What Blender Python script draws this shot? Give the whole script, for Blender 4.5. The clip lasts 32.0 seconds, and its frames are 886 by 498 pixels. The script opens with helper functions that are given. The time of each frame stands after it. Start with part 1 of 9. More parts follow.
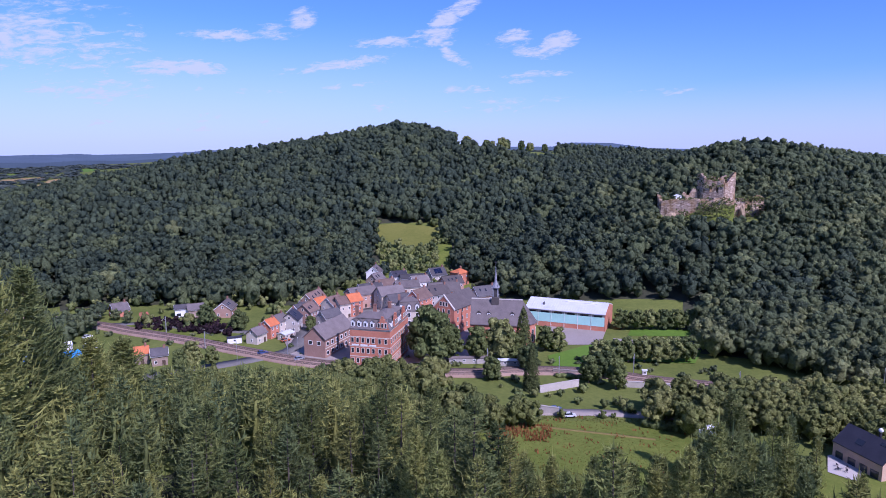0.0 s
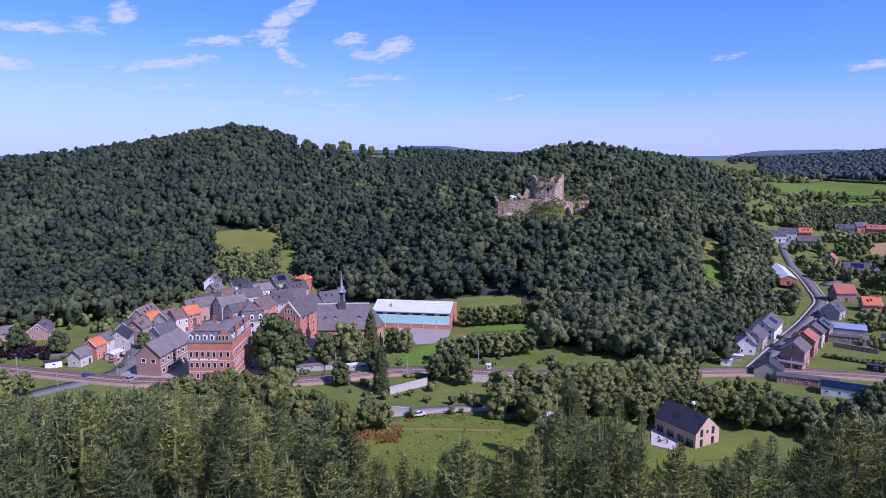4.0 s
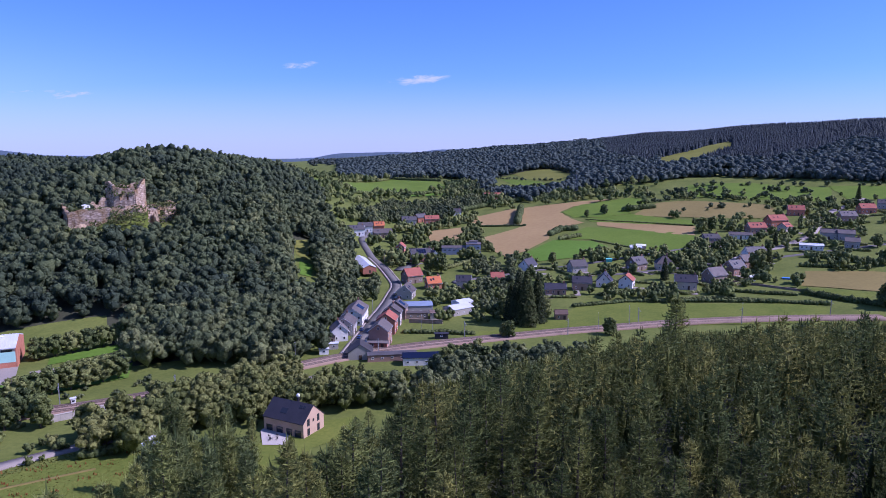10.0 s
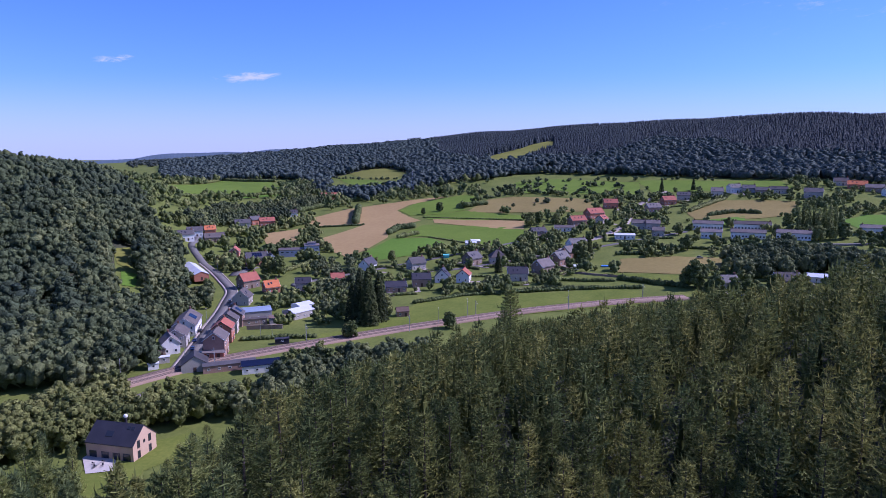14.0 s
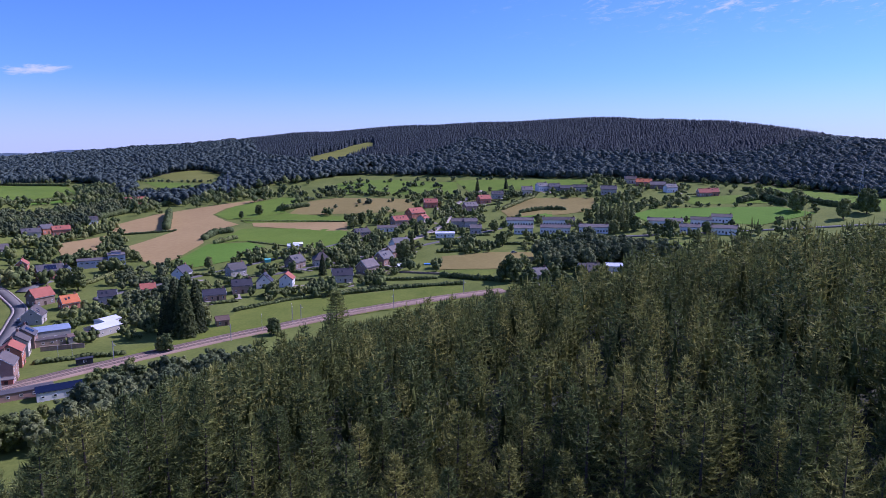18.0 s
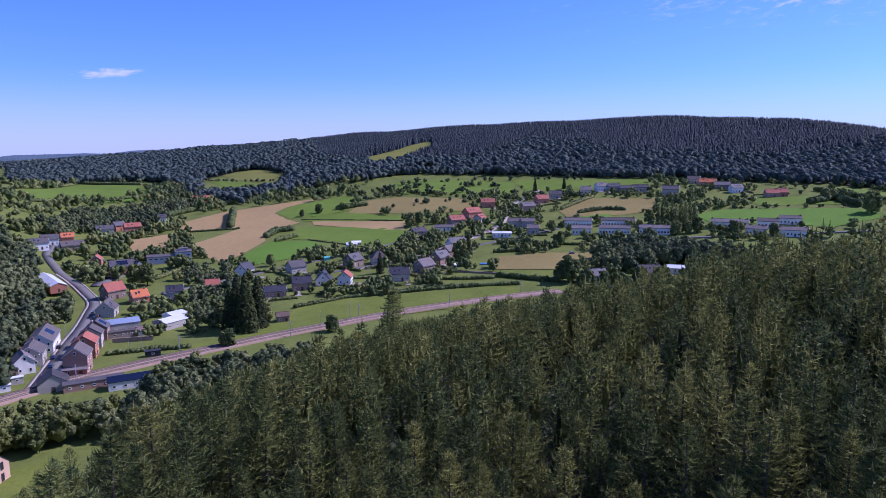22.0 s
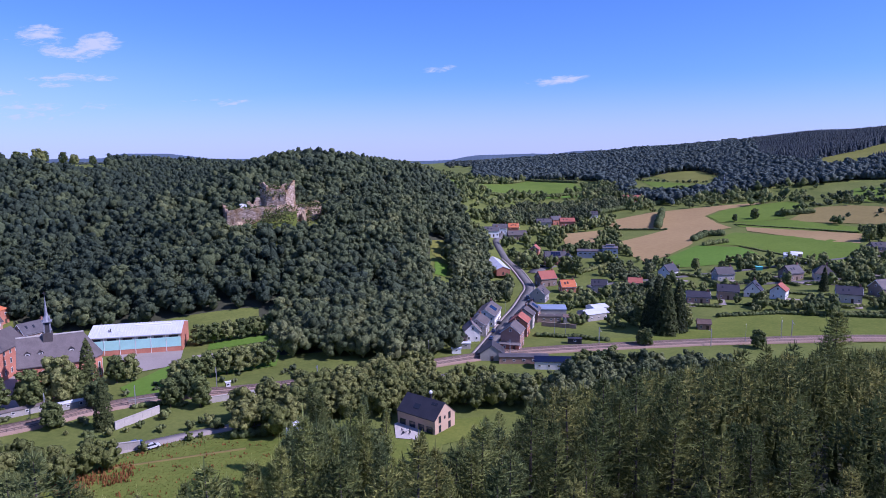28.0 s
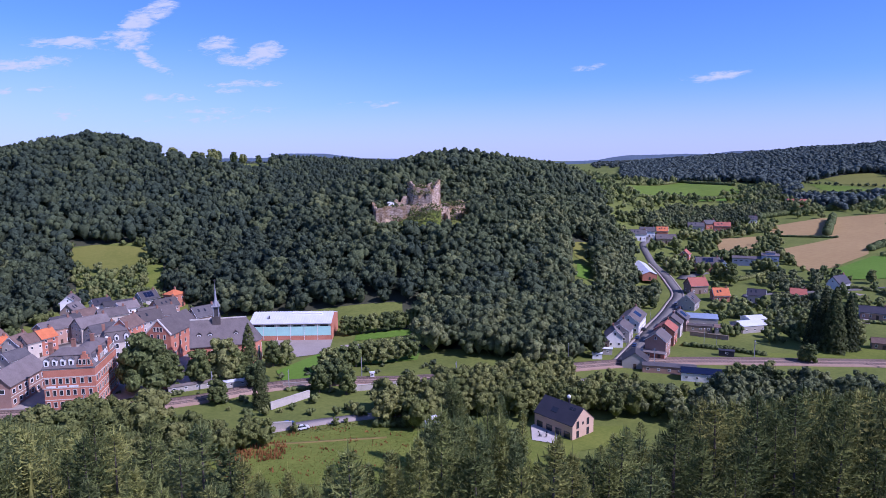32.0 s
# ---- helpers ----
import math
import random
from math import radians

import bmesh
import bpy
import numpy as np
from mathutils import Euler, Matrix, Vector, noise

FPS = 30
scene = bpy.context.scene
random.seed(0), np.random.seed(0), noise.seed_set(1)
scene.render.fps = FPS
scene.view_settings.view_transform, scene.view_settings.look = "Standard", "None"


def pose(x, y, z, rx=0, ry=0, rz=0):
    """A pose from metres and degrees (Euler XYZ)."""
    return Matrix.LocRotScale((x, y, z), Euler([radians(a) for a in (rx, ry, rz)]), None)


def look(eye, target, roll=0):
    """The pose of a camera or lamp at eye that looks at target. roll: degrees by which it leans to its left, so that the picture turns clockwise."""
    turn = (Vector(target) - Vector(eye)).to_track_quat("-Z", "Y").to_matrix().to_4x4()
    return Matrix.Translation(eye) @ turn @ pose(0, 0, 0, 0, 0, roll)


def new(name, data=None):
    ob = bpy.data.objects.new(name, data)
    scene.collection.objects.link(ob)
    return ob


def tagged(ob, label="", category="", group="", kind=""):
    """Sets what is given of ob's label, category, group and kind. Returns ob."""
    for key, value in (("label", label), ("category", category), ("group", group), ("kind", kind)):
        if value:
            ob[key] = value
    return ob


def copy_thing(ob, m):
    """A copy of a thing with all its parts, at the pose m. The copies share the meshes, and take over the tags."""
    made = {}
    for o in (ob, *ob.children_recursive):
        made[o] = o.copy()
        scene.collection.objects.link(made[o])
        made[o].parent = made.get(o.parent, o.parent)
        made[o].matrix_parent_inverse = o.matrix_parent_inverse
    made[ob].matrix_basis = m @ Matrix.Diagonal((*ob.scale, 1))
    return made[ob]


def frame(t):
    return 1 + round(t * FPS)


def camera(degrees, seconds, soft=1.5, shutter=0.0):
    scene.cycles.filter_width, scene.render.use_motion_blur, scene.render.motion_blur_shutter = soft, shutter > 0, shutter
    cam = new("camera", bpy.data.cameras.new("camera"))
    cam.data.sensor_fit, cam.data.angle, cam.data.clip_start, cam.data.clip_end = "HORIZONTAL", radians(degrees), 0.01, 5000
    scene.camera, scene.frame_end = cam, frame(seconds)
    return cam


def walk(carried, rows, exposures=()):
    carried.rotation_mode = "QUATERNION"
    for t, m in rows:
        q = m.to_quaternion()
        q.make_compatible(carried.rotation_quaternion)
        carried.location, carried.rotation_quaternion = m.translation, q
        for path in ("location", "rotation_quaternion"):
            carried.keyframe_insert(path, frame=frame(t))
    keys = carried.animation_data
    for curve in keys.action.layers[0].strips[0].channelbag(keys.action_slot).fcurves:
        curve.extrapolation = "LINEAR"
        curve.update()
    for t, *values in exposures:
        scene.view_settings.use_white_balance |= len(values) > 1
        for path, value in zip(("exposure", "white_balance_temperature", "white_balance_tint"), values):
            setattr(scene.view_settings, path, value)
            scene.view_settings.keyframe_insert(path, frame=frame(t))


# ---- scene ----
cam = camera(66.0, 32.0, 0.5)
# seconds, tilt, lean and turn of a camera that hovers 87.5 m over the valley floor
EYE = (0.0, 0.0, 87.5)
walk(cam, [(t, pose(*EYE, tilt, lean, turn)) for t, tilt, lean, turn in (
    (0.0, 80.98, 0.14, 0.00),
    (0.5, 80.99, 0.11, -1.25),
    (1.0, 81.06, 0.05, -3.72),
    (1.5, 81.12, 0.12, -7.64),
    (2.0, 81.17, 0.14, -10.87),
    (2.5, 81.19, 0.14, -12.09),
    (4.5, 81.27, 0.11, -14.30),
    (5.0, 81.29, 0.08, -17.84),
    (5.5, 81.32, 0.12, -21.12),
    (6.0, 81.36, 0.15, -24.05),
    (6.5, 81.37, 0.14, -26.78),
    (7.0, 81.40, 0.09, -29.10),
    (7.5, 81.42, 0.05, -32.66),
    (8.0, 81.43, 0.10, -36.15),
    (8.5, 81.45, 0.14, -40.61),
    (9.0, 81.45, 0.17, -43.43),
    (9.5, 81.44, 0.12, -45.04),
    (10.0, 81.42, 0.09, -46.67),
    (10.5, 81.42, 0.10, -48.16),
    (11.0, 81.42, 0.07, -49.53),
    (11.5, 81.42, 0.02, -51.72),
    (12.0, 81.41, 0.07, -54.26),
    (12.5, 81.41, 0.07, -56.63),
    (13.0, 81.39, 0.11, -58.14),
    (13.5, 81.36, 0.21, -59.26),
    (14.0, 81.33, 0.27, -60.28),
    (14.5, 81.33, 0.28, -62.23),
    (16.5, 81.38, -0.06, -69.58),
    (17.0, 81.38, -0.06, -71.35),
    (17.5, 81.37, 0.04, -73.20),
    (18.0, 81.37, 0.10, -75.13),
    (18.5, 81.37, 0.14, -76.36),
    (19.0, 81.35, 0.18, -77.03),
    (19.5, 81.35, 0.20, -77.75),
    (20.0, 81.32, 0.23, -77.64),
    (20.5, 81.30, 0.19, -76.30),
    (21.0, 81.30, 0.13, -74.64),
    (21.5, 81.33, 0.23, -72.58),
    (22.0, 81.35, 0.26, -70.35),
    (22.5, 81.40, 0.42, -67.81),
    (23.0, 81.42, 0.47, -64.97),
    (23.5, 81.42, 0.53, -62.16),
    (24.0, 81.41, 0.45, -59.40),
    (24.5, 81.42, 0.45, -57.38),
    (25.0, 81.45, 0.49, -54.90),
    (25.5, 81.51, 0.51, -51.39),
    (26.0, 81.54, 0.54, -47.95),
    (26.5, 81.57, 0.53, -44.61),
    (28.5, 81.65, 0.51, -33.18),
    (29.0, 81.68, 0.53, -31.64),
    (29.5, 81.70, 0.56, -30.53),
    (30.0, 81.71, 0.60, -29.42),
    (30.5, 81.73, 0.60, -28.04),
    (31.0, 81.71, 0.59, -26.63),
    (31.5, 81.73, 0.60, -25.23),
    (32.0, 81.74, 0.52, -23.40),
)], exposures=[(0.0, 0.0, 5380, 44)])

# ---- light: one sun behind the camera's right shoulder, and the sky ----
SUN_AZ, SUN_EL = 142.0, 44.0
sun = new("sun", bpy.data.lights.new("sun", "SUN"))
sun.data.energy, sun.data.angle, sun.data.color = 5.0, radians(0.53), (1.0, 0.955, 0.89)
sun.matrix_world = look((0, 0, 300), (0 - math.sin(radians(SUN_AZ)), 0 - math.cos(radians(SUN_AZ)), 300 - math.tan(radians(SUN_EL))))
world = bpy.data.worlds.new("sky")
scene.world = world
world.use_nodes = True
wn, wl = world.node_tree.nodes, world.node_tree.links
wn.clear()


def wnode(kind, **sets):
    n = wn.new(kind)
    for k, v in sets.items():
        n.inputs[k].default_value = v
    return n


sky = wn.new("ShaderNodeTexSky")
sky.sky_type, sky.sun_disc = "NISHITA", False
sky.sun_elevation, sky.sun_rotation = radians(SUN_EL), radians(SUN_AZ)
sky.altitude, sky.air_density, sky.dust_density, sky.ozone_density = 200, 1.0, 0.25, 3.0


def wmath(op, a, b=None):
    n = wn.new("ShaderNodeMath")
    n.operation = op
    for i, v in enumerate((a, b)):
        if isinstance(v, (int, float)):
            n.inputs[i].default_value = v
        elif v is not None:
            wl.new(v, n.inputs[i])
    return n.outputs[0]


def wramp(v, lo, hi):
    n = wn.new("ShaderNodeMapRange")
    n.interpolation_type = "SMOOTHSTEP"
    n.inputs["From Min"].default_value, n.inputs["From Max"].default_value = lo, hi
    wl.new(v, n.inputs["Value"])
    return n.outputs[0]


tint = wn.new("ShaderNodeMix")
tint.data_type, tint.blend_type = "RGBA", "MULTIPLY"
tint.inputs[0].default_value = 1.0
wl.new(sky.outputs[0], tint.inputs[6])
tint.inputs[7].default_value = (0.58, 0.90, 1.32, 1)
# thin fair-weather clouds: bearing, elevation, half width and half height in degrees, thickness, slope
CLOUDS = ((-11.2, 9.45, 1.2, 0.9, 1.1, 0.2), (-15.9, 8.1, 4.4, 0.5, 0.95, 0.03), (-13.9, 8.5, 1.5, 0.6, 1.0, 0.2), (0.3, 9.6, 2.7, 1.0, 1.1, 0.62), (-4.5, 7.8, 3.4, 0.45, 1.0, 0.03), (-0.4, 8.0, 1.8, 0.8, 1.0, 0.3),
          (-8.7, 6.0, 5.6, 0.55, 1.05, 0.14), (5.5, 7.9, 1.7, 0.85, 1.1, 0.15), (9.0, 7.5, 1.9, 0.85, 1.1, 0.3), (7.1, 7.0, 2.2, 0.5, 0.9, 0.0), (0.8, 6.7, 1.7, 0.55, 0.8, -0.5), (-21.4, 5.6, 5.0, 0.75, 1.15, 0.0),
          (-31.0, 7.0, 8.5, 3.4, 0.85, 0.0), (-13.9, 3.9, 3.4, 0.28, 0.9, 0.0), (-7.5, 4.4, 3.2, 0.28, 0.9, 0.1), (1.9, 4.1, 2.5, 0.45, 0.9, 0.0), (7.4, 5.3, 3.2, 0.32, 0.85, 0.03), (6.6, 4.7, 1.3, 0.28, 0.85, 0.0),
          (17.7, 3.7, 3.2, 0.35, 0.65, 0.0), (9.7, 3.5, 2.4, 0.45, 0.6, 0.0), (4.0, 2.6, 5.0, 0.9, 0.65, 0.05), (-4.5, 3.0, 1.8, 0.6, 0.75, 0.3), (-25.8, 3.7, 8.5, 1.1, 0.75, 0.0), (-20.0, 1.3, 9.0, 1.0, 0.7, 0.0), (44.6, 5.3, 2.6, 0.42, 0.9, 0.08), (35.2, 6.4, 1.3, 0.3, 0.6, 0.1))
where = wn.new("ShaderNodeTexCoord")
axes = wn.new("ShaderNodeSeparateXYZ")
wl.new(where.outputs["Generated"], axes.inputs[0])
bearing = wmath("DEGREES", wmath("ARCTAN2", axes.outputs[0], axes.outputs[1]))
height = wmath("DEGREES", wmath("ARCSINE", axes.outputs[2]))
flat = wn.new("ShaderNodeCombineXYZ")
wl.new(wmath("MULTIPLY", bearing, 0.30), flat.inputs[0])
wl.new(wmath("ADD", height, wmath("MULTIPLY", bearing, -0.10)), flat.inputs[1])
puffs = wnode("ShaderNodeTexNoise", Scale=1.1, Detail=7.0, Roughness=0.6, Distortion=0.9)
wisps = wnode("ShaderNodeTexNoise", Scale=3.4, Detail=9.0, Roughness=0.68, Distortion=0.5)
wl.new(flat.outputs[0], puffs.inputs["Vector"])
wl.new(flat.outputs[0], wisps.inputs["Vector"])
mass = None
for a, e, w, h, k, slope in CLOUDS:
    u = wmath("DIVIDE", wmath("SUBTRACT", bearing, a), w * 1.25)
    v = wmath("DIVIDE", wmath("SUBTRACT", wmath("SUBTRACT", height, e), wmath("MULTIPLY", wmath("SUBTRACT", bearing, a), slope)), h * 1.25)
    one = wmath("MULTIPLY", wmath("MAXIMUM", wmath("SUBTRACT", 1.0, wmath("ADD", wmath("MULTIPLY", u, u), wmath("MULTIPLY", v, v))), 0.0), k)
    mass = one if mass is None else wmath("MAXIMUM", mass, one)
# beyond the view the same thin clouds go on, scattered
rest = wmath("MULTIPLY", wramp(axes.outputs[1], 0.35, -0.2), wramp(height, 6.0, 12.0))
mass = wmath("MAXIMUM", mass, wmath("MULTIPLY", rest, 0.45))
veil = wmath("MAXIMUM", wmath("MULTIPLY", wmath("MULTIPLY", wramp(height, 10.0, 0.0), wramp(bearing, 40.0, -25.0)), 0.6), wmath("MULTIPLY", wramp(height, 6.0, -1.0), 0.6))
cloud = wmath("MAXIMUM", wmath("MULTIPLY", wramp(wmath("ADD", wmath("MULTIPLY", mass, 0.42), wmath("ADD", wmath("MULTIPLY", puffs.outputs["Fac"], 1.2), wmath("MULTIPLY", wisps.outputs["Fac"], 0.9))), 1.16, 1.60), wmath("MINIMUM", wmath("MULTIPLY", mass, 2.5), 0.9)), veil)
back = wnode("ShaderNodeBackground", Strength=0.10)
white = wnode("ShaderNodeBackground", Color=(0.64, 0.72, 1.0, 1), Strength=0.95)
blend = wn.new("ShaderNodeMixShader")
out = wn.new("ShaderNodeOutputWorld")
wl.new(tint.outputs[2], back.inputs[0])
wl.new(cloud, blend.inputs[0])
wl.new(back.outputs[0], blend.inputs[1])
wl.new(white.outputs[0], blend.inputs[2])
wl.new(blend.outputs[0], out.inputs[0])

# ---- materials ----
def mat(name, rough=0.8, metal=0.0, spec=0.3):
    m = bpy.data.materials.new(name)
    m.use_nodes = True
    n, l = m.node_tree.nodes, m.node_tree.links
    b = n["Principled BSDF"]
    b.inputs["Roughness"].default_value = rough
    b.inputs["Metallic"].default_value = metal
    b.inputs["Specular IOR Level"].default_value = spec
    return m, n, l, b


def coords(n, l, scale=(1, 1, 1)):
    g = n.new("ShaderNodeNewGeometry")
    v = n.new("ShaderNodeVectorMath")
    v.operation = "MULTIPLY"
    v.inputs[1].default_value = scale
    l.new(g.outputs["Position"], v.inputs[0])
    return v.outputs[0]


def noise_of(n, l, vec, scale, detail=4.0, rough=0.6):
    t = n.new("ShaderNodeTexNoise")
    t.inputs["Scale"].default_value, t.inputs["Detail"].default_value, t.inputs["Roughness"].default_value = scale, detail, rough
    l.new(vec, t.inputs["Vector"])
    return t.outputs["Fac"]


def ramp(n, l, fac, stops):
    r = n.new("ShaderNodeValToRGB")
    while len(r.color_ramp.elements) < len(stops):
        r.color_ramp.elements.new(0.5)
    for e, (p, c) in zip(r.color_ramp.elements, stops):
        e.position, e.color = p, (*c, 1)
    l.new(fac, r.inputs["Fac"])
    return r.outputs["Color"]


def mix(n, l, fac, a, b, kind="MIX"):
    x = n.new("ShaderNodeMix")
    x.data_type, x.blend_type = "RGBA", kind
    for sock, v in ((x.inputs[0], fac), (x.inputs[6], a), (x.inputs[7], b)):
        if isinstance(v, (int, float)):
            sock.default_value = v
        elif isinstance(v, tuple):
            sock.default_value = (*v, 1)
        else:
            l.new(v, sock)
    return x.outputs[2]


def bump(n, l, b, height, strength, distance):
    u = n.new("ShaderNodeBump")
    u.inputs["Strength"].default_value, u.inputs["Distance"].default_value = strength, distance
    l.new(height, u.inputs["Height"])
    l.new(u.outputs["Normal"], b.inputs["Normal"])


def surface(name, dark, light, scale, fine=None, rough=0.85, relief=0.0, metal=0.0, spec=0.3, per_object=0.0, stretch=(1, 1, 1)):
    """Two scales of variation between a dark and a light tone."""
    m, n, l, b = mat(name, rough, metal, spec)
    v = coords(n, l, stretch)
    big = noise_of(n, l, v, scale, 3.0)
    small = noise_of(n, l, v, fine or scale * 9, 3.0)
    c = ramp(n, l, big, [(0.3, dark), (0.7, light)])
    c = mix(n, l, 0.45, c, ramp(n, l, small, [(0.3, dark), (0.7, light)]))
    if per_object:
        o = n.new("ShaderNodeObjectInfo")
        shade = ramp(n, l, o.outputs["Random"], [(0.0, (1 - per_object,) * 3), (1.0, (1 + per_object * 0.4,) * 3)])
        c = mix(n, l, 1.0, c, shade, "MULTIPLY")
    l.new(c, b.inputs["Base Color"])
    if relief:
        bump(n, l, b, small, 0.6, relief)
    return m


def leafage(name, dark, mid, light, spread=0.5, stand=False, rough=0.7, thin=0.3, grain=0.0):
    """Leaves: each tree has a tint of its own, each clump a shade of its own; in a stand the tint alone counts."""
    m, n, l, b = mat(name, rough, 0.0, 0.12)
    a = n.new("ShaderNodeAttribute")
    a.attribute_name = "tint"
    g = n.new("ShaderNodeNewGeometry")
    o = n.new("ShaderNodeObjectInfo")
    s = n.new("ShaderNodeMath")
    s.operation = "ADD"
    l.new(a.outputs["Fac"], s.inputs[0])
    l.new(o.outputs["Random"], s.inputs[1])
    f = n.new("ShaderNodeMath")
    f.operation = "FRACT"
    l.new(s.outputs[0], f.inputs[0])
    c = ramp(n, l, a.outputs["Fac"] if stand else f.outputs[0], [(0.0, dark), (0.55, mid), (1.0, light)])
    isl = ramp(n, l, g.outputs["Random Per Island"], [(0.0, (1 - spread,) * 3), (1.0, (1 + spread,) * 3)])
    c = mix(n, l, 1.0, c, isl, "MULTIPLY")
    if grain:
        fine = noise_of(n, l, coords(n, l), grain, 3.0, 0.7)
        c = mix(n, l, 1.0, c, ramp(n, l, fine, [(0.30, (0.55,) * 3), (0.52, (1.0,) * 3), (0.72, (1.5,) * 3)]), "MULTIPLY")
        bump(n, l, b, fine, 1.0, 0.55 / grain)
    l.new(c, b.inputs["Base Color"])
    t = n.new("ShaderNodeBsdfTranslucent")
    l.new(c, t.inputs["Color"])
    both = n.new("ShaderNodeMixShader")
    both.inputs[0].default_value = thin
    l.new(b.outputs[0], both.inputs[1])
    l.new(t.outputs[0], both.inputs[2])
    l.new(both.outputs[0], n["Material Output"].inputs["Surface"])
    return m


M_LEAF = leafage("leaf_broad", (0.105, 0.140, 0.053), (0.173, 0.210, 0.068), (0.275, 0.295, 0.103), 0.30, grain=1.3)
M_WOOD = leafage("leaf_wood", (0.058, 0.084, 0.054), (0.126, 0.158, 0.070), (0.240, 0.262, 0.110), 0.16, stand=True, thin=0.3, grain=0.8)
M_ALDER = leafage("leaf_alder", (0.098, 0.128, 0.046), (0.166, 0.192, 0.058), (0.260, 0.272, 0.090), 0.16, stand=True, thin=0.3, grain=1.1)
# far foliage: the next three base colours carry a blue aerial haze
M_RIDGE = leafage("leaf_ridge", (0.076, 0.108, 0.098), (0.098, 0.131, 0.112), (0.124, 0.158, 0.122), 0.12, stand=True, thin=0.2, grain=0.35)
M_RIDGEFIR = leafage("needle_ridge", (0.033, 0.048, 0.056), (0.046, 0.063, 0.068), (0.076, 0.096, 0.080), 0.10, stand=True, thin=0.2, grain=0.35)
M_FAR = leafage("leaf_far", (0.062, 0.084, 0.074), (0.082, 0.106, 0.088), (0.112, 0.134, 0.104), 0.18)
M_NEEDLE = leafage("needle", (0.084, 0.114, 0.038), (0.138, 0.157, 0.043), (0.248, 0.246, 0.068), 0.48, thin=0.32)
M_NEEDLE2 = leafage("fresh_needle", (0.124, 0.164, 0.066), (0.204, 0.232, 0.068), (0.305, 0.315, 0.090), 0.45, thin=0.35)
M_FIR = leafage("fir_needle", (0.040, 0.055, 0.022), (0.060, 0.078, 0.026), (0.095, 0.115, 0.036), 0.4)
M_WILLOW = leafage("willow_leaf", (0.12, 0.14, 0.075), (0.17, 0.19, 0.105), (0.24, 0.26, 0.15), 0.3, grain=0.9)
M_BARK = surface("bark", (0.05, 0.04, 0.03), (0.13, 0.11, 0.09), 1.5, 8)
M_LITTER = surface("needle_litter", (0.036, 0.040, 0.022), (0.062, 0.068, 0.036), 0.3, 3)
M_GROUND = surface("ground_grass", (0.088, 0.116, 0.026), (0.175, 0.200, 0.050), 0.045, 0.6, spec=0.05)
M_GRASS = surface("meadow_grass", (0.092, 0.150, 0.020), (0.150, 0.215, 0.034), 0.03, 0.5, spec=0.05)
M_GRASS2 = surface("pasture_grass", (0.085, 0.122, 0.020), (0.180, 0.205, 0.042), 0.06, 0.7, spec=0.05)
M_LUSH = surface("lush_grass", (0.085, 0.165, 0.020), (0.125, 0.225, 0.034), 0.02, 0.5, spec=0.05)
M_WHEAT = surface("stubble", (0.285, 0.195, 0.082), (0.38, 0.270, 0.118), 0.012, 0.3, spec=0.05)
M_HAY = surface("dry_hay_meadow", (0.185, 0.150, 0.050), (0.265, 0.215, 0.075), 0.02, 0.4, spec=0.05)
M_HAYG = surface("dry_green_meadow", (0.13, 0.145, 0.03), (0.20, 0.20, 0.05), 0.03, 0.5, spec=0.05)
M_PAVE2 = surface("worn_paving", (0.27, 0.232, 0.200), (0.37, 0.322, 0.282), 0.1, 2, spec=0.1)
M_DOCK = surface("brown_dock", (0.20, 0.085, 0.030), (0.31, 0.15, 0.055), 0.3, 2, spec=0.05)
M_ASPH = surface("asphalt", (0.125, 0.118, 0.108), (0.185, 0.175, 0.162), 0.1, 2, spec=0.1)
M_GRAVEL = surface("ballast", (0.27, 0.180, 0.130), (0.39, 0.280, 0.215), 0.15, 3, spec=0.1)
M_PAVE = surface("pale_paving", (0.40, 0.365, 0.320), (0.55, 0.505, 0.450), 0.2, 3, spec=0.1)
M_WHITE = surface("white_render", (0.68, 0.67, 0.64), (0.84, 0.83, 0.80), 0.25, 3, spec=0.1)
M_CREAM = surface("cream_render", (0.46, 0.40, 0.32), (0.62, 0.55, 0.46), 0.25, 3)
M_GREY = surface("grey_render", (0.34, 0.315, 0.28), (0.48, 0.445, 0.40), 0.25, 3, spec=0.1)
M_BROWN = surface("brown_stone", (0.24, 0.175, 0.135), (0.38, 0.29, 0.23), 0.4, 4, per_object=0.2)
M_SALMON = surface("pink_beige_brick", (0.50, 0.34, 0.24), (0.62, 0.44, 0.32), 0.3, 5)
M_BRICK = surface("red_brick", (0.42, 0.155, 0.095), (0.60, 0.265, 0.175), 0.3, 5, per_object=0.15, spec=0.1)
M_BRICK2 = surface("brown_brick", (0.33, 0.200, 0.150), (0.48, 0.310, 0.245), 0.3, 5, per_object=0.15, spec=0.1)
M_SLATE = surface("slate", (0.062, 0.058, 0.061), (0.122, 0.112, 0.112), 0.35, 4, rough=0.6, spec=0.3, per_object=0.35)
M_SLATE2 = surface("weathered_slate", (0.118, 0.100, 0.094), (0.200, 0.172, 0.160), 0.35, 4, rough=0.7, spec=0.2, per_object=0.5)
M_DARKROOF = surface("dark_tile", (0.028, 0.027, 0.034), (0.055, 0.052, 0.062), 0.35, 4, rough=0.5, spec=0.4)
M_BROWNROOF = surface("brown_tile", (0.135, 0.088, 0.068), (0.225, 0.155, 0.125), 0.4, 4, per_object=0.3)
M_ORANGE = surface("orange_tile", (0.46, 0.13, 0.05), (0.62, 0.20, 0.08), 0.4, 4)
M_REDROOF = surface("red_tile", (0.30, 0.09, 0.06), (0.42, 0.15, 0.10), 0.4, 4)
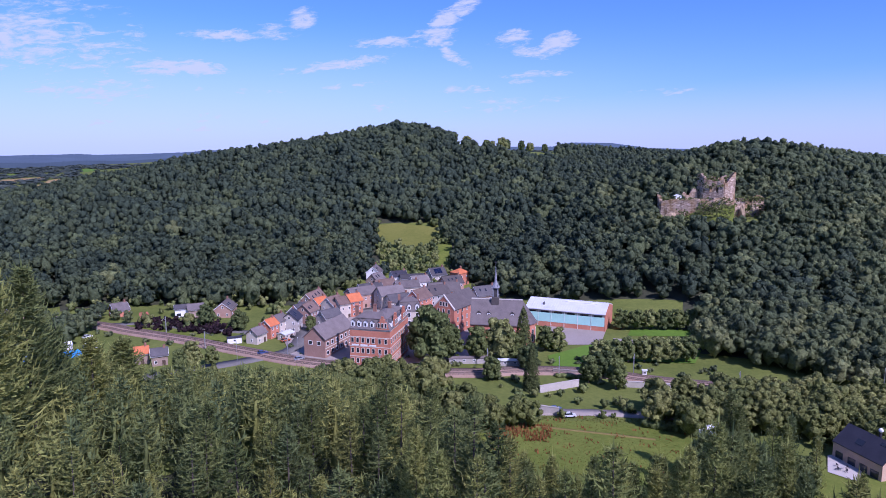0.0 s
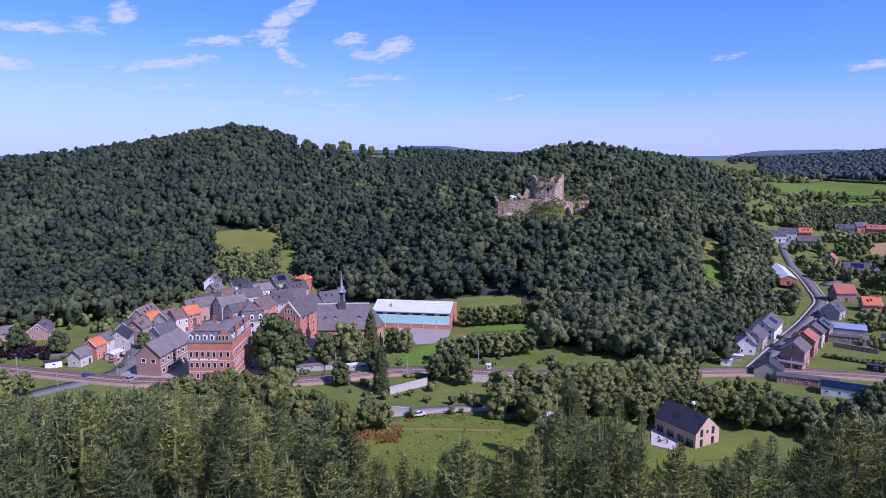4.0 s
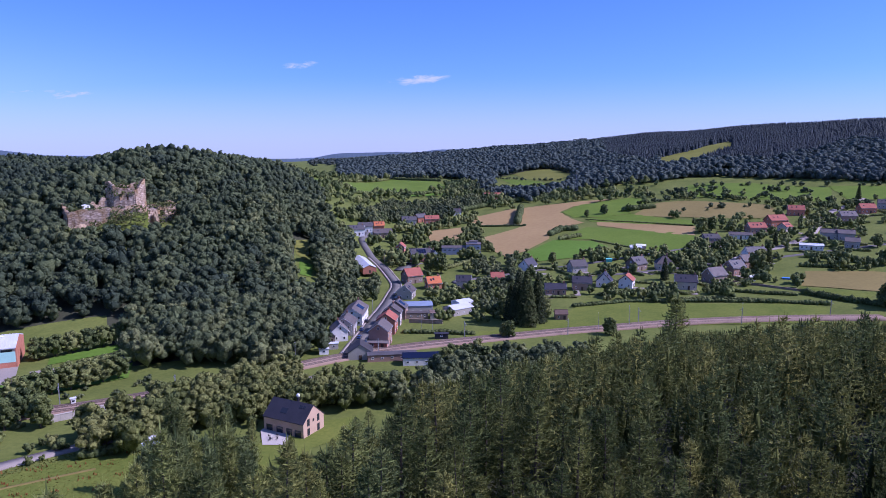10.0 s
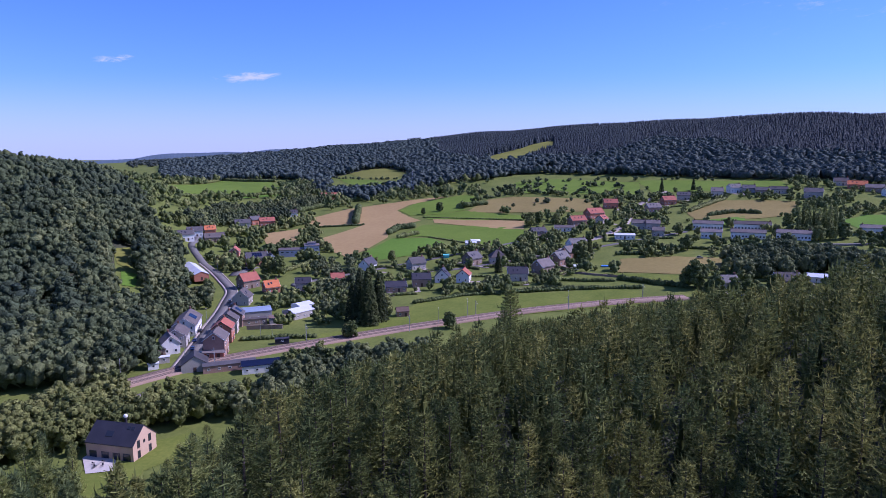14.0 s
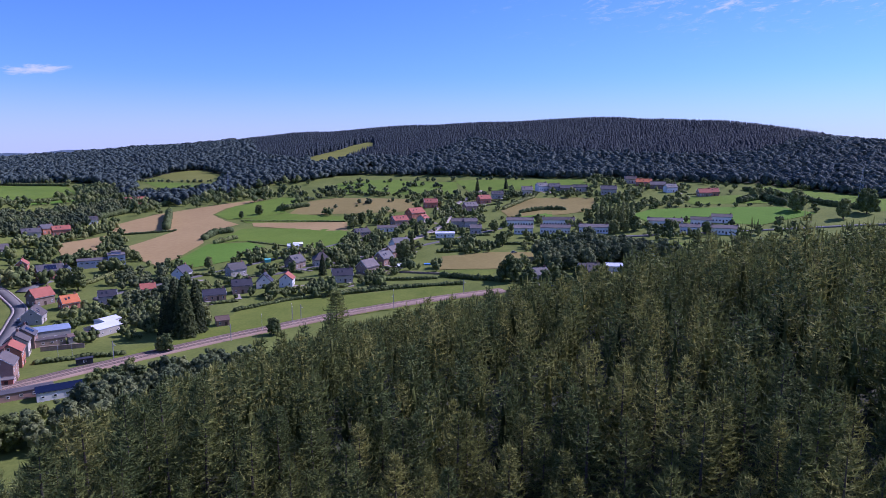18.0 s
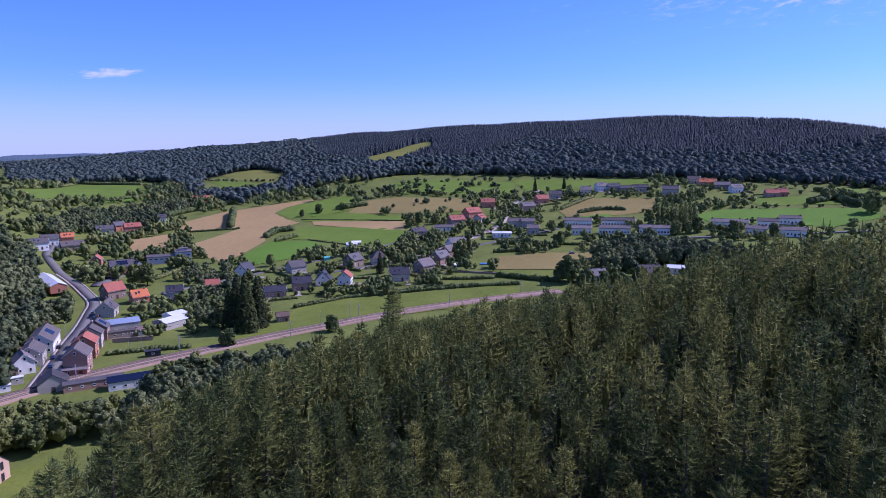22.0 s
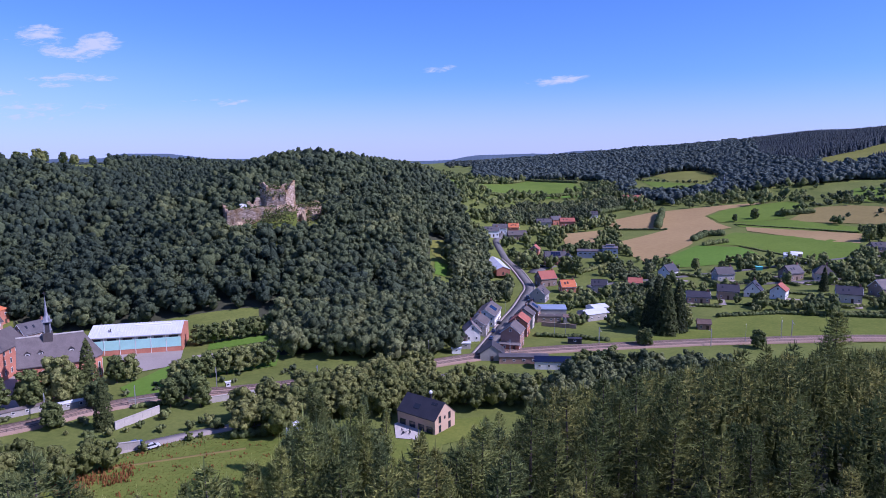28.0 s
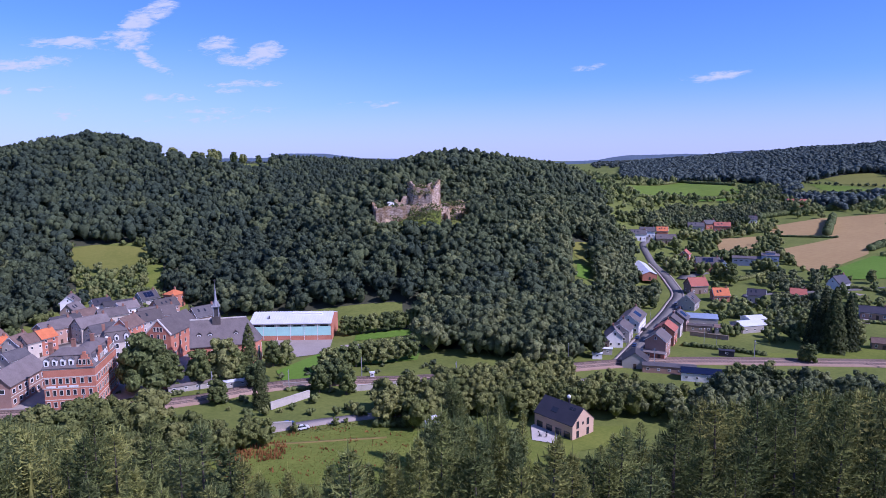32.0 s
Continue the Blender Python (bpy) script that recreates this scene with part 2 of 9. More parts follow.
M_METAL = surface("pale_sheet_roof", (0.52, 0.54, 0.58), (0.66, 0.68, 0.72), 0.2, 2, rough=0.45)
M_GLASS, _n, _l, _b = mat("window_glass", 0.08, 0.0, 0.6)
_b.inputs["Base Color"].default_value = (0.03, 0.035, 0.045, 1)
M_FRAME = surface("white_paint", (0.70, 0.70, 0.69), (0.80, 0.80, 0.79), 1.0)

# ---- the lie of the land ----
def polar(az, d):
    """Compass bearing in degrees, clockwise from the first view, and distance from the hover point."""
    return d * math.sin(radians(az)), d * math.cos(radians(az))


def ridge(x, y, spine, power):
    """Height of a ridge along a spine of (bearing, distance, crest, reach on either side)."""
    pts = [(*polar(a, d), h, w) for a, d, h, w in spine]
    best = np.zeros_like(x)
    for (x0, y0, h0, w0), (x1, y1, h1, w1) in zip(pts, pts[1:]):
        dx, dy = x1 - x0, y1 - y0
        t = np.clip(((x - x0) * dx + (y - y0) * dy) / (dx * dx + dy * dy), 0, 1)
        u = np.hypot(x - x0 - t * dx, y - y0 - t * dy) / (w0 + t * (w1 - w0))
        u = np.sqrt(u * u + 0.0036) - 0.06
        best = np.maximum(best, (h0 + t * (h1 - h0)) * np.clip(1 - u, 0, 1) ** power)
    return best


HILL_LEFT = [(-46, 875, 3, 375), (-33, 780, 6, 340), (-31, 770, 13, 330), (-28, 760, 30, 325), (-24, 750, 44, 325), (-16, 775, 70, 362.5), (-8, 812.5, 85, 400), (-3.5, 837.5, 96.2, 425),
             (0.7, 900, 75, 462.5), (6, 937.5, 72.5, 475), (14, 1037.5, 65, 475), (19, 1150, 57.5, 475)]
HILL_CASTLE = [(20.3, 500, 40, 162.5), (22, 587.5, 70, 197.5), (24.5, 662.5, 76.2, 206.2), (27, 718.8, 71.2, 210), (30, 800, 63.8, 215), (33, 900, 56.2, 210), (36, 1100, 40, 206.2)]
RIDGE_RIGHT = [(41, 3125, 20, 1125), (49, 2500, 56, 1562.5), (58, 1875, 92.5, 1375), (66, 1687.5, 110, 1250), (74, 1600, 122.5, 1200),
               (89, 1537.5, 135, 1175), (96, 1475, 122.5, 1125), (104, 1350, 92.5, 1000), (112, 1250, 72.5, 925), (135, 1250, 62.5, 875)]
FAR_LEFT = [(-70, 3750, 4, 1375), (-33, 3625, 3, 1125), (-14, 3625, 4, 1125)]
FAR_MID = [(-5, 2500, 50, 1125), (8, 2125, 55, 875), (22, 2125, 50, 875)]
FAR_RIGHT = [(24, 4500, 7.5, 1500), (33, 4375, 2.5, 1500), (36, 4125, 2.5, 1125), (38.5, 4000, 4, 1250), (44, 4000, 8, 1375), (56, 3750, 20, 1375)]


def near_slope(x, y):
    """The wooded hillside under the camera; its foot recedes to the right."""
    d = np.hypot(x, y)
    az = np.degrees(np.arctan2(x, y))
    bear = [-180, -40, -30, -20, -10, 0, 8, 15, 22, 30, 36, 41, 46, 52, 58, 65, 72, 80, 88, 94, 100, 107, 116, 180]
    foot = np.interp(az, bear, [240, 240, 240, 240, 238, 205, 175, 170, 168, 168, 172, 205, 225, 245, 268, 296, 330, 376, 420, 470, 510, 560, 600, 240])
    flat = np.interp(az, bear, [80, 95, 95, 92, 85, 66, 48, 46, 46, 46, 52, 66, 74, 82, 92, 104, 114, 124, 130, 132, 134, 134, 134, 80])
    top = np.interp(az, bear, [46.0, 45.5, 45.4, 45.6, 46.2, 49.5, 52.8, 54.2, 54.2, 54.8, 50.7, 48.0, 47.1, 47.3, 47.4, 47.2, 47.5, 48.0, 52.1, 56.5, 59.8, 62.8, 64.2, 46.0])
    bend = np.interp(az, bear, [1.2, 1.2, 1.2, 1.2, 1.3, 1.8, 2.1, 2.1, 2.1, 2.1, 2.1, 1.7, 1.4, 1.3, 1.3, 1.3, 1.3, 1.2, 1.2, 1.2, 1.2, 1.2, 1.2, 1.2])
    u = np.clip((foot - d) / (foot - flat), 0, 1)
    q = np.clip(d / flat, 0, 1)
    return top * u ** bend * (0.72 + 0.28 * q * q * (3 - 2 * q))


def land(x, y):
    x, y = np.asarray(x, float), np.asarray(y, float)
    parts = [ridge(x, y, HILL_LEFT, 1.15), ridge(x, y, HILL_CASTLE, 1.0), ridge(x, y, RIDGE_RIGHT, 1.4),
             ridge(x, y, FAR_LEFT, 1.3), ridge(x, y, FAR_MID, 1.2), ridge(x, y, FAR_RIGHT, 1.3), near_slope(x, y)]
    z = sum(p ** 3 for p in parts) ** (1 / 3)
    rough = np.sin(x * 0.017 + 1.3 * np.sin(y * 0.0136)) * np.sin(y * 0.0152 + 1.1 * np.sin(x * 0.0104))
    return z + 0.05 * rough * np.clip(z, 0, 50)


def land_at(x, y):
    return float(land(np.array([x]), np.array([y]))[0])

# ---- builders ----
def mesh_of(name, verts, tris, materials, tint=None, slots=None):
    me = bpy.data.meshes.new(name)
    verts, tris = np.asarray(verts, np.float32), np.asarray(tris, np.int32)
    me.vertices.add(len(verts))
    me.vertices.foreach_set("co", verts.ravel())
    k = tris.shape[1]
    me.loops.add(tris.size)
    me.loops.foreach_set("vertex_index", tris.ravel())
    me.polygons.add(len(tris))
    me.polygons.foreach_set("loop_start", np.arange(len(tris), dtype=np.int32) * k)
    if slots is not None:
        me.polygons.foreach_set("material_index", np.asarray(slots, np.int32))
    for m in materials:
        me.materials.append(m)
    if tint is not None:
        me.attributes.new("tint", "FLOAT", "POINT").data.foreach_set("value", np.asarray(tint, np.float32))
    me.update(calc_edges=True)
    return me


def part(name, bm, material, parent, label=""):
    me = bpy.data.meshes.new(name)
    bm.to_mesh(me)
    bm.free()
    for m in (material if isinstance(material, (list, tuple)) else [material]):
        me.materials.append(m)
    ob = new(name, me)
    ob.parent = parent
    return tagged(ob, label)


def twin(src, parent, m):
    """Another part on the same mesh."""
    ob = new(src.name.split(".")[0], src.data)
    ob.parent = parent
    ob.matrix_basis = m
    return ob


def box(bm, x0, x1, y0, y1, z0, z1, slot=0):
    v = [bm.verts.new(p) for p in ((x0, y0, z0), (x1, y0, z0), (x1, y1, z0), (x0, y1, z0), (x0, y0, z1), (x1, y0, z1), (x1, y1, z1), (x0, y1, z1))]
    for q in ((3, 2, 1, 0), (4, 5, 6, 7), (0, 1, 5, 4), (1, 2, 6, 5), (2, 3, 7, 6), (3, 0, 4, 7)):
        bm.faces.new([v[i] for i in q]).material_index = slot
    return v


def solid(bm, pts, faces, slot=0):
    v = [bm.verts.new(p) for p in pts]
    for q in faces:
        bm.faces.new([v[i] for i in q]).material_index = slot


def thing(name, x, y, z, head, label, category, group=""):
    """An empty at a thing's base; its own x axis points along the bearing head."""
    ob = new(name)
    ob.matrix_basis = pose(x, y, z, 0, 0, 90 - head)
    return tagged(ob, label, category, group)


def inside(px, py, ring):
    hit = np.zeros(len(px), bool)
    for (x0, y0), (x1, y1) in zip(ring, ring[1:] + ring[:1]):
        cross = (y0 > py) != (y1 > py)
        with np.errstate(divide="ignore", invalid="ignore"):
            hit ^= cross & (px < (x1 - x0) * (py - y0) / (y1 - y0) + x0)
    return hit


# ---- plants ----
rng = np.random.default_rng(7)


def unit(n):
    v = rng.normal(size=(n, 3))
    return v / np.linalg.norm(v, axis=1)[:, None]


def leaves_at(p, normal, size):
    """One three-cornered clump of leaves at each point, facing roughly along its normal."""
    n = len(p)
    a = np.cross(normal, unit(n))
    a /= np.linalg.norm(a, axis=1)[:, None] + 1e-6
    b = np.cross(normal, a)
    s = (size * rng.uniform(0.6, 1.3, n))[:, None]
    bend = normal * s * 0.25
    v = np.stack([p + a * s - bend, p - a * s * 0.5 + b * s * 0.85 - bend, p - a * s * 0.5 - b * s * 0.85 + bend], 1).reshape(-1, 3)
    return v, np.arange(3 * n).reshape(-1, 3)


def hull(c, r, nu=7, nv=4):
    """A rough inner mass that keeps the crown from being seen through."""
    v, t = [], []
    for j in range(nv + 1):
        th = math.pi * j / nv
        for i in range(nu):
            ph = 2 * math.pi * (i + 0.5 * (j % 2)) / nu
            k = rng.uniform(0.78, 1.18)
            v.append((c[0] + r[0] * k * math.sin(th) * math.cos(ph), c[1] + r[1] * k * math.sin(th) * math.sin(ph), c[2] + r[2] * k * math.cos(th)))
    for j in range(nv):
        for i in range(nu):
            a, b = j * nu + i, j * nu + (i + 1) % nu
            if j > 0:
                t.append((a, a + nu, b))
            if j < nv - 1:
                t.append((b, a + nu, b + nu))
    return np.array(v), np.array(t)


def join(pieces):
    vs, ts, k = [], [], 0
    for v, t in pieces:
        vs.append(v)
        ts.append(t + k)
        k += len(v)
    return np.concatenate(vs), np.concatenate(ts)


def crown_broad(n, lobes, size, low=0.25, wide=0.42, hulls=True, nu=7):
    """A broad crown of unit height: lobes of different size, each covered with leaf clumps."""
    pieces, centres = [], []
    for i in range(lobes):
        f = i / max(lobes - 1, 1)
        a, rr = i * 2.4 + rng.uniform(0, 1), wide * 0.55 * (1 - 0.75 * f) * rng.uniform(0.6, 1.2)
        c = np.array([math.cos(a) * rr, math.sin(a) * rr, low + 0.16 + (0.80 - low - 0.1) * f])
        r = np.array([1, 1, 0.85]) * wide * (0.72 - 0.26 * f) * rng.uniform(0.8, 1.15)
        centres.append((c, r))
    for c, r in centres:
        k = n // lobes
        d = unit(k)
        d[:, 2] = np.where(d[:, 2] < -0.5, -d[:, 2], d[:, 2])
        p = c + d * r * rng.uniform(0.86, 1.12, (k, 1))
        nn = d + 0.38 * unit(k)
        pieces.append(leaves_at(p, nn / np.linalg.norm(nn, axis=1)[:, None], size))
        if hulls:
            pieces.append(hull(c, r * 0.76, nu, 3 if nu > 6 else 2))
    return join(pieces)


def crown_wood(lobes, leaves, size, wide=0.42, nu=6, nv=3, knob=(0.26, 0.42), round_to=1.3):
    """A billowing crown of unit height: a core with rounded knobs of foliage over it and loose leaf clumps on the knobs."""
    pieces = [hull((0, 0, 0.45), np.array([wide * 0.66, wide * 0.66, 0.36]), nu + 1, nv)]
    knobs = []
    for i in range(lobes):
        th = math.acos(1 - round_to * (i + 0.5) / lobes) + rng.uniform(-0.15, 0.15)
        ph = i * 2.39996 + rng.uniform(-0.5, 0.5)
        k = rng.uniform(0.78, 1.02)
        r = wide * rng.uniform(*knob)
        c = np.array([wide * 0.8 * k * math.sin(th) * math.cos(ph), wide * 0.8 * k * math.sin(th) * math.sin(ph), 0.48 + 0.44 * k * math.cos(th) - r * 0.35])
        knobs.append((c, np.array([r, r, r * 0.9])))
        pieces.append(hull(c, knobs[-1][1], nu, nv))
    if leaves:
        pick = rng.integers(0, lobes, leaves)
        d = unit(leaves)
        d[:, 2] = np.where(d[:, 2] < -0.3, -d[:, 2], d[:, 2])
        cs, rs = np.array([q[0] for q in knobs])[pick], np.array([q[1] for q in knobs])[pick]
        p = cs + d * rs * rng.uniform(0.92, 1.18, (leaves, 1))
        nn = d + 0.55 * unit(leaves)
        pieces.append(leaves_at(p, nn / np.linalg.norm(nn, axis=1)[:, None], size))
    return join(pieces)


def crown_fir_far(wide=0.2):
    """A far conifer of unit height: three ragged skirts, one over the other."""
    v, t = [], []
    for z0, z1, r in ((0.05, 0.62, 1.0), (0.35, 0.85, 0.72), (0.62, 1.0, 0.42)):
        k = len(v)
        g = rng.uniform(0, 2)
        v += [(wide * r * rng.uniform(0.7, 1.2) * math.cos(g + i * 1.2566), wide * r * rng.uniform(0.7, 1.2) * math.sin(g + i * 1.2566), z0 + rng.uniform(-0.04, 0.04)) for i in range(5)] + [(0, 0, z1)]
        t += [(k + i, k + (i + 1) % 5, k + 5) for i in range(5)]
    return np.array(v), np.array(t)


def crown_spire(n, size, wide=0.17, low=0.08, power=0.8):
    """A narrow cone of drooping tufts, of unit height."""
    h = low + (1 - low) * rng.beta(1.0, 1.5, n)
    a = rng.uniform(0, 2 * math.pi, n)
    r = wide * ((1 - h) / (1 - low)) ** power * rng.uniform(0.75, 1.1, n)
    p = np.stack([np.cos(a) * r, np.sin(a) * r, h], 1)
    nn = np.stack([np.cos(a), np.sin(a), np.full(n, 0.7)], 1) + 0.5 * unit(n)
    pieces = [leaves_at(p, nn / np.linalg.norm(nn, axis=1)[:, None], size)]
    cone = [(wide * 0.5 * math.cos(i * 1.0472), wide * 0.5 * math.sin(i * 1.0472), low) for i in range(6)] + [(0, 0, 0.8)]
    pieces.append((np.array(cone), np.array([(i, (i + 1) % 6, 6) for i in range(6)])))
    return join(pieces)


def forest(name, places, height, kinds, material, label, category, lean=None, spread=(0.9, 1.15)):
    """Many trees joined into one mesh: the places (x, y), a range of heights, and the shapes to choose from."""
    n = len(places)
    if n == 0:
        return None
    z = land(places[:, 0], places[:, 1])
    hs = rng.uniform(height[0], height[1], n)
    ws = hs * rng.uniform(spread[0], spread[1], n)
    turn, pick, tint = rng.uniform(0, 2 * math.pi, n), rng.integers(0, len(kinds), n), rng.uniform(0, 1, n)
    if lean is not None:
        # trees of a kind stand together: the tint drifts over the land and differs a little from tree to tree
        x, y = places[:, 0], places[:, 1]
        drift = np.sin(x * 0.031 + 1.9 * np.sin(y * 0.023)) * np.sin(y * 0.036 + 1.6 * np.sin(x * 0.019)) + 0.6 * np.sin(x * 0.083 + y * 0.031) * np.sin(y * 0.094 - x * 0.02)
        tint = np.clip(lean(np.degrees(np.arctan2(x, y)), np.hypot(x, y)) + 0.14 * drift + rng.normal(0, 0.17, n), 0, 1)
    V, T, C, k = [], [], [], 0
    for q, (v, t) in enumerate(kinds):
        idx = np.nonzero(pick == q)[0]
        if len(idx) == 0:
            continue
        c, s = np.cos(turn[idx])[:, None], np.sin(turn[idx])[:, None]
        x = (v[:, 0] * c - v[:, 1] * s) * ws[idx][:, None] + places[idx, 0][:, None]
        y = (v[:, 0] * s + v[:, 1] * c) * ws[idx][:, None] + places[idx, 1][:, None]
        zz = v[:, 2] * hs[idx][:, None] + z[idx][:, None] - 0.3
        V.append(np.stack([x, y, zz], 2).reshape(-1, 3))
        T.append((t[None] + (np.arange(len(idx)) * len(v))[:, None, None] + k).reshape(-1, 3))
        C.append(np.repeat(tint[idx], len(v)))
        k += len(idx) * len(v)
    ob = new(name, mesh_of(name, np.concatenate(V), np.concatenate(T), [material], np.concatenate(C)))
    ob.data.polygons.foreach_set("use_smooth", [True] * len(ob.data.polygons))
    return tagged(ob, label, category, kind="stuff")


def scatter(az0, az1, d0, d1, gap, keep=None, jitter=0.42):
    """Places on a shaken grid inside a sector of the land; keep(az, d, x, y) picks among them."""
    cx = [polar(a, d) for a in np.linspace(az0, az1, 12) for d in (d0, d1)]
    x0, x1 = min(p[0] for p in cx), max(p[0] for p in cx)
    y0, y1 = min(p[1] for p in cx), max(p[1] for p in cx)
    gx, gy = np.meshgrid(np.arange(x0, x1, gap), np.arange(y0, y1, gap))
    gx = gx + (np.arange(gx.shape[0]) % 2)[:, None] * gap * 0.5
    p = np.stack([gx.ravel(), gy.ravel()], 1) + rng.uniform(-jitter, jitter, (gx.size, 2)) * gap
    d, az = np.hypot(p[:, 0], p[:, 1]), np.degrees(np.arctan2(p[:, 0], p[:, 1]))
    ok = (az > az0) & (az < az1) & (d > d0) & (d < d1)
    if keep is not None:
        ok[ok] &= keep(az[ok], d[ok], p[ok, 0], p[ok, 1])
    return p[ok]


BROAD_NEAR = [crown_wood(16, 420, 0.036, wide=0.38, knob=(0.15, 0.38)) for _ in range(5)]
BROAD = [crown_wood(9, 150, 0.042, wide=0.40, knob=(0.16, 0.42)) for _ in range(6)]
BROAD_MID = [crown_wood(5, 26, 0.060, wide=0.44, nu=5, knob=(0.30, 0.56)) for _ in range(6)]
BROAD_FAR = [crown_broad(22, 1, 0.17, low=0.02, wide=0.55, nu=4) for _ in range(5)]
BROAD_FAR2 = [crown_wood(3, 16, 0.07, wide=0.48, nu=5, nv=2, knob=(0.45, 0.65)) for _ in range(5)]
BROAD_RIDGE = [crown_wood(2, 4, 0.09, wide=0.5, nu=4, knob=(0.5, 0.7)) for _ in range(5)]
FIR_RIDGE = [crown_fir_far(0.20 + 0.02 * i) for i in range(4)]


def even(az, d):
    return 0.45 + 0 * az


# where the woods stand
CLEARED = [[polar(-5.6, 422), polar(-0.1, 422), polar(-0.1, 515), polar(-5.6, 520)], [polar(-0.9, 375), polar(0.8, 375), polar(0.8, 481), polar(-0.9, 470)], [polar(34.1, 375), polar(36.2, 375), polar(36.0, 494), polar(34.1, 488)]]
CASTLE_YARD = [polar(17.0, 436), polar(26.0, 436), polar(26.0, 512), polar(17.0, 512)]
OPEN_RIDGE = [[polar(50.2, 872), polar(56.6, 868), polar(57.6, 985), polar(57.4, 1040), polar(54, 1130), polar(51, 1065)], [polar(45.8, 960), polar(49.2, 930), polar(49.3, 1020), polar(46.2, 1070)]]
OPEN_CREST = [polar(0.9, 775), polar(8.6, 800), polar(9.5, 925), polar(9.5, 1125), polar(0.3, 1125)]


def clear_of(x, y, rings):
    ok = np.ones(len(x), bool)
    for r in rings:
        ok &= ~inside(x, y, r)
    return ok


def left_mask(az, d):
    foot = np.interp(az, [-40, -26, -20, -13, -8, -3, 1, 6, 12, 22], [412, 398, 375, 365, 398, 431, 419, 365, 356, 356])
    crest = np.interp(az, [-40, -24, -8, 0, 6, 14, 22], [800, 800, 870, 930, 990, 1090, 1200])
    return (az > -40) & (az < 22) & (d > foot) & (d < crest)


def castle_mask(az, d):
    foot = np.interp(az, [22, 26, 32, 35, 37, 40], [290, 290, 292, 330, 500, 700])
    return (az > 20) & (az < np.interp(d, [290, 560, 700, 800, 950, 1130], [38.0, 37.6, 36.2, 34.9, 33.9, 33.2])) & (d > foot) & (d < 1130)


def ridge_mask(az, d):
    edge = np.interp(az, [38, 44, 47, 49, 50.3, 53.7, 55.5, 57.4, 61.3, 64, 66, 69, 77, 85, 94, 100, 104.6, 110, 114], [1125, 1125, 1083, 1019, 860, 795, 832, 852, 899, 909, 940, 955, 893, 851, 841, 835, 805, 786, 780])
    crest = np.interp(az, [38, 49, 58, 66, 74, 89, 96, 104, 112], [2600, 2600, 1920, 1730, 1640, 1580, 1520, 1400, 1300])
    return (az > 38) & (az < 114) & (d > edge) & (d < crest)


# ---- ground: one sheet to the horizon ----
def build_ground():
    az = np.concatenate([np.arange(-180, -42, 4.0), np.arange(-42, 118, 0.6), np.arange(118, 180, 4.0)])
    ds = np.concatenate([[0.02, 2], np.arange(8, 400, 5.0), np.arange(400, 1250, 12.0), np.arange(1250, 3000, 50.0), np.arange(3000, 4990, 180.0), [4985]])
    A, D = np.meshgrid(np.radians(az), ds)
    x, y = (D * np.sin(A)).ravel(), (D * np.cos(A)).ravel()
    v = np.stack([x, y, land(x, y)], 1)
    na, nd = len(az), len(ds)
    i, j = np.meshgrid(np.arange(na), np.arange(nd - 1))
    a, b = j * na + i, j * na + (i + 1) % na
    q = np.stack([a, a + na, b + na, b], 2).reshape(-1, 4)
    c = v[q].mean(axis=1)
    az, d = np.degrees(np.arctan2(c[:, 0], c[:, 1])), np.hypot(c[:, 0], c[:, 1])
    wooded = (left_mask(az, d - 4) | castle_mask(az, d - 4) | ridge_mask(az, d - 8)) & clear_of(c[:, 0], c[:, 1], CLEARED + OPEN_RIDGE + [OPEN_CREST, CASTLE_YARD])
    me = mesh_of("ground", v, q, [M_GROUND, M_LITTER], slots=wooded.astype(int))
    me.polygons.foreach_set("use_smooth", [True] * len(me.polygons))
    return tagged(new("ground", me), "grassy valley floor and hillsides", "ground", kind="structure")


build_ground()

# ---- fields: each a sheet on the land ----
FIELDS = []


def sheet(name, material, ring, label, lift=0.25, step=14.0):
    """A patch of ground cover inside a ring of (x, y), draped on the land."""
    bm = bmesh.new()
    face = bm.faces.new([bm.verts.new((x, y, 0)) for x, y in ring])
    bmesh.ops.triangulate(bm, faces=bm.faces[:])
    for axis in (0, 1):
        lo, hi = min(p[axis] for p in ring), max(p[axis] for p in ring)
        cut = max(step, (hi - lo) / 40)
        k = lo + cut
        while k < hi:
            co, no = ((k, 0, 0), (1, 0, 0)) if axis == 0 else ((0, k, 0), (0, 1, 0))
            bmesh.ops.bisect_plane(bm, geom=bm.verts[:] + bm.edges[:] + bm.faces[:], plane_co=co, plane_no=no)
            k += cut
    xs, ys = np.array([v.co.x for v in bm.verts]), np.array([v.co.y for v in bm.verts])
    for v, z in zip(bm.verts, land(xs, ys)):
        v.co.z = z + lift
    bmesh.ops.recalc_face_normals(bm, faces=bm.faces[:])
    if bm.faces[:] and sum(f.normal.z for f in bm.faces) < 0:
        bmesh.ops.reverse_faces(bm, faces=bm.faces[:])
    me = bpy.data.meshes.new(name)
    bm.to_mesh(me)
    bm.free()
    me.materials.append(material)
    return tagged(new(name, me), label, name.replace("_", " "), kind="structure")


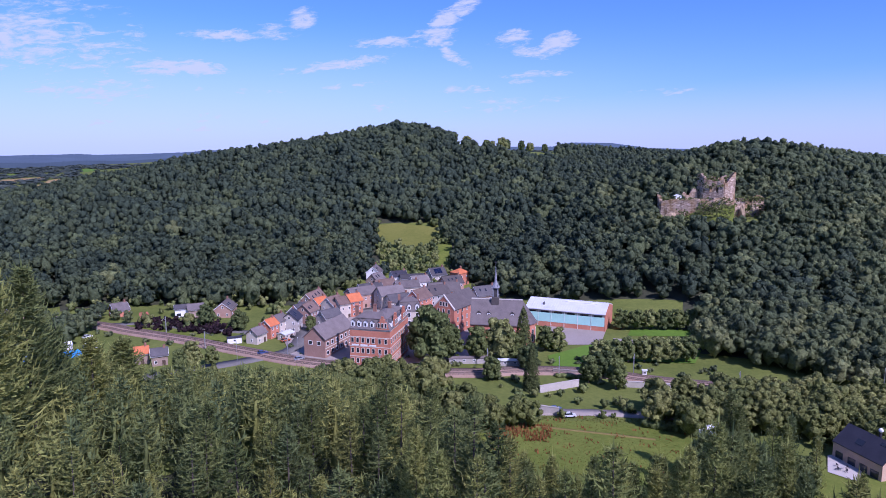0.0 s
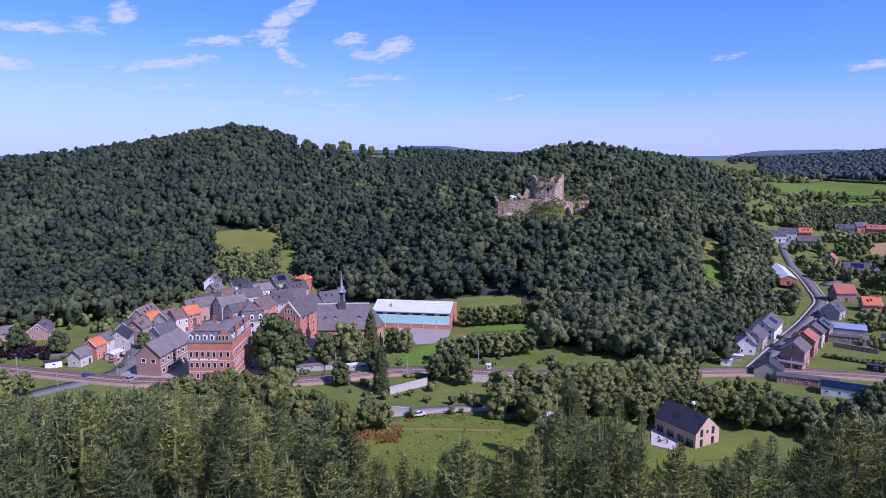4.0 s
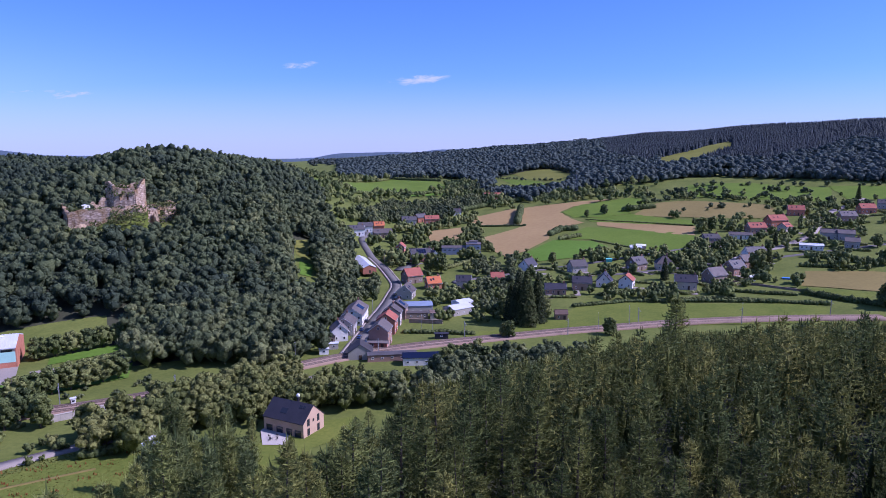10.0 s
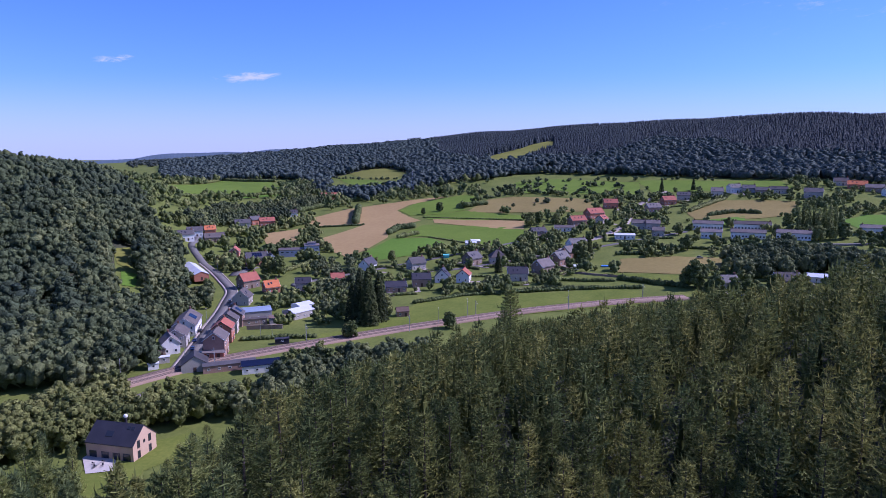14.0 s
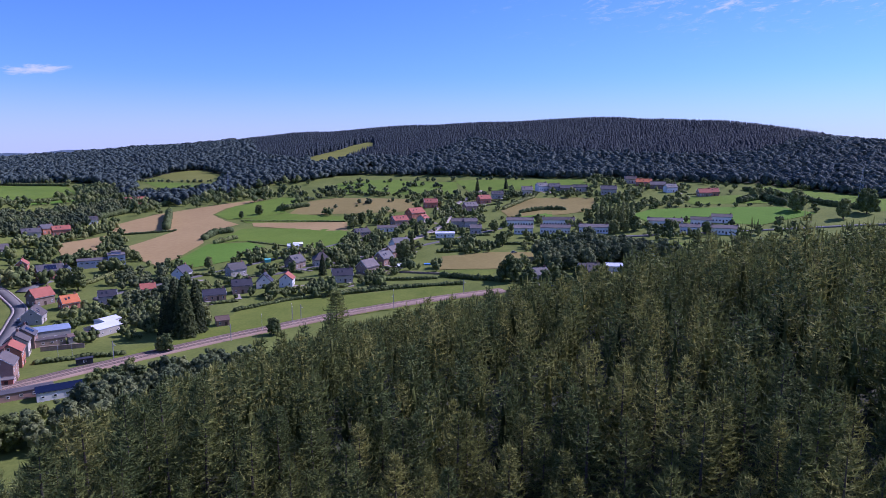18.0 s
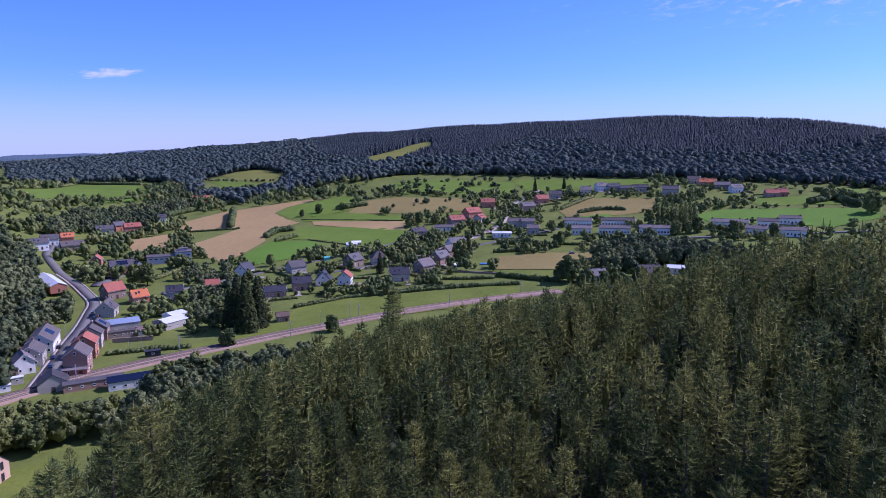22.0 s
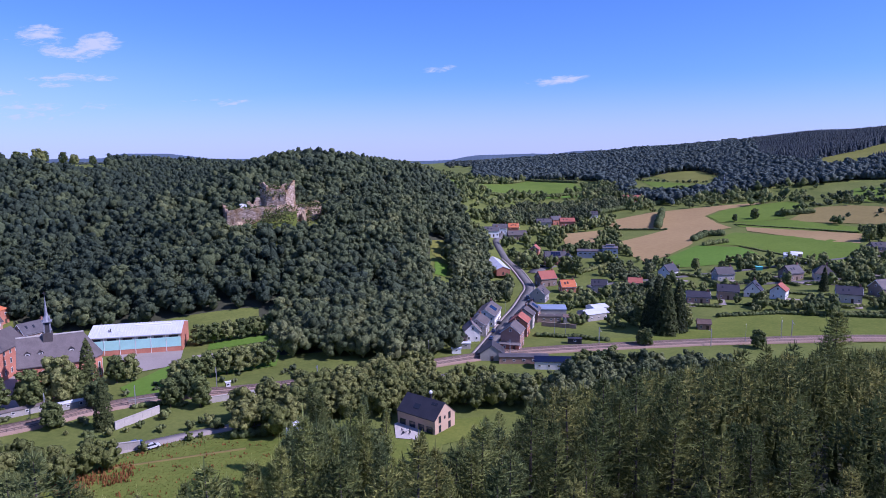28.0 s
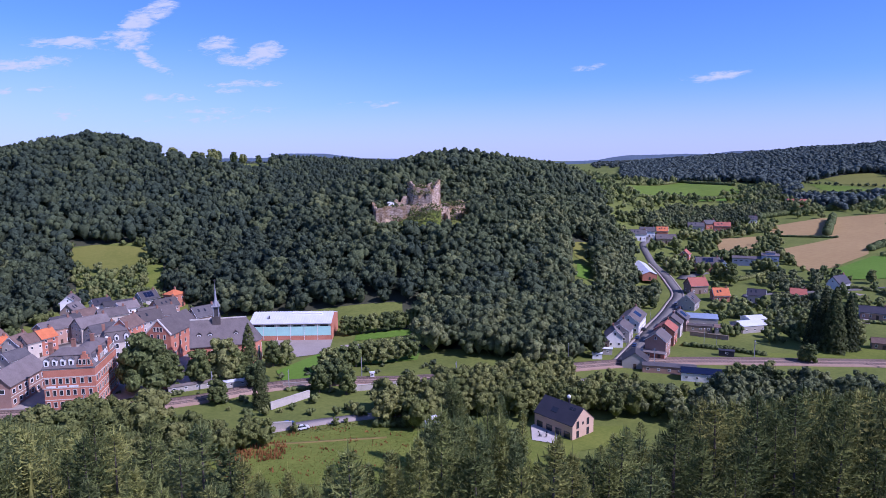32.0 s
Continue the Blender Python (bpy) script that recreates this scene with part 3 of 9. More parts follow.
def patch(name, material, ring, label):
    corners = [polar(a, d) for a, d in ring]
    FIELDS.append(corners)
    ring, g = [], random.Random(len(FIELDS))
    for (x0, y0), (x1, y1) in zip(corners, corners[1:] + corners[:1]):
        k = max(1, int(math.hypot(x1 - x0, y1 - y0) / 9)) if material not in (M_PAVE2, M_LUSH) else 1
        for i in range(k):
            j = 0.0 if i == 0 else 0.9
            ring.append((x0 + (x1 - x0) * i / k + g.uniform(-j, j), y0 + (y1 - y0) * i / k + g.uniform(-j, j)))
    far = math.hypot(*ring[0])
    return sheet(name, material, ring, label, 0.15 if far < 260 else 0.25 if far < 410 else 0.35, 7.0 if far < 260 else 14.0)



patch("hillside_meadow", M_HAYG, [(-5.4, 516), (-4.0, 519), (-0.3, 508), (-0.2, 490), (-1.9, 468), (-4.5, 475), (-5.5, 494)], "dry green meadow on the wooded hillside")
patch("hillside_meadow", M_GRASS2, [(-0.9, 468), (0.7, 479), (0.6, 452), (0.1, 425), (-0.7, 430), (-0.5, 452)], "rough green clearing below the hillside meadow")
patch("lawn", M_LUSH, [(9.0, 273), (12.6, 293), (13.0, 292), (12.9, 263), (9.6, 257)], "bright green lawn beside the sports hall yard")
patch("yard", M_PAVE2, [(8.6, 321), (13.8, 315), (13.4, 293), (9.7, 289)], "pale paved yard in front of the sports hall")
patch("lane", M_PAVE2, [(14.4, 304), (21.1, 307), (21.3, 298), (14.7, 299)], "grey lane between two rows of clipped trees")
patch("lawn", M_LUSH, [(15.8, 321), (21.8, 331), (21.7, 319), (15.6, 310)], "strip of bright lawn behind the clipped trees")
patch("lawn", M_LUSH, [(14.7, 294), (21.4, 297), (21.0, 278), (13.3, 271)], "grass under the clipped trees")
patch("rough_pasture", M_GRASS2, [(3.7, 208), (16.8, 211), (22.6, 202), (21.9, 183), (19.3, 170), (5.8, 179), (3.2, 193)], "rough pasture with docks at the foot of the slope")
patch("rail_bank", M_GRASS2, [(-25.4, 347), (-16.9, 299), (-17.4, 290), (-25.4, 336)], "grass bank beside the railway")
patch("rail_bank", M_GRASS2, [(-25.5, 359), (-21.3, 328), (-17.8, 311), (-18.0, 306), (-22.5, 325), (-25.6, 350)], "grassy bank above the railway")
patch("garden", M_GRASS2, [(30.3, 198), (32.3, 207), (36.2, 212), (39.2, 215), (38.7, 200), (35.2, 193), (32.6, 170), (30.2, 175)], "lawn round the modern house")
patch("yard", M_PAVE2, [(-13.7, 305), (-12.2, 344), (-10.8, 366), (-7.0, 390), (-2.2, 397), (2.2, 387), (7.1, 337), (7.8, 285), (1.7, 264), (-2.2, 261), (-7.1, 259), (-11.0, 269), (-12.9, 271)], "worn grey paving of the village yards")
patch("stubble_field", M_WHEAT, [(45.4, 632), (49.2, 652), (48.0, 585), (45.6, 558)], "pale brown harvested stubble field")
patch("stubble_field", M_WHEAT, [(48.9, 652), (49.5, 704), (52.4, 744), (57.4, 780), (61.1, 800), (57.4, 744), (56.4, 712), (57.3, 676), (58.4, 652), (55.7, 620), (55.6, 576), (53.7, 526), (52.0, 506), (50.1, 551), (49.8, 585), (53.6, 644)], "large pale brown harvested stubble field")
patch("green_field", M_GRASS, [(56.6, 712), (58.1, 756), (62.2, 800), (63.6, 760), (61.6, 716), (62.2, 696), (59.9, 680), (57.5, 680)], "green grass field with single trees")
patch("hay_field", M_HAY, [(62.3, 688), (64.1, 752), (66.2, 760), (72.0, 732), (73.3, 696), (71.7, 664), (67.5, 664), (63.8, 676)], "tan hay field between hedges")
patch("green_field", M_GRASS, [(58.5, 672), (62.1, 692), (67.2, 648), (67.0, 628), (59.0, 656)], "narrow green grass strip")
patch("stubble_field", M_WHEAT, [(59.4, 656), (67.1, 624), (67.1, 586), (65.1, 591), (59.5, 636)], "narrow brown stubble strip")
patch("green_field", M_LUSH, [(53.5, 516), (55.9, 569), (59.1, 563), (60.4, 540), (57.6, 500), (54.6, 488)], "bright green grass field below the stubble")
patch("green_field", M_GRASS, [(56.4, 573), (58.6, 628), (64.7, 604), (67.2, 584), (67.3, 551), (65.8, 508), (62.6, 536), (59.1, 570)], "green field with faint mowing lines")
patch("railway_meadow", M_GRASS2, [(48.1, 313), (51.9, 319), (56.8, 355), (58.8, 382), (67.0, 386), (74.7, 400), (76.8, 399), (76.9, 372), (62.0, 336), (56.9, 320), (49.0, 302)], "long green meadow beside the railway")
patch("upland_field", M_GRASS, [(34.7, 960), (37.8, 928), (36.6, 804), (34.7, 784)], "green field on the far valley side")
patch("upland_field", M_GRASS, [(38.1, 948), (42.3, 1124), (46.3, 1044), (47.0, 960), (42.3, 892), (39.0, 836)], "green terraced field on the far valley side")
patch("upland_field", M_LUSH, [(42.8, 896), (47.0, 936), (47.1, 892), (43.7, 876)], "bright strip of far valley pasture")
patch("upland_field", M_GRASS2, [(40.4, 808), (45.1, 856), (44.9, 812), (41.3, 780)], "far valley pasture between trees")
patch("upland_field", M_GRASS, [(51.5, 1040), (54.4, 984), (55.6, 932), (52.9, 932)], "green field below the forest edge")
patch("upland_field", M_HAYG, [(52.5, 1092), (54.0, 1120), (55.8, 1120), (57.4, 1040), (55.8, 968), (53.5, 1020)], "pale green hill field in the forest")
patch("upland_field", M_GRASS2, [(45.4, 720), (49.2, 732), (48.7, 700), (45.6, 684)], "pasture beside the farm lane")
patch("hillside_meadow", M_HAYG, [(34.2, 493), (35.8, 506), (35.1, 459), (34.4, 466)], "yellow green meadow at the foot of the castle hill")
patch("hillside_meadow", M_LUSH, [(34.6, 455), (35.8, 453), (35.5, 425), (34.6, 426)], "narrow green glade at the foot of the castle hill")
patch("pasture", M_GRASS, [(64.9, 812), (66.5, 880), (70.4, 896), (76.3, 852), (76.3, 764), (72.3, 764), (67.8, 776)], "green pasture with orchard trees")
patch("pasture", M_GRASS, [(76.1, 864), (81.6, 844), (86.4, 840), (87.4, 792), (81.6, 776), (77.3, 776)], "green pasture above the houses")
patch("hay_field", M_HAY, [(80.0, 660), (82.5, 720), (87.8, 724), (87.4, 664), (85.3, 644), (80.6, 632)], "dry yellow field behind the terraced houses")
patch("pasture", M_LUSH, [(80.5, 624), (84.2, 652), (84.3, 620), (81.6, 608)], "bright green paddock")
patch("pasture", M_LUSH, [(90.6, 644), (92.2, 676), (101.4, 700), (103.9, 680), (100.3, 620), (97.4, 620), (91.8, 616)], "large bright green pasture behind the terraces")
patch("pasture", M_GRASS, [(94.5, 740), (98.6, 756), (100.8, 716), (95.2, 700)], "green pasture on the hill shoulder")
patch("pasture", M_GRASS, [(99.7, 816), (104.0, 800), (108.4, 784), (109.8, 744), (107.8, 712), (102.9, 728)], "long green pasture below the forest")
patch("hay_field", M_HAY, [(75.0, 479), (79.2, 491), (82.7, 492), (82.9, 459), (79.8, 443), (74.8, 441)], "dry mown field beside the gardens")
patch("pasture", M_GRASS2, [(74.8, 438), (79.8, 440), (79.2, 421), (74.8, 421)], "grass strip beside the mown field")
patch("pasture", M_GRASS, [(91.6, 530), (94.7, 539), (94.1, 504), (91.2, 500)], "green paddock behind the conifers")
patch("clearing", M_HAYG, [(63.7, 1168), (66.6, 1252), (69.3, 1385), (69.5, 1205), (67.3, 1105), (64.6, 1045)], "felled strip in the hill forest")
patch("clearing", M_HAYG, [(67.7, 1004), (69.3, 1028), (70.0, 980), (68.4, 964)], "small felled clearing at the forest edge")
patch("stubble_field", M_WHEAT, [(-32.9, 1892), (-31.4, 1924), (-30.2, 1932), (-30.2, 1836), (-31.4, 1804), (-32.9, 1784)], "distant pale harvested field at the valley mouth")
patch("stubble_field", M_WHEAT, [(-30.8, 1564), (-30.0, 1792), (-28.6, 1856), (-28.7, 1760), (-29.7, 1604), (-30.6, 1504)], "distant tan field on a rise")
patch("green_field", M_LUSH, [(-28.0, 2252), (-27.0, 2312), (-26.8, 2112), (-27.9, 2064)], "distant green field at the valley mouth")
patch("green_field", M_GRASS, [(-32.9, 2208), (-31.2, 2156), (-31.2, 2056), (-32.9, 2104)], "distant strip of pasture at the valley mouth")

# ---- roads, railway, paths ----
def ribbon(line, width, shift=0.0, step=6.0):
    """The two edges of a strip along a line of (x, y), smoothly curved."""
    pts = [Vector((*p, 0)) for p in line]
    dense = []
    for i in range(len(pts) - 1):
        p0, p1, p2, p3 = pts[max(i - 1, 0)], pts[i], pts[i + 1], pts[min(i + 2, len(pts) - 1)]
        n = max(2, int((p2 - p1).length / step))
        for k in range(n):
            t = k / n
            dense.append(0.5 * ((2 * p1) + (p2 - p0) * t + (2 * p0 - 5 * p1 + 4 * p2 - p3) * t * t + (3 * p1 - p0 - 3 * p2 + p3) * t ** 3))
    dense.append(pts[-1])
    out = []
    for i, p in enumerate(dense):
        d = (dense[min(i + 1, len(dense) - 1)] - dense[max(i - 1, 0)]).normalized()
        n = Vector((-d.y, d.x, 0))
        out.append((p + n * (shift - width / 2), p + n * (shift + width / 2), d))
    return out


def strip(name, material, line, width, label, lift=0.3, thick=0.3, shift=0.0, parent=None, category="", level=None):
    rows = ribbon(line, width, shift)
    v, f = [], []
    for a, b, d in rows:
        z = max(land_at(a.x, a.y), land_at(b.x, b.y)) + lift if level is None else level
        v += [(a.x, a.y, z), (b.x, b.y, z), (a.x, a.y, z - thick - 0.6), (b.x, b.y, z - thick - 0.6)]
    for i in range(len(rows) - 1):
        k = i * 4
        f += [(k, k + 4, k + 5, k + 1), (k + 2, k + 6, k + 4, k), (k + 1, k + 5, k + 7, k + 3)]
    me = mesh_of(name, v, f, [material])
    ob = new(name, me)
    if parent:
        ob.parent = parent
        return tagged(ob, label)
    return tagged(ob, label, category or name.replace("_", " "), kind="structure")


STREET = [(174, 220), (201.2, 241.1), (224.2, 259.4), (246, 276.1), (269.5, 296), (288, 312.5), (304, 335.5), (321, 363), (327, 381), (333, 392), (343.5, 409.5), (359, 430.7), (379.4, 448.2), (397.5, 476)]
strip("road", M_ASPH, STREET, 5.2, "grey asphalt village street", 0.35)
strip("pavement", M_PAVE2, STREET[:9], 1.3, "pale concrete pavement beside the street", 0.45, shift=3.25)
strip("pavement", M_PAVE2, STREET[:9], 1.0, "pale concrete pavement beside the street", 0.45, shift=-3.1)
strip("road", M_PAVE2, [(418, 178), (433, 186), (450.4, 181.6), (478, 173), (503, 170), (527, 160), (560.3, 155.5), (582, 153.9), (616.5, 158.4), (675, 166), (709.4, 162.6), (766, 158.8)], 6.0, "pale lane up to the hamlet", 0.45)
strip("road", M_ASPH, [(-112.5, 245), (-82.5, 262.5), (-65, 277.5), (-63.8, 300), (-65, 320), (-50, 340), (-12.5, 362.5)], 7.0, "road over the level crossing", 0.32)
strip("road", M_ASPH, [(-187.5, 312.5), (-147.5, 321.2), (-118.8, 312.5), (-87.5, 305), (-68.8, 297.5)], 4.5, "lane along the foot of the wood", 0.32)
strip("road", M_PAVE2, [(-50, 210), (0, 212.5), (32.5, 211.2), (53.8, 210), (87.5, 205), (120, 207.5), (150, 207.5)], 5.0, "road at the foot of the slope", 0.3)
strip("farm_track", M_HAY, [(27.5, 200), (41.2, 196.2), (62.5, 190)], 1.0, "pale trodden path across the pasture", 0.34)
strip("road", M_ASPH, [polar(83.5, 533.8), polar(110, 668.8), polar(115, 675), polar(121.2, 687.5)], 5.0, "estate road before the terraces", 0.5)
strip("road", M_ASPH, [polar(49.5, 402.5), polar(48.0, 425), polar(50.0, 440), polar(68.8, 550), polar(60, 447.5), polar(80, 581.2)], 3.5, "garden lane behind the houses", 0.5)
strip("road", M_ASPH, [polar(43.0, 468.8), polar(43.6, 485), polar(44.6, 493.8)], 9.0, "asphalt forecourt of the brick house", 0.5)

# railway: ballast bed, two tracks, sleepers, masts
RAIL = [(-287.5, 365), (-173.8, 321.2), (-146.2, 307.5), (-113.8, 292.5), (-83.8, 276.2), (-50, 260), (3.8, 248.8), (31.2, 251.2), (56.2, 248.8), (83.8, 237.5), (125, 227.5), (168.8, 220), (200, 210), (251.2, 183.8), (283.8, 165), (321.2, 137.5), (356, 102), (384, 66)]
strip("ballast_bed", M_GRAVEL, RAIL, 9.0, "pale gravel ballast of the double railway", 0.7, 0.5)
M_RAIL = surface("rail_steel", (0.10, 0.07, 0.055), (0.18, 0.135, 0.11), 0.5, rough=0.6, metal=0.2)
M_SLEEPER = surface("sleeper", (0.13, 0.095, 0.07), (0.21, 0.16, 0.125), 0.6)
railway = thing("railway_track", 0, 200, 0, 90, "double railway track with steel rails on sleepers", "railway")
railway.matrix_basis = Matrix()
for s in (-2.0, 2.0):
    for g in (-0.72, 0.72):
        strip("rail", M_RAIL, RAIL, 0.12, "", 0.98, 0.1, s + g, railway)


def sleepers():
    v, f = [], []
    rows = ribbon(RAIL, 1.0, 0, 1.4)
    for a, b, d in rows:
        c = (a + b) / 2
        z = land_at(c.x, c.y) + 0.74
        n = Vector((-d.y, d.x, 0))
        for s in (-2.0, 2.0):
            m = c + n * s
            q = [m + n * 1.25 + d * 0.13, m - n * 1.25 + d * 0.13, m - n * 1.25 - d * 0.13, m + n * 1.25 - d * 0.13]
            k = len(v)
            v += [(p.x, p.y, z) for p in q] + [(p.x, p.y, z + 0.12) for p in q]
            f += [(k + 4, k + 5, k + 6, k + 7), (k, k + 1, k + 5, k + 4), (k + 1, k + 2, k + 6, k + 5), (k + 2, k + 3, k + 7, k + 6), (k + 3, k, k + 4, k + 7)]
    ob = new("sleeper_bed", mesh_of("sleeper_bed", v, f, [M_SLEEPER]))
    ob.parent = railway
    tagged(ob, "weathered railway sleepers", kind="stuff")


sleepers()
M_GALV = surface("galvanised_steel", (0.30, 0.31, 0.32), (0.42, 0.43, 0.44), 0.6, rough=0.5, metal=0.4)


def mast(x, y, head, tall=8.0):
    h = thing("catenary_mast", x, y, land_at(x, y), head, "galvanised railway mast with a bracket arm", "mast", "railway masts")
    bm = bmesh.new()
    box(bm, -0.14, 0.14, -0.14, 0.14, -0.2, tall)
    part("post", bm, M_GALV, h)
    bm = bmesh.new()
    box(bm, 0.14, 2.6, -0.05, 0.05, tall - 1.4, tall - 1.3)
    solid(bm, [(0.14, -0.04, tall - 0.3), (0.14, 0.04, tall - 0.3), (2.4, 0.04, tall - 1.3), (2.4, -0.04, tall - 1.3), (0.14, 0, tall - 0.4), (2.4, 0, tall - 1.4)], [(0, 1, 2, 3), (0, 3, 5, 4), (1, 4, 5, 2)])
    part("bracket", bm, M_GALV, h)
    return h


for i, (a, b) in enumerate(zip(RAIL, RAIL[1:])):
    dx, dy = b[0] - a[0], b[1] - a[1]
    ln = math.hypot(dx, dy)
    head = math.degrees(math.atan2(dx, dy)) + (-90 if i % 2 else 90)
    sgn = 1 if i % 2 else -1
    mast((a[0] + b[0]) / 2 + sgn * 5.2 * dy / ln, (a[1] + b[1]) / 2 - sgn * 5.2 * dx / ln, head)

# ---- buildings ----
def prism(bm, x0, x1, y0, y1, z0, ze, zr, slot=0):
    """Walls with a gable at either end of a ridge along x."""
    ym = (y0 + y1) / 2
    solid(bm, [(x0, y0, z0), (x1, y0, z0), (x1, y1, z0), (x0, y1, z0), (x0, y0, ze), (x1, y0, ze), (x1, y1, ze), (x0, y1, ze), (x0, ym, zr), (x1, ym, zr)],
          [(0, 1, 5, 4), (2, 3, 7, 6), (1, 2, 6, 9, 5), (3, 0, 4, 8, 7), (4, 5, 9, 8), (6, 7, 8, 9), (3, 2, 1, 0)], slot)


def roof_slabs(bm, x0, x1, y0, y1, ze, zr, over=0.4, thick=0.28, lip=None):
    """Two slabs that meet at a ridge along x, with eaves and verges that stand out."""
    ym = (y0 + y1) / 2
    k = (zr - ze) / (ym - y0)
    lip = over if lip is None else lip
    for s, ye in ((-1, y0 - over), (1, y1 + over)):
        zl = ze - over * k
        a = [(x0 - lip, ye, zl + 0.06), (x1 + lip, ye, zl + 0.06), (x1 + lip, ym, zr + 0.06), (x0 - lip, ym, zr + 0.06)]
        b = [(x, y, z + thick) for x, y, z in a]
        f = [(0, 1, 2, 3), (7, 6, 5, 4), (0, 4, 5, 1), (1, 5, 6, 2), (2, 6, 7, 3), (3, 7, 4, 0)]
        solid(bm, a + b, f if s > 0 else [q[::-1] for q in f])


def roof_hip(bm, x0, x1, y0, y1, ze, zr, inset, over=0.4, thick=0.2):
    x0, x1, y0, y1 = x0 - over, x1 + over, y0 - over, y1 + over
    ym = (y0 + y1) / 2
    inset = min(inset, (x1 - x0) / 2 - 0.05)
    low = [(x0, y0, ze), (x1, y0, ze), (x1, y1, ze), (x0, y1, ze)]
    up = [(x, y, z + thick) for x, y, z in low]
    solid(bm, low + up + [(x0 + inset, ym, zr), (x1 - inset, ym, zr)],
          [(3, 2, 1, 0), (0, 1, 5, 4), (1, 2, 6, 5), (2, 3, 7, 6), (3, 0, 4, 7), (4, 5, 9, 8), (5, 6, 9), (6, 7, 8, 9), (7, 4, 8)])


WINDOWS = {}


def window_mesh(w, h, frame=None, arched=False):
    """A window that faces -y: a raised frame round a pane that lies deeper, with a sill and a mullion."""
    frame = frame or M_FRAME
    key = (round(w, 2), round(h, 2), frame.name, arched)
    if key not in WINDOWS:
        bm = bmesh.new()
        t = min(0.13, w * 0.14)
        rim = lambda g, y: [(-w / 2 + g, y, g), (w / 2 - g, y, g), (w / 2 - g, y, h - g), (0, y, h - g + (0.35 * w if arched else 0)), (-w / 2 + g, y, h - g)]
        v = [[bm.verts.new(p) for p in rim(g, y)] for g, y in ((0, 0.05), (0, -0.10), (t, -0.10), (t, -0.02))]
        for k in range(3):
            for i in range(5):
                bm.faces.new((v[k][i], v[k][(i + 1) % 5], v[k + 1][(i + 1) % 5], v[k + 1][i]))
        bm.faces.new(v[3]).material_index = 1
        me = bpy.data.meshes.new("window")
        bm.to_mesh(me)
        bm.free()
        me.materials.append(frame)
        me.materials.append(M_GLASS)
        WINDOWS[key] = me
    return WINDOWS[key]


def window(parent, me, x, y, z, side):
    """side: degrees by which the pane is turned from facing -y."""
    ob = new("window", me)
    ob.parent = parent
    ob.matrix_basis = pose(x, y, z, 0, 0, side)
    return ob


M_DOOR = surface("dark_door_paint", (0.06, 0.04, 0.03), (0.12, 0.08, 0.06), 1.0)
M_CHIM = surface("chimney_brick", (0.20, 0.10, 0.07), (0.33, 0.18, 0.13), 0.8)
M_SOLAR, _n, _l, _b = mat("solar_panel", 0.12, 0.0, 0.7)
_b.inputs["Base Color"].default_value = (0.010, 0.014, 0.035, 1)


PLOTS = []


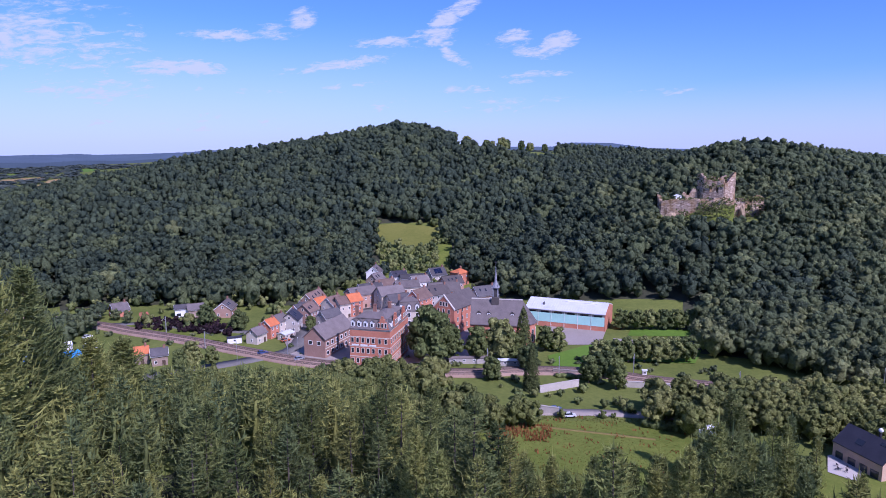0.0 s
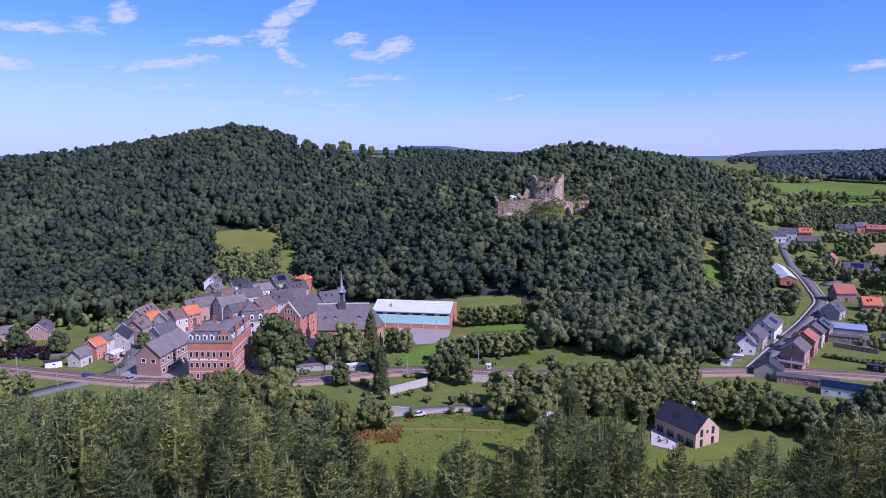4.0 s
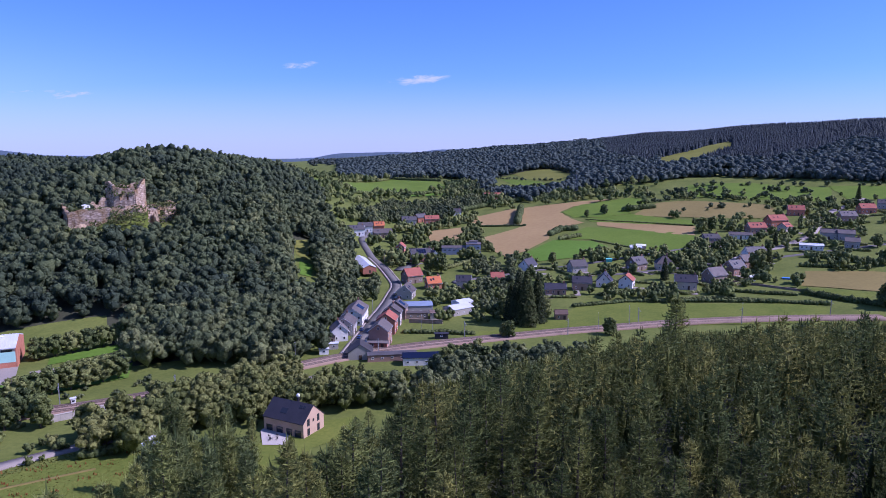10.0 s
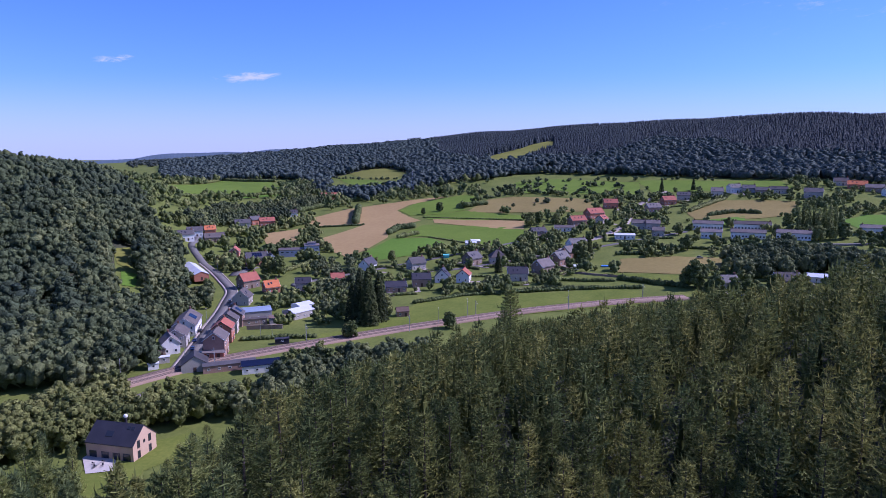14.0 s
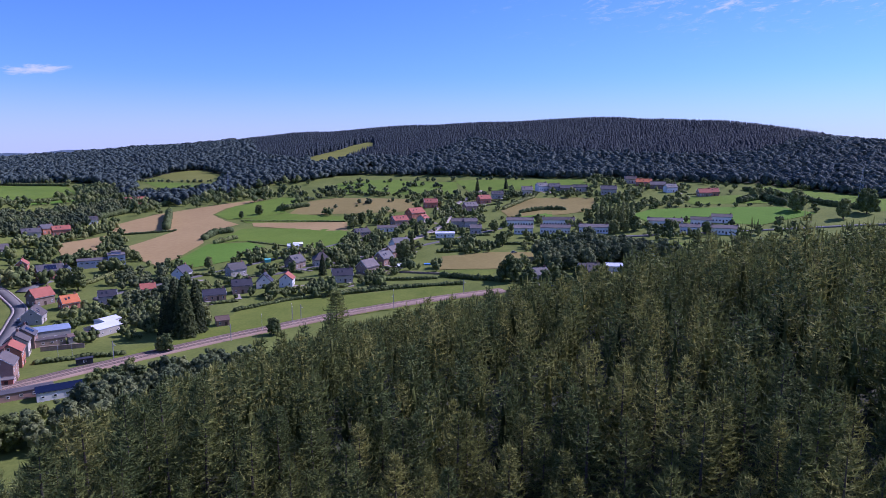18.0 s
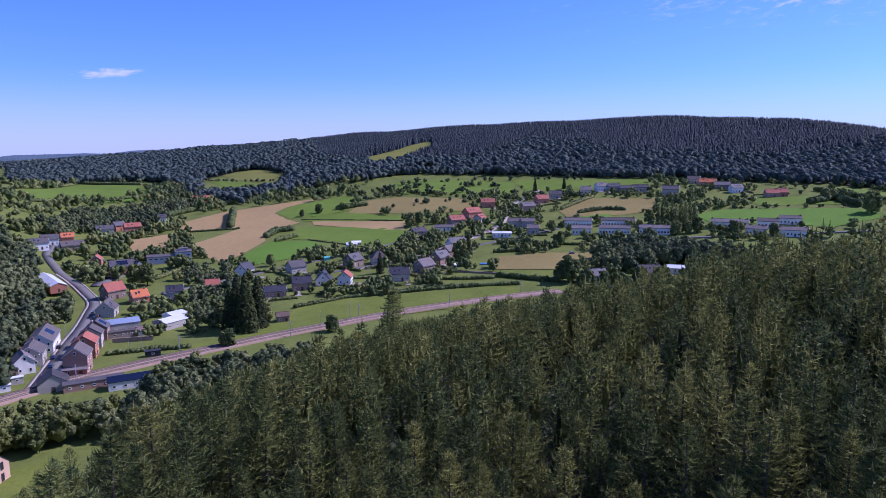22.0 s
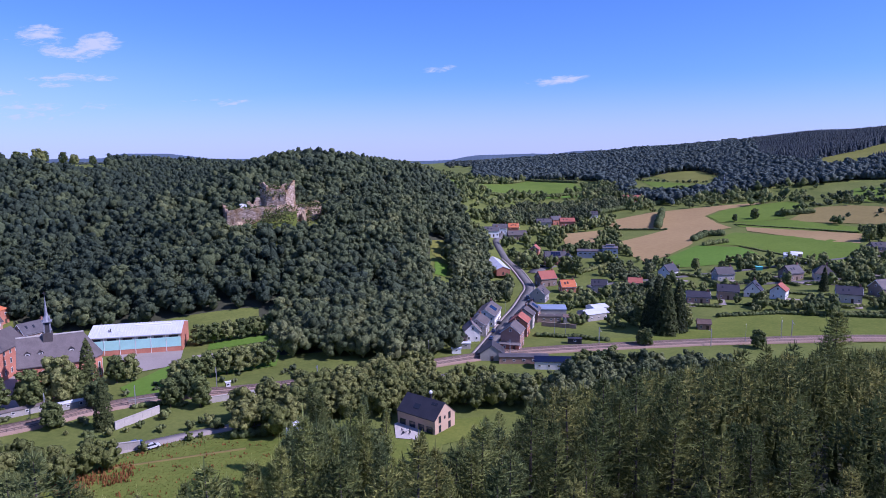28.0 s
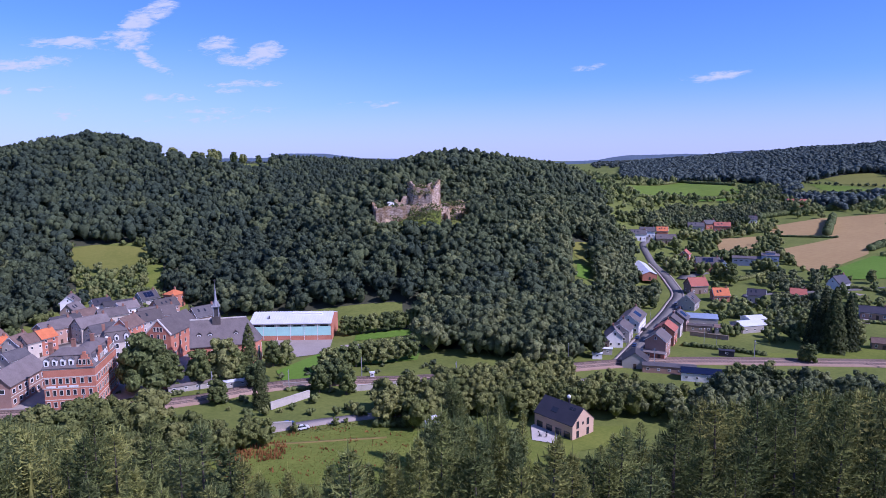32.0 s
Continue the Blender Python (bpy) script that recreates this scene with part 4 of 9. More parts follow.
def house(az, d, head, L, W, eave, rise, wall, roof, label, hip=0.0, chims=1, storeys=0, gap=2.9, win=(1.0, 1.3), group="", name="house", solar=0, drop=0.0, sides="fbge", category="house", panes=None):
    x, y = polar(az, d)
    corners = [polar(az, d)] + [(x + math.sin(radians(head)) * L * s / 2 + math.cos(radians(head)) * W * q / 2, y + math.cos(radians(head)) * L * s / 2 - math.sin(radians(head)) * W * q / 2) for s in (-1, 1) for q in (-1, 1)]
    z = min(land_at(*c) for c in corners) - drop
    top = land_at(x, y) - z
    eave += top
    h = thing(name, x, y, z, head, label, category, group)
    bm = bmesh.new()
    if hip:
        box(bm, -L / 2, L / 2, -W / 2, W / 2, -0.5, eave)
    else:
        prism(bm, -L / 2, L / 2, -W / 2, W / 2, -0.5, eave, eave + rise)
    part("wall", bm, wall, h)
    bm = bmesh.new()
    if hip:
        roof_hip(bm, -L / 2, L / 2, -W / 2, W / 2, eave, eave + rise, hip)
    else:
        roof_slabs(bm, -L / 2, L / 2, -W / 2, W / 2, eave, eave + rise)
        box(bm, -L / 2 - 0.4, L / 2 + 0.4, -0.14, 0.14, eave + rise + 0.12, eave + rise + 0.42)
    rf = part("roof", bm, roof, h)
    for i in range(chims):
        bm = bmesh.new()
        cx = (-1) ** i * (L / 2 - 1.0) if not hip else (-1) ** i * L * 0.12
        box(bm, cx - 0.45, cx + 0.45, -0.35, 0.35, eave + rise * 0.6, eave + rise + 1.1)
        box(bm, cx - 0.52, cx + 0.52, -0.42, 0.42, eave + rise + 1.1, eave + rise + 1.25)
        for k in (-0.2, 0.2):
            box(bm, cx + k - 0.12, cx + k + 0.12, -0.12, 0.12, eave + rise + 1.25, eave + rise + 1.6)
        part("chimney", bm, M_CHIM, h)
    g = random.Random(int(az * 977 + d * 31))
    if not hip and W > 5.5:
        # boards along the verges, gutters under the eaves, roof windows on some
        k, board = rise / (W / 2), M_FRAME if g.random() < 0.55 else M_SLATE
        for sx in (-1, 1):
            bm = bmesh.new()
            for sy in (-1, 1):
                x0, y0, z0 = sx * (L / 2 + 0.44), sy * (W / 2 + 0.4), eave - 0.4 * k
                a = [(x0 - 0.05, y0, z0 - 0.12), (x0 - 0.05, 0, eave + rise - 0.12), (x0 - 0.05, 0, eave + rise + 0.2), (x0 - 0.05, y0, z0 + 0.2)]
                solid(bm, a + [(q[0] + 0.1, q[1], q[2]) for q in a], [(0, 1, 2, 3), (7, 6, 5, 4), (0, 4, 5, 1), (2, 6, 7, 3), (3, 7, 4, 0)])
            part("verge_board", bm, board, h)
        for sy in (-1, 1):
            bm = bmesh.new()
            y0 = sy * (W / 2 + 0.46)
            box(bm, -L / 2 - 0.38, L / 2 + 0.38, y0 - 0.08, y0 + 0.08, eave - 0.4 * k - 0.12, eave - 0.4 * k + 0.03)
            part("gutter", bm, M_GALV, h)
        if not solar and L > 8 and rise > 2.4 and g.random() < 0.6:
            for i in range(g.choice((1, 2, 2, 3))):
                px, py = -L / 2 + L * (i + 1) / 4.2 + g.uniform(-0.3, 0.3), -W * g.uniform(0.2, 0.3)
                bm = bmesh.new()
                a = [(px + u * 0.45, py + v * 0.6, eave + (py + v * 0.6 + W / 2) * k + 0.38) for u, v in ((-1, -1), (1, -1), (1, 1), (-1, 1))]
                solid(bm, a + [(q[0], q[1], q[2] + 0.1) for q in a], [(4, 5, 6, 7), (0, 1, 5, 4), (1, 2, 6, 5), (2, 3, 7, 6), (3, 0, 4, 7)])
                part("roof_window", bm, M_GLASS, rf)
    if category == "house":
        PLOTS.append((az, d, x, y, head, L, W, int(az * 977 + d * 31)))
    n = storeys or max(1, int((eave - top) / 2.6))
    me = window_mesh(win[0], win[1], panes)
    nx, ny = max(1, int(L / gap)), max(1, int(W / (gap + 0.4)))
    for s in range(n):
        zz = top + 0.95 + s * (eave - top - 0.3) / n
        for i in range(nx):
            px = -L / 2 + (i + 0.5) * L / nx
            if "f" in sides and not (s == 0 and i == nx // 2):
                window(h, me, px, -W / 2, zz, 0)
            if "b" in sides and s == 0:
                window(h, me, px, W / 2, zz, 180)
        for i in range(ny):
            py = -W / 2 + (i + 0.5) * W / ny
            if "g" in sides:
                window(h, me, -L / 2, py, zz, -90)
            if "e" in sides:
                window(h, me, L / 2, py, zz, 90)
    if not hip and rise > 2.2:
        window(h, me, -L / 2, 0, eave + 0.4, -90)
        window(h, me, L / 2, 0, eave + 0.4, 90)
    bm = bmesh.new()
    dx = -L / 2 + (nx // 2 + 0.5) * L / nx
    rim = lambda g, y: [(dx - 0.6 + g, y, top - 0.1), (dx + 0.6 - g, y, top - 0.1), (dx + 0.6 - g, y, top + 2.2 - g), (dx - 0.6 + g, y, top + 2.2 - g)]
    v = [[bm.verts.new(p) for p in rim(g, y)] for g, y in ((0, 0.1 - W / 2), (0, -0.1 - W / 2), (0.1, -0.1 - W / 2), (0.1, -0.04 - W / 2))]
    for k in range(3):
        for i in range(4):
            bm.faces.new((v[k][i], v[k][(i + 1) % 4], v[k + 1][(i + 1) % 4], v[k + 1][i]))
    bm.faces.new(v[3])
    part("door", bm, M_DOOR, h)
    if solar:
        k = rise / (W / 2)
        for i in range(solar):
            bm = bmesh.new()
            px = (i - (solar - 1) / 2) * 1.75
            y0, y1 = -W / 2 * 0.85, -W / 2 * 0.2
            a = [(px - 0.8, y0, eave + (y0 + W / 2) * k + 0.40), (px + 0.8, y0, eave + (y0 + W / 2) * k + 0.40), (px + 0.8, y1, eave + (y1 + W / 2) * k + 0.40), (px - 0.8, y1, eave + (y1 + W / 2) * k + 0.40)]
            solid(bm, a + [(q[0], q[1], q[2] + 0.07) for q in a], [(3, 2, 1, 0), (4, 5, 6, 7), (0, 1, 5, 4), (1, 2, 6, 5), (2, 3, 7, 6), (3, 0, 4, 7)])
            part("solar_panel", bm, M_SOLAR, h)
    return h



def works_building(az, d, head):
    """A low sheet-clad hall with a taller block at its end."""
    x, y = polar(az, d)
    h = thing("works_building", x, y, land_at(x, y), head, "pale blue grey sheet clad works with a taller flat roofed block", "works building")
    for name, x0, x1, y0, y1, top in (("hall_wall", -15, 4, -6, 6, 4.6), ("block_wall", 4, 15, -6.5, 6.5, 7.4), ("stair_wall", 6.5, 12.5, -2, 4, 9.0)):
        bm = bmesh.new()
        box(bm, x0, x1, y0, y1, -1.5, top)
        part(name, bm, M_CLAD, h)
        bm = bmesh.new()
        box(bm, x0 - 0.3, x1 + 0.3, y0 - 0.3, y1 + 0.3, top, top + 0.35)
        part("flat_roof", bm, M_SLATE2, h, "grey flat roof with a rim")
    for i in range(12):
        bm = bmesh.new()
        box(bm, -14.4 + i * 1.55, -14.3 + i * 1.55, -6.06, -6.0, 0, 4.6)
        part("seam", bm, M_CLAD, h)
    me = window_mesh(2.2, 1.0, M_CLAD)
    for k in range(5):
        window(h, me, -12.5 + k * 3.6, -6, 2.6, 0)
    for k in range(3):
        window(h, me, 6.0 + k * 3.4, -6.5, 4.6, 0)
    bm = bmesh.new()
    box(bm, 8.6, 11.4, -6.6, -6.45, 0, 2.9)
    part("door", bm, M_SLATE, h, "grey roller door")
    return h


M_CLAD = surface("blue_grey_cladding", (0.36, 0.38, 0.44), (0.46, 0.48, 0.55), 0.3, 3, rough=0.55)

# street village, az 36-50
house(37.72, 307.0, 30, 8, 7, 5, 3, M_WHITE, M_SLATE2, "small white rendered house with a grey slate gable roof", group="houses along the street")
house(38.31, 317.6, 48, 11, 9, 5.4, 3, M_GREY, M_SLATE2, "grey rendered row house with a weathered slate roof", group="houses along the street")
house(39.15, 339.6, 49, 20, 10, 5.4, 3.2, M_WHITE, M_SLATE2, "long white row house with a slate roof beside the road", group="houses along the street", solar=3)
house(41.25, 296.0, 53, 10, 8.6, 7.6, 3.2, M_BRICK2, M_SLATE2, "brown brick end house with a blind gable and round vents", group="houses along the street", sides="fb")
house(41.04, 291.0, 143, 8.5, 3.2, 2.6, 0.5, M_BRICK, M_SLATE2, "low pink brick annex at the foot of the end house", chims=0)
house(41.85, 316.5, 52, 9, 8.6, 6.8, 3.0, M_BRICK, M_REDROOF, "red brick row house with a red tile roof", group="houses along the street")
house(42.3, 331.0, 52, 7, 8.6, 6.6, 3.0, M_CREAM, M_SLATE2, "cream row house with a slate roof", group="houses along the street")
house(42.75, 343.5, 53, 8, 9, 6.0, 3.2, M_BRICK2, M_SLATE, "brown brick row house with a dark slate roof", group="houses along the street", solar=2)
house(43.5, 390.5, 58, 10, 9, 4.4, 4, M_GREY, M_SLATE2, "grey house with a steep slate roof beside the road", group="houses along the street")
house(44.0, 433.5, 104, 11, 9, 5.0, 4, M_BROWN, M_REDROOF, "brown house with a faded red tile roof", group="houses along the street")
house(45.8, 416.0, 118, 8.5, 8, 3.6, 3.4, M_BRICK, M_ORANGE, "brick house with a bright orange tile roof", group="houses along the street")
house(48.42, 416.1, 138, 9, 7, 4.5, 2.8, M_GREY, M_DARKROOF, "grey house with a dark slate roof above a lawn", chims=0)
house(44.75, 502.0, 124, 15, 9, 5.5, 3.6, M_BRICK, M_SLATE, "large red brick house with a blue grey slate roof", solar=4)
house(45.9, 498.0, 34, 8, 7, 4.6, 3.4, M_WHITE, M_DARKROOF, "white gabled wing with a black roof")
house(43.07, 531.1, 53, 8, 7, 6, 3, M_BRICK, M_REDROOF, "red brick annex with a red roof")
works_building(48.2, 526, 138)
house(39.39, 574.5, 119, 12, 8, 5, 3, M_WHITE, M_SLATE, "white house with a blue grey slate roof in the upper street")
house(40.11, 598.1, 125, 12, 8, 5, 3, M_WHITE, M_SLATE, "long white house with a slate roof in the upper street")
house(41.26, 619.9, 126, 9, 8, 5, 3, M_BRICK, M_ORANGE, "house with an orange tile roof in the upper street")
house(41.54, 597.2, 122, 16, 9, 4, 3, M_BROWN, M_SLATE2, "dark barn with a weathered slate roof", chims=0)
house(43.79, 672.1, 129, 14, 8, 5, 3, M_GREY, M_SLATE, "grey houses with slate roofs among trees")
house(44.75, 689.4, 105, 10, 8, 5, 3, M_BRICK, M_SLATE, "brick house with a slate roof among trees")
house(45.70, 676.6, 126, 14, 8, 5, 3, M_BRICK, M_REDROOF, "brick house with a red tile roof among trees")
house(47.74, 720.3, 128, 10, 8, 4, 3, M_WHITE, M_SLATE, "pale house with a slate roof beside the stubble")
house(50.88, 829.7, 131, 22, 9, 5, 3, M_BRICK, M_REDROOF, "brick farm building with a red roof before the woods")

# gardens, az 50-66
house(51.28, 426.5, 136, 8, 7, 4, 2.6, M_CREAM, M_REDROOF, "pale house with a dull red tile roof")
house(53.85, 459.1, 84, 11, 8, 4.5, 4, M_WHITE, M_DARKROOF, "dark roofed house with a white gable")
house(57.95, 456.6, 118, 11, 8, 4.5, 3.5, M_GREY, M_SLATE, "grey house with a slate gable roof")
house(56.18, 400.5, 141, 12, 9, 3.2, 2.4, M_BRICK2, M_DARKROOF, "brick bungalow with a white terrace and a dark roof")
house(58.36, 411.0, 143, 11, 8, 4.6, 3, M_BROWN, M_DARKROOF, "brown stone house with a dark pitched roof")
house(60.19, 420.4, 65, 9, 9, 3.5, 4.6, M_WHITE, M_DARKROOF, "white house with a steep dark gable")
house(62.00, 418.6, 72, 9, 8, 4.6, 3.2, M_WHITE, M_REDROOF, "white house with an orange brown tile roof")
house(62.71, 465.4, 103, 11, 9, 4.5, 4, M_BROWN, M_SLATE, "chalet with a slate gable and timber balcony")
house(64.87, 468.3, 145, 11, 10, 4, 5, M_CREAM, M_SLATE2, "house with a steep pyramid roof of blue grey slate", hip=5)
house(66.57, 420.5, 152, 12, 9, 4.5, 3.4, M_CREAM, M_DARKROOF, "cream house with a dark slate roof and a clipped hedge")
house(56.70, 344.7, 137, 6, 5, 3, 1.6, M_BRICK2, M_BROWNROOF, "small ruined brick hut beside the railway", chims=0)
house(62.59, 527.0, 148, 8, 6, 2.4, 1.2, M_WHITE, M_METAL, "shed with a white sheet roof", chims=0)

# upper road, az 66-80
house(68.70, 439.7, 109, 12, 9, 4.6, 4, M_BROWN, M_SLATE2, "brown stone house with a grey slate roof beside the road", group="houses on the upper road")
house(70.09, 462.4, 110, 11, 9, 4.6, 4, M_BRICK2, M_SLATE, "brick house with a slate roof and a white parasol", group="houses on the upper road")
house(70.82, 483.4, 111, 9, 8, 4.4, 3.4, M_BRICK2, M_SLATE2, "brown brick house behind tall conifers", group="houses on the upper road")
house(71.45, 505.4, 131, 13, 9, 5, 4, M_WHITE, M_DARKROOF, "dark roofed house with white gables", group="houses on the upper road")
house(68.21, 552.2, 128, 12, 9, 5.5, 2.6, M_BROWN, M_SLATE, "brown stone house with a slate roof on the green field")
house(70.39, 580.7, 155, 16, 9, 3, 1.6, M_WHITE, M_SLATE2, "low white bungalow with a shallow roof", chims=0)
house(71.44, 605.7, 131, 14, 9, 4.5, 3.5, M_BRICK2, M_REDROOF, "brown brick house with a brown tile roof")
house(72.77, 636.1, 123, 16, 10, 5, 4, M_BRICK, M_REDROOF, "brick farmhouse with a red tile roof")
house(73.43, 617.3, 103, 9, 8, 3.5, 3, M_CREAM, M_REDROOF, "cream wing with a pale tiled roof")
house(74.07, 685.0, 154, 13, 9, 5, 3.5, M_BRICK, M_REDROOF, "red roofed brick house among trees")
house(75.28, 551.3, 163, 15, 9, 3, 0.9, M_WHITE, M_METAL, "white garage house with a flat roof", chims=0)
house(76.34, 592.0, 161, 11, 8, 5, 2.4, M_GREY, M_SLATE2, "grey house at the end of the terraces", group="terraced houses")
house(77.44, 591.0, 162, 11, 8, 5, 2.4, M_GREY, M_SLATE2, "grey house in the terraces", group="terraced houses")
house(77.87, 563.9, 163, 9, 8, 4.6, 2.4, M_GREY, M_SLATE2, "small grey house below the terraces", group="terraced houses")

# terraces
house(81.58, 595.0, 170, 23, 8, 4.7, 2.0, M_WHITE, M_SLATE2, "row of grey terraced houses with a shallow roof", group="terraced houses", name="terrace", category="terrace", chims=2, gap=2.3, win=(1.4, 1.5))
house(81.88, 560.8, 170, 15, 8, 4.7, 2.0, M_WHITE, M_SLATE2, "short row of pale terraced houses", group="terraced houses", name="terrace", category="terrace", gap=2.3, win=(1.4, 1.5))
house(84.79, 596.0, 173, 27, 8, 4.7, 2.0, M_WHITE, M_SLATE2, "row of terraced houses with a grey roof", group="terraced houses", name="terrace", category="terrace", chims=2, gap=2.3, win=(1.4, 1.5))
house(84.52, 562.0, 173, 24, 8, 4.7, 2.0, M_WHITE, M_SLATE2, "row of pale terraced houses with hedged gardens", group="terraced houses", name="terrace", category="terrace", chims=2, gap=2.3, win=(1.4, 1.5))
house(87.65, 565.0, 176, 23, 8, 4.7, 2.0, M_WHITE, M_SLATE2, "row of pale terraced houses beside the poplars", group="terraced houses", name="terrace", category="terrace", chims=2, gap=2.3, win=(1.4, 1.5))
house(93.23, 598.0, 181, 28, 8, 4.7, 2.0, M_WHITE, M_SLATE2, "long row of pale terraced houses", group="terraced houses", name="terrace", category="terrace", chims=2, gap=2.3, win=(1.4, 1.5))
house(95.13, 577.8, 183, 15, 8, 4.7, 2.0, M_WHITE, M_SLATE2, "short row of pale terraced houses among trees", group="terraced houses", name="terrace", category="terrace", gap=2.3, win=(1.4, 1.5))
house(95.92, 607.8, 184, 16, 8, 4.7, 2.0, M_WHITE, M_SLATE2, "row of pale terraced houses near the pasture", group="terraced houses", name="terrace", category="terrace", gap=2.3, win=(1.4, 1.5))
house(97.69, 579.9, 186, 20, 8, 4.7, 2.0, M_WHITE, M_SLATE2, "pale terraced houses at the end of the estate", group="terraced houses", name="terrace", category="terrace", chims=2, gap=2.3, win=(1.4, 1.5))
house(97.43, 623.8, 185, 16, 8, 4.7, 2.0, M_WHITE, M_SLATE2, "pale terraced houses below the pasture", group="terraced houses", name="terrace", category="terrace", gap=2.3, win=(1.4, 1.5))

# hilltop hamlet
house(77.39, 662.4, 137, 13, 9, 5, 3.5, M_BRICK2, M_SLATE2, "brown house with a slate roof on the hill")
house(78.54, 702.4, 139, 13, 9, 4.5, 3.5, M_BRICK, M_REDROOF, "house with a red tile roof on the hill")
house(79.67, 728.5, 165, 12, 9, 4.5, 3, M_GREY, M_SLATE, "grey house with a slate roof on the hill")
house(82.13, 748.5, 167, 11, 9, 4.5, 3.5, M_CREAM, M_SLATE2, "pale house with a large roof on the hill")
house(83.34, 766.2, 143, 12, 9, 5, 3.5, M_WHITE, M_SLATE, "white house with blue grey roofs on the hill")
house(84.37, 764.5, 169, 12, 9, 4.5, 3, M_GREY, M_SLATE, "grey house with a slate roof in the hamlet")
house(85.35, 756.6, 170, 14, 9, 4, 2.6, M_BROWN, M_SLATE, "low dark house in the hamlet")
house(86.46, 760.6, 171, 15, 9, 4, 2.6, M_CREAM, M_SLATE, "low pale house with a dark roof in the hamlet")
house(88.75, 748.7, 177, 16, 10, 5, 3.5, M_GREY, M_SLATE, "large grey house with a dark slate roof")
house(90.44, 816.5, 175, 13, 9, 4.5, 3, M_CREAM, M_SLATE2, "pale house below the forest edge")
house(91.47, 804.3, 179, 17, 9, 4, 3.5, M_BRICK, M_ORANGE, "low house with a bright red tile roof")
house(92.54, 792.7, 178, 16, 9, 4, 3, M_BROWN, M_SLATE2, "long dark barn below the forest edge", chims=0)
house(93.52, 774.2, 154, 12, 9, 5, 3.5, M_WHITE, M_SLATE, "white house with a slate roof above the pasture")
house(96.03, 749.7, 166, 12, 9, 4, 3.5, M_BRICK2, M_REDROOF, "brick farmhouse with a brown tile roof")
house(96.61, 753.7, 167, 12, 9, 4, 3.5, M_BRICK, M_REDROOF, "brick farmhouse wing with an orange roof")

# behind the conifers
house(83.11, 413.2, 143, 12, 9, 5, 3.4, M_GREY, M_SLATE, "grey house with skylights behind the conifers")
house(87.36, 431.2, 157, 13, 10, 4, 4, M_BROWN, M_SLATE2, "brown house with a steep slate roof behind the conifers")
house(89.76, 448.7, 175, 16, 9, 3, 1.4, M_WHITE, M_METAL, "white greenhouse shed behind the conifers", chims=0)

# left end of the valley
house(-26.02, 375.1, 44, 7.65, 6.8, 3.4, 3.2, M_BRICK, M_SLATE2, "brick house with a white gable and a slate roof")
house(-21.48, 361.2, 67, 6.8, 6.8, 4.59, 1.28, M_WHITE, M_SLATE, "modern white house with a blue grey roof and large windows", chims=0, win=(2.2, 1.5))
house(-20.46, 358.7, 65, 7.65, 7.65, 4.25, 2.08, M_BROWN, M_SLATE2, "brown stone barn beside the white house", chims=0)
house(-18.16, 355.8, -3, 11.05, 8.5, 4.25, 3.2, M_BRICK2, M_SLATE2, "brown stone farmhouse with a wide gable")
house(-24.31, 363.3, 61, 3.4, 2.55, 2.04, 0.96, M_BRICK, M_REDROOF, "small red garden shed", chims=0)
house(-15.80, 302.1, 24, 6.8, 5.95, 4.25, 2.4, M_CREAM, M_SLATE2, "tan house with a blind gable beside the level crossing", group="houses at the crossing")
house(-14.73, 308.8, 25, 5.95, 5.95, 5.95, 2.4, M_BRICK, M_ORANGE, "red brick row house with an orange tile roof", group="houses at the crossing")
house(-13.98, 314.8, 26, 5.95, 5.95, 6.29, 2.4, M_CREAM, M_SLATE2, "cream row house with a slate roof", group="houses at the crossing")
house(-13.44, 304.3, 27, 5.95, 4.25, 2.55, 0.64, M_CREAM, M_METAL, "low cream annex with a flat roof", chims=0)
house(-24.67, 289.8, 63, 5.1, 5.95, 4.25, 2.08, M_BROWN, M_ORANGE, "brown stone house with an orange tile roof below the bank")
house(-23.40, 284.8, 65, 5.95, 5.95, 4.25, 2.08, M_BROWN, M_SLATE, "brown stone house with a slate roof below the bank")

# round the school
house(-12.90, 317.8, 2, 9, 8, 6, 3.4, M_GREY, M_DARKROOF, "grey house with a dark roof")
house(-11.07, 354.3, 19, 14, 8, 6, 4, M_BROWN, M_BROWNROOF, "long brown house with a brown tile roof")
house(-10.56, 346.8, 29, 8, 7, 5, 3.4, M_CREAM, M_ORANGE, "pale house with a bright orange tile roof")
house(-9.78, 324.3, 40, 10, 7, 4.5, 3, M_GREY, M_SLATE, "low house with a blue black slate roof")
house(-8.67, 337.7, 51, 7, 8, 7.5, 3, M_CREAM, M_BROWNROOF, "pale pink three storey house with a brown roof")
house(-7.75, 340.7, 52, 7, 8, 8, 3, M_BRICK, M_ORANGE, "red fronted house with an orange roof")
house(-5.87, 412.8, 9, 9, 8, 5, 3.4, M_WHITE, M_SLATE2, "white gabled house at the wood's edge")
house(-5.74, 396.7, 24, 10, 8, 5.5, 4, M_BROWN, M_SLATE2, "brown stone barn with a tall gable", chims=0)
house(-3.85, 404.8, 66, 9, 8, 5, 2.6, M_WHITE, M_DARKROOF, "white house with a black roof")
house(-2.55, 399.8, 77, 16, 8, 5.5, 1.8, M_WHITE, M_SLATE, "white modern house with a shallow dark roof", chims=0)
house(-0.61, 404.4, 59, 10, 8, 6, 3.6, M_GREY, M_SLATE, "grey house with solar panels on the roof", solar=3)
house(1.38, 405.1, 46, 8, 8, 7, 2.4, M_BRICK, M_ORANGE, "tall red brick house with a hipped orange roof", hip=3.5)
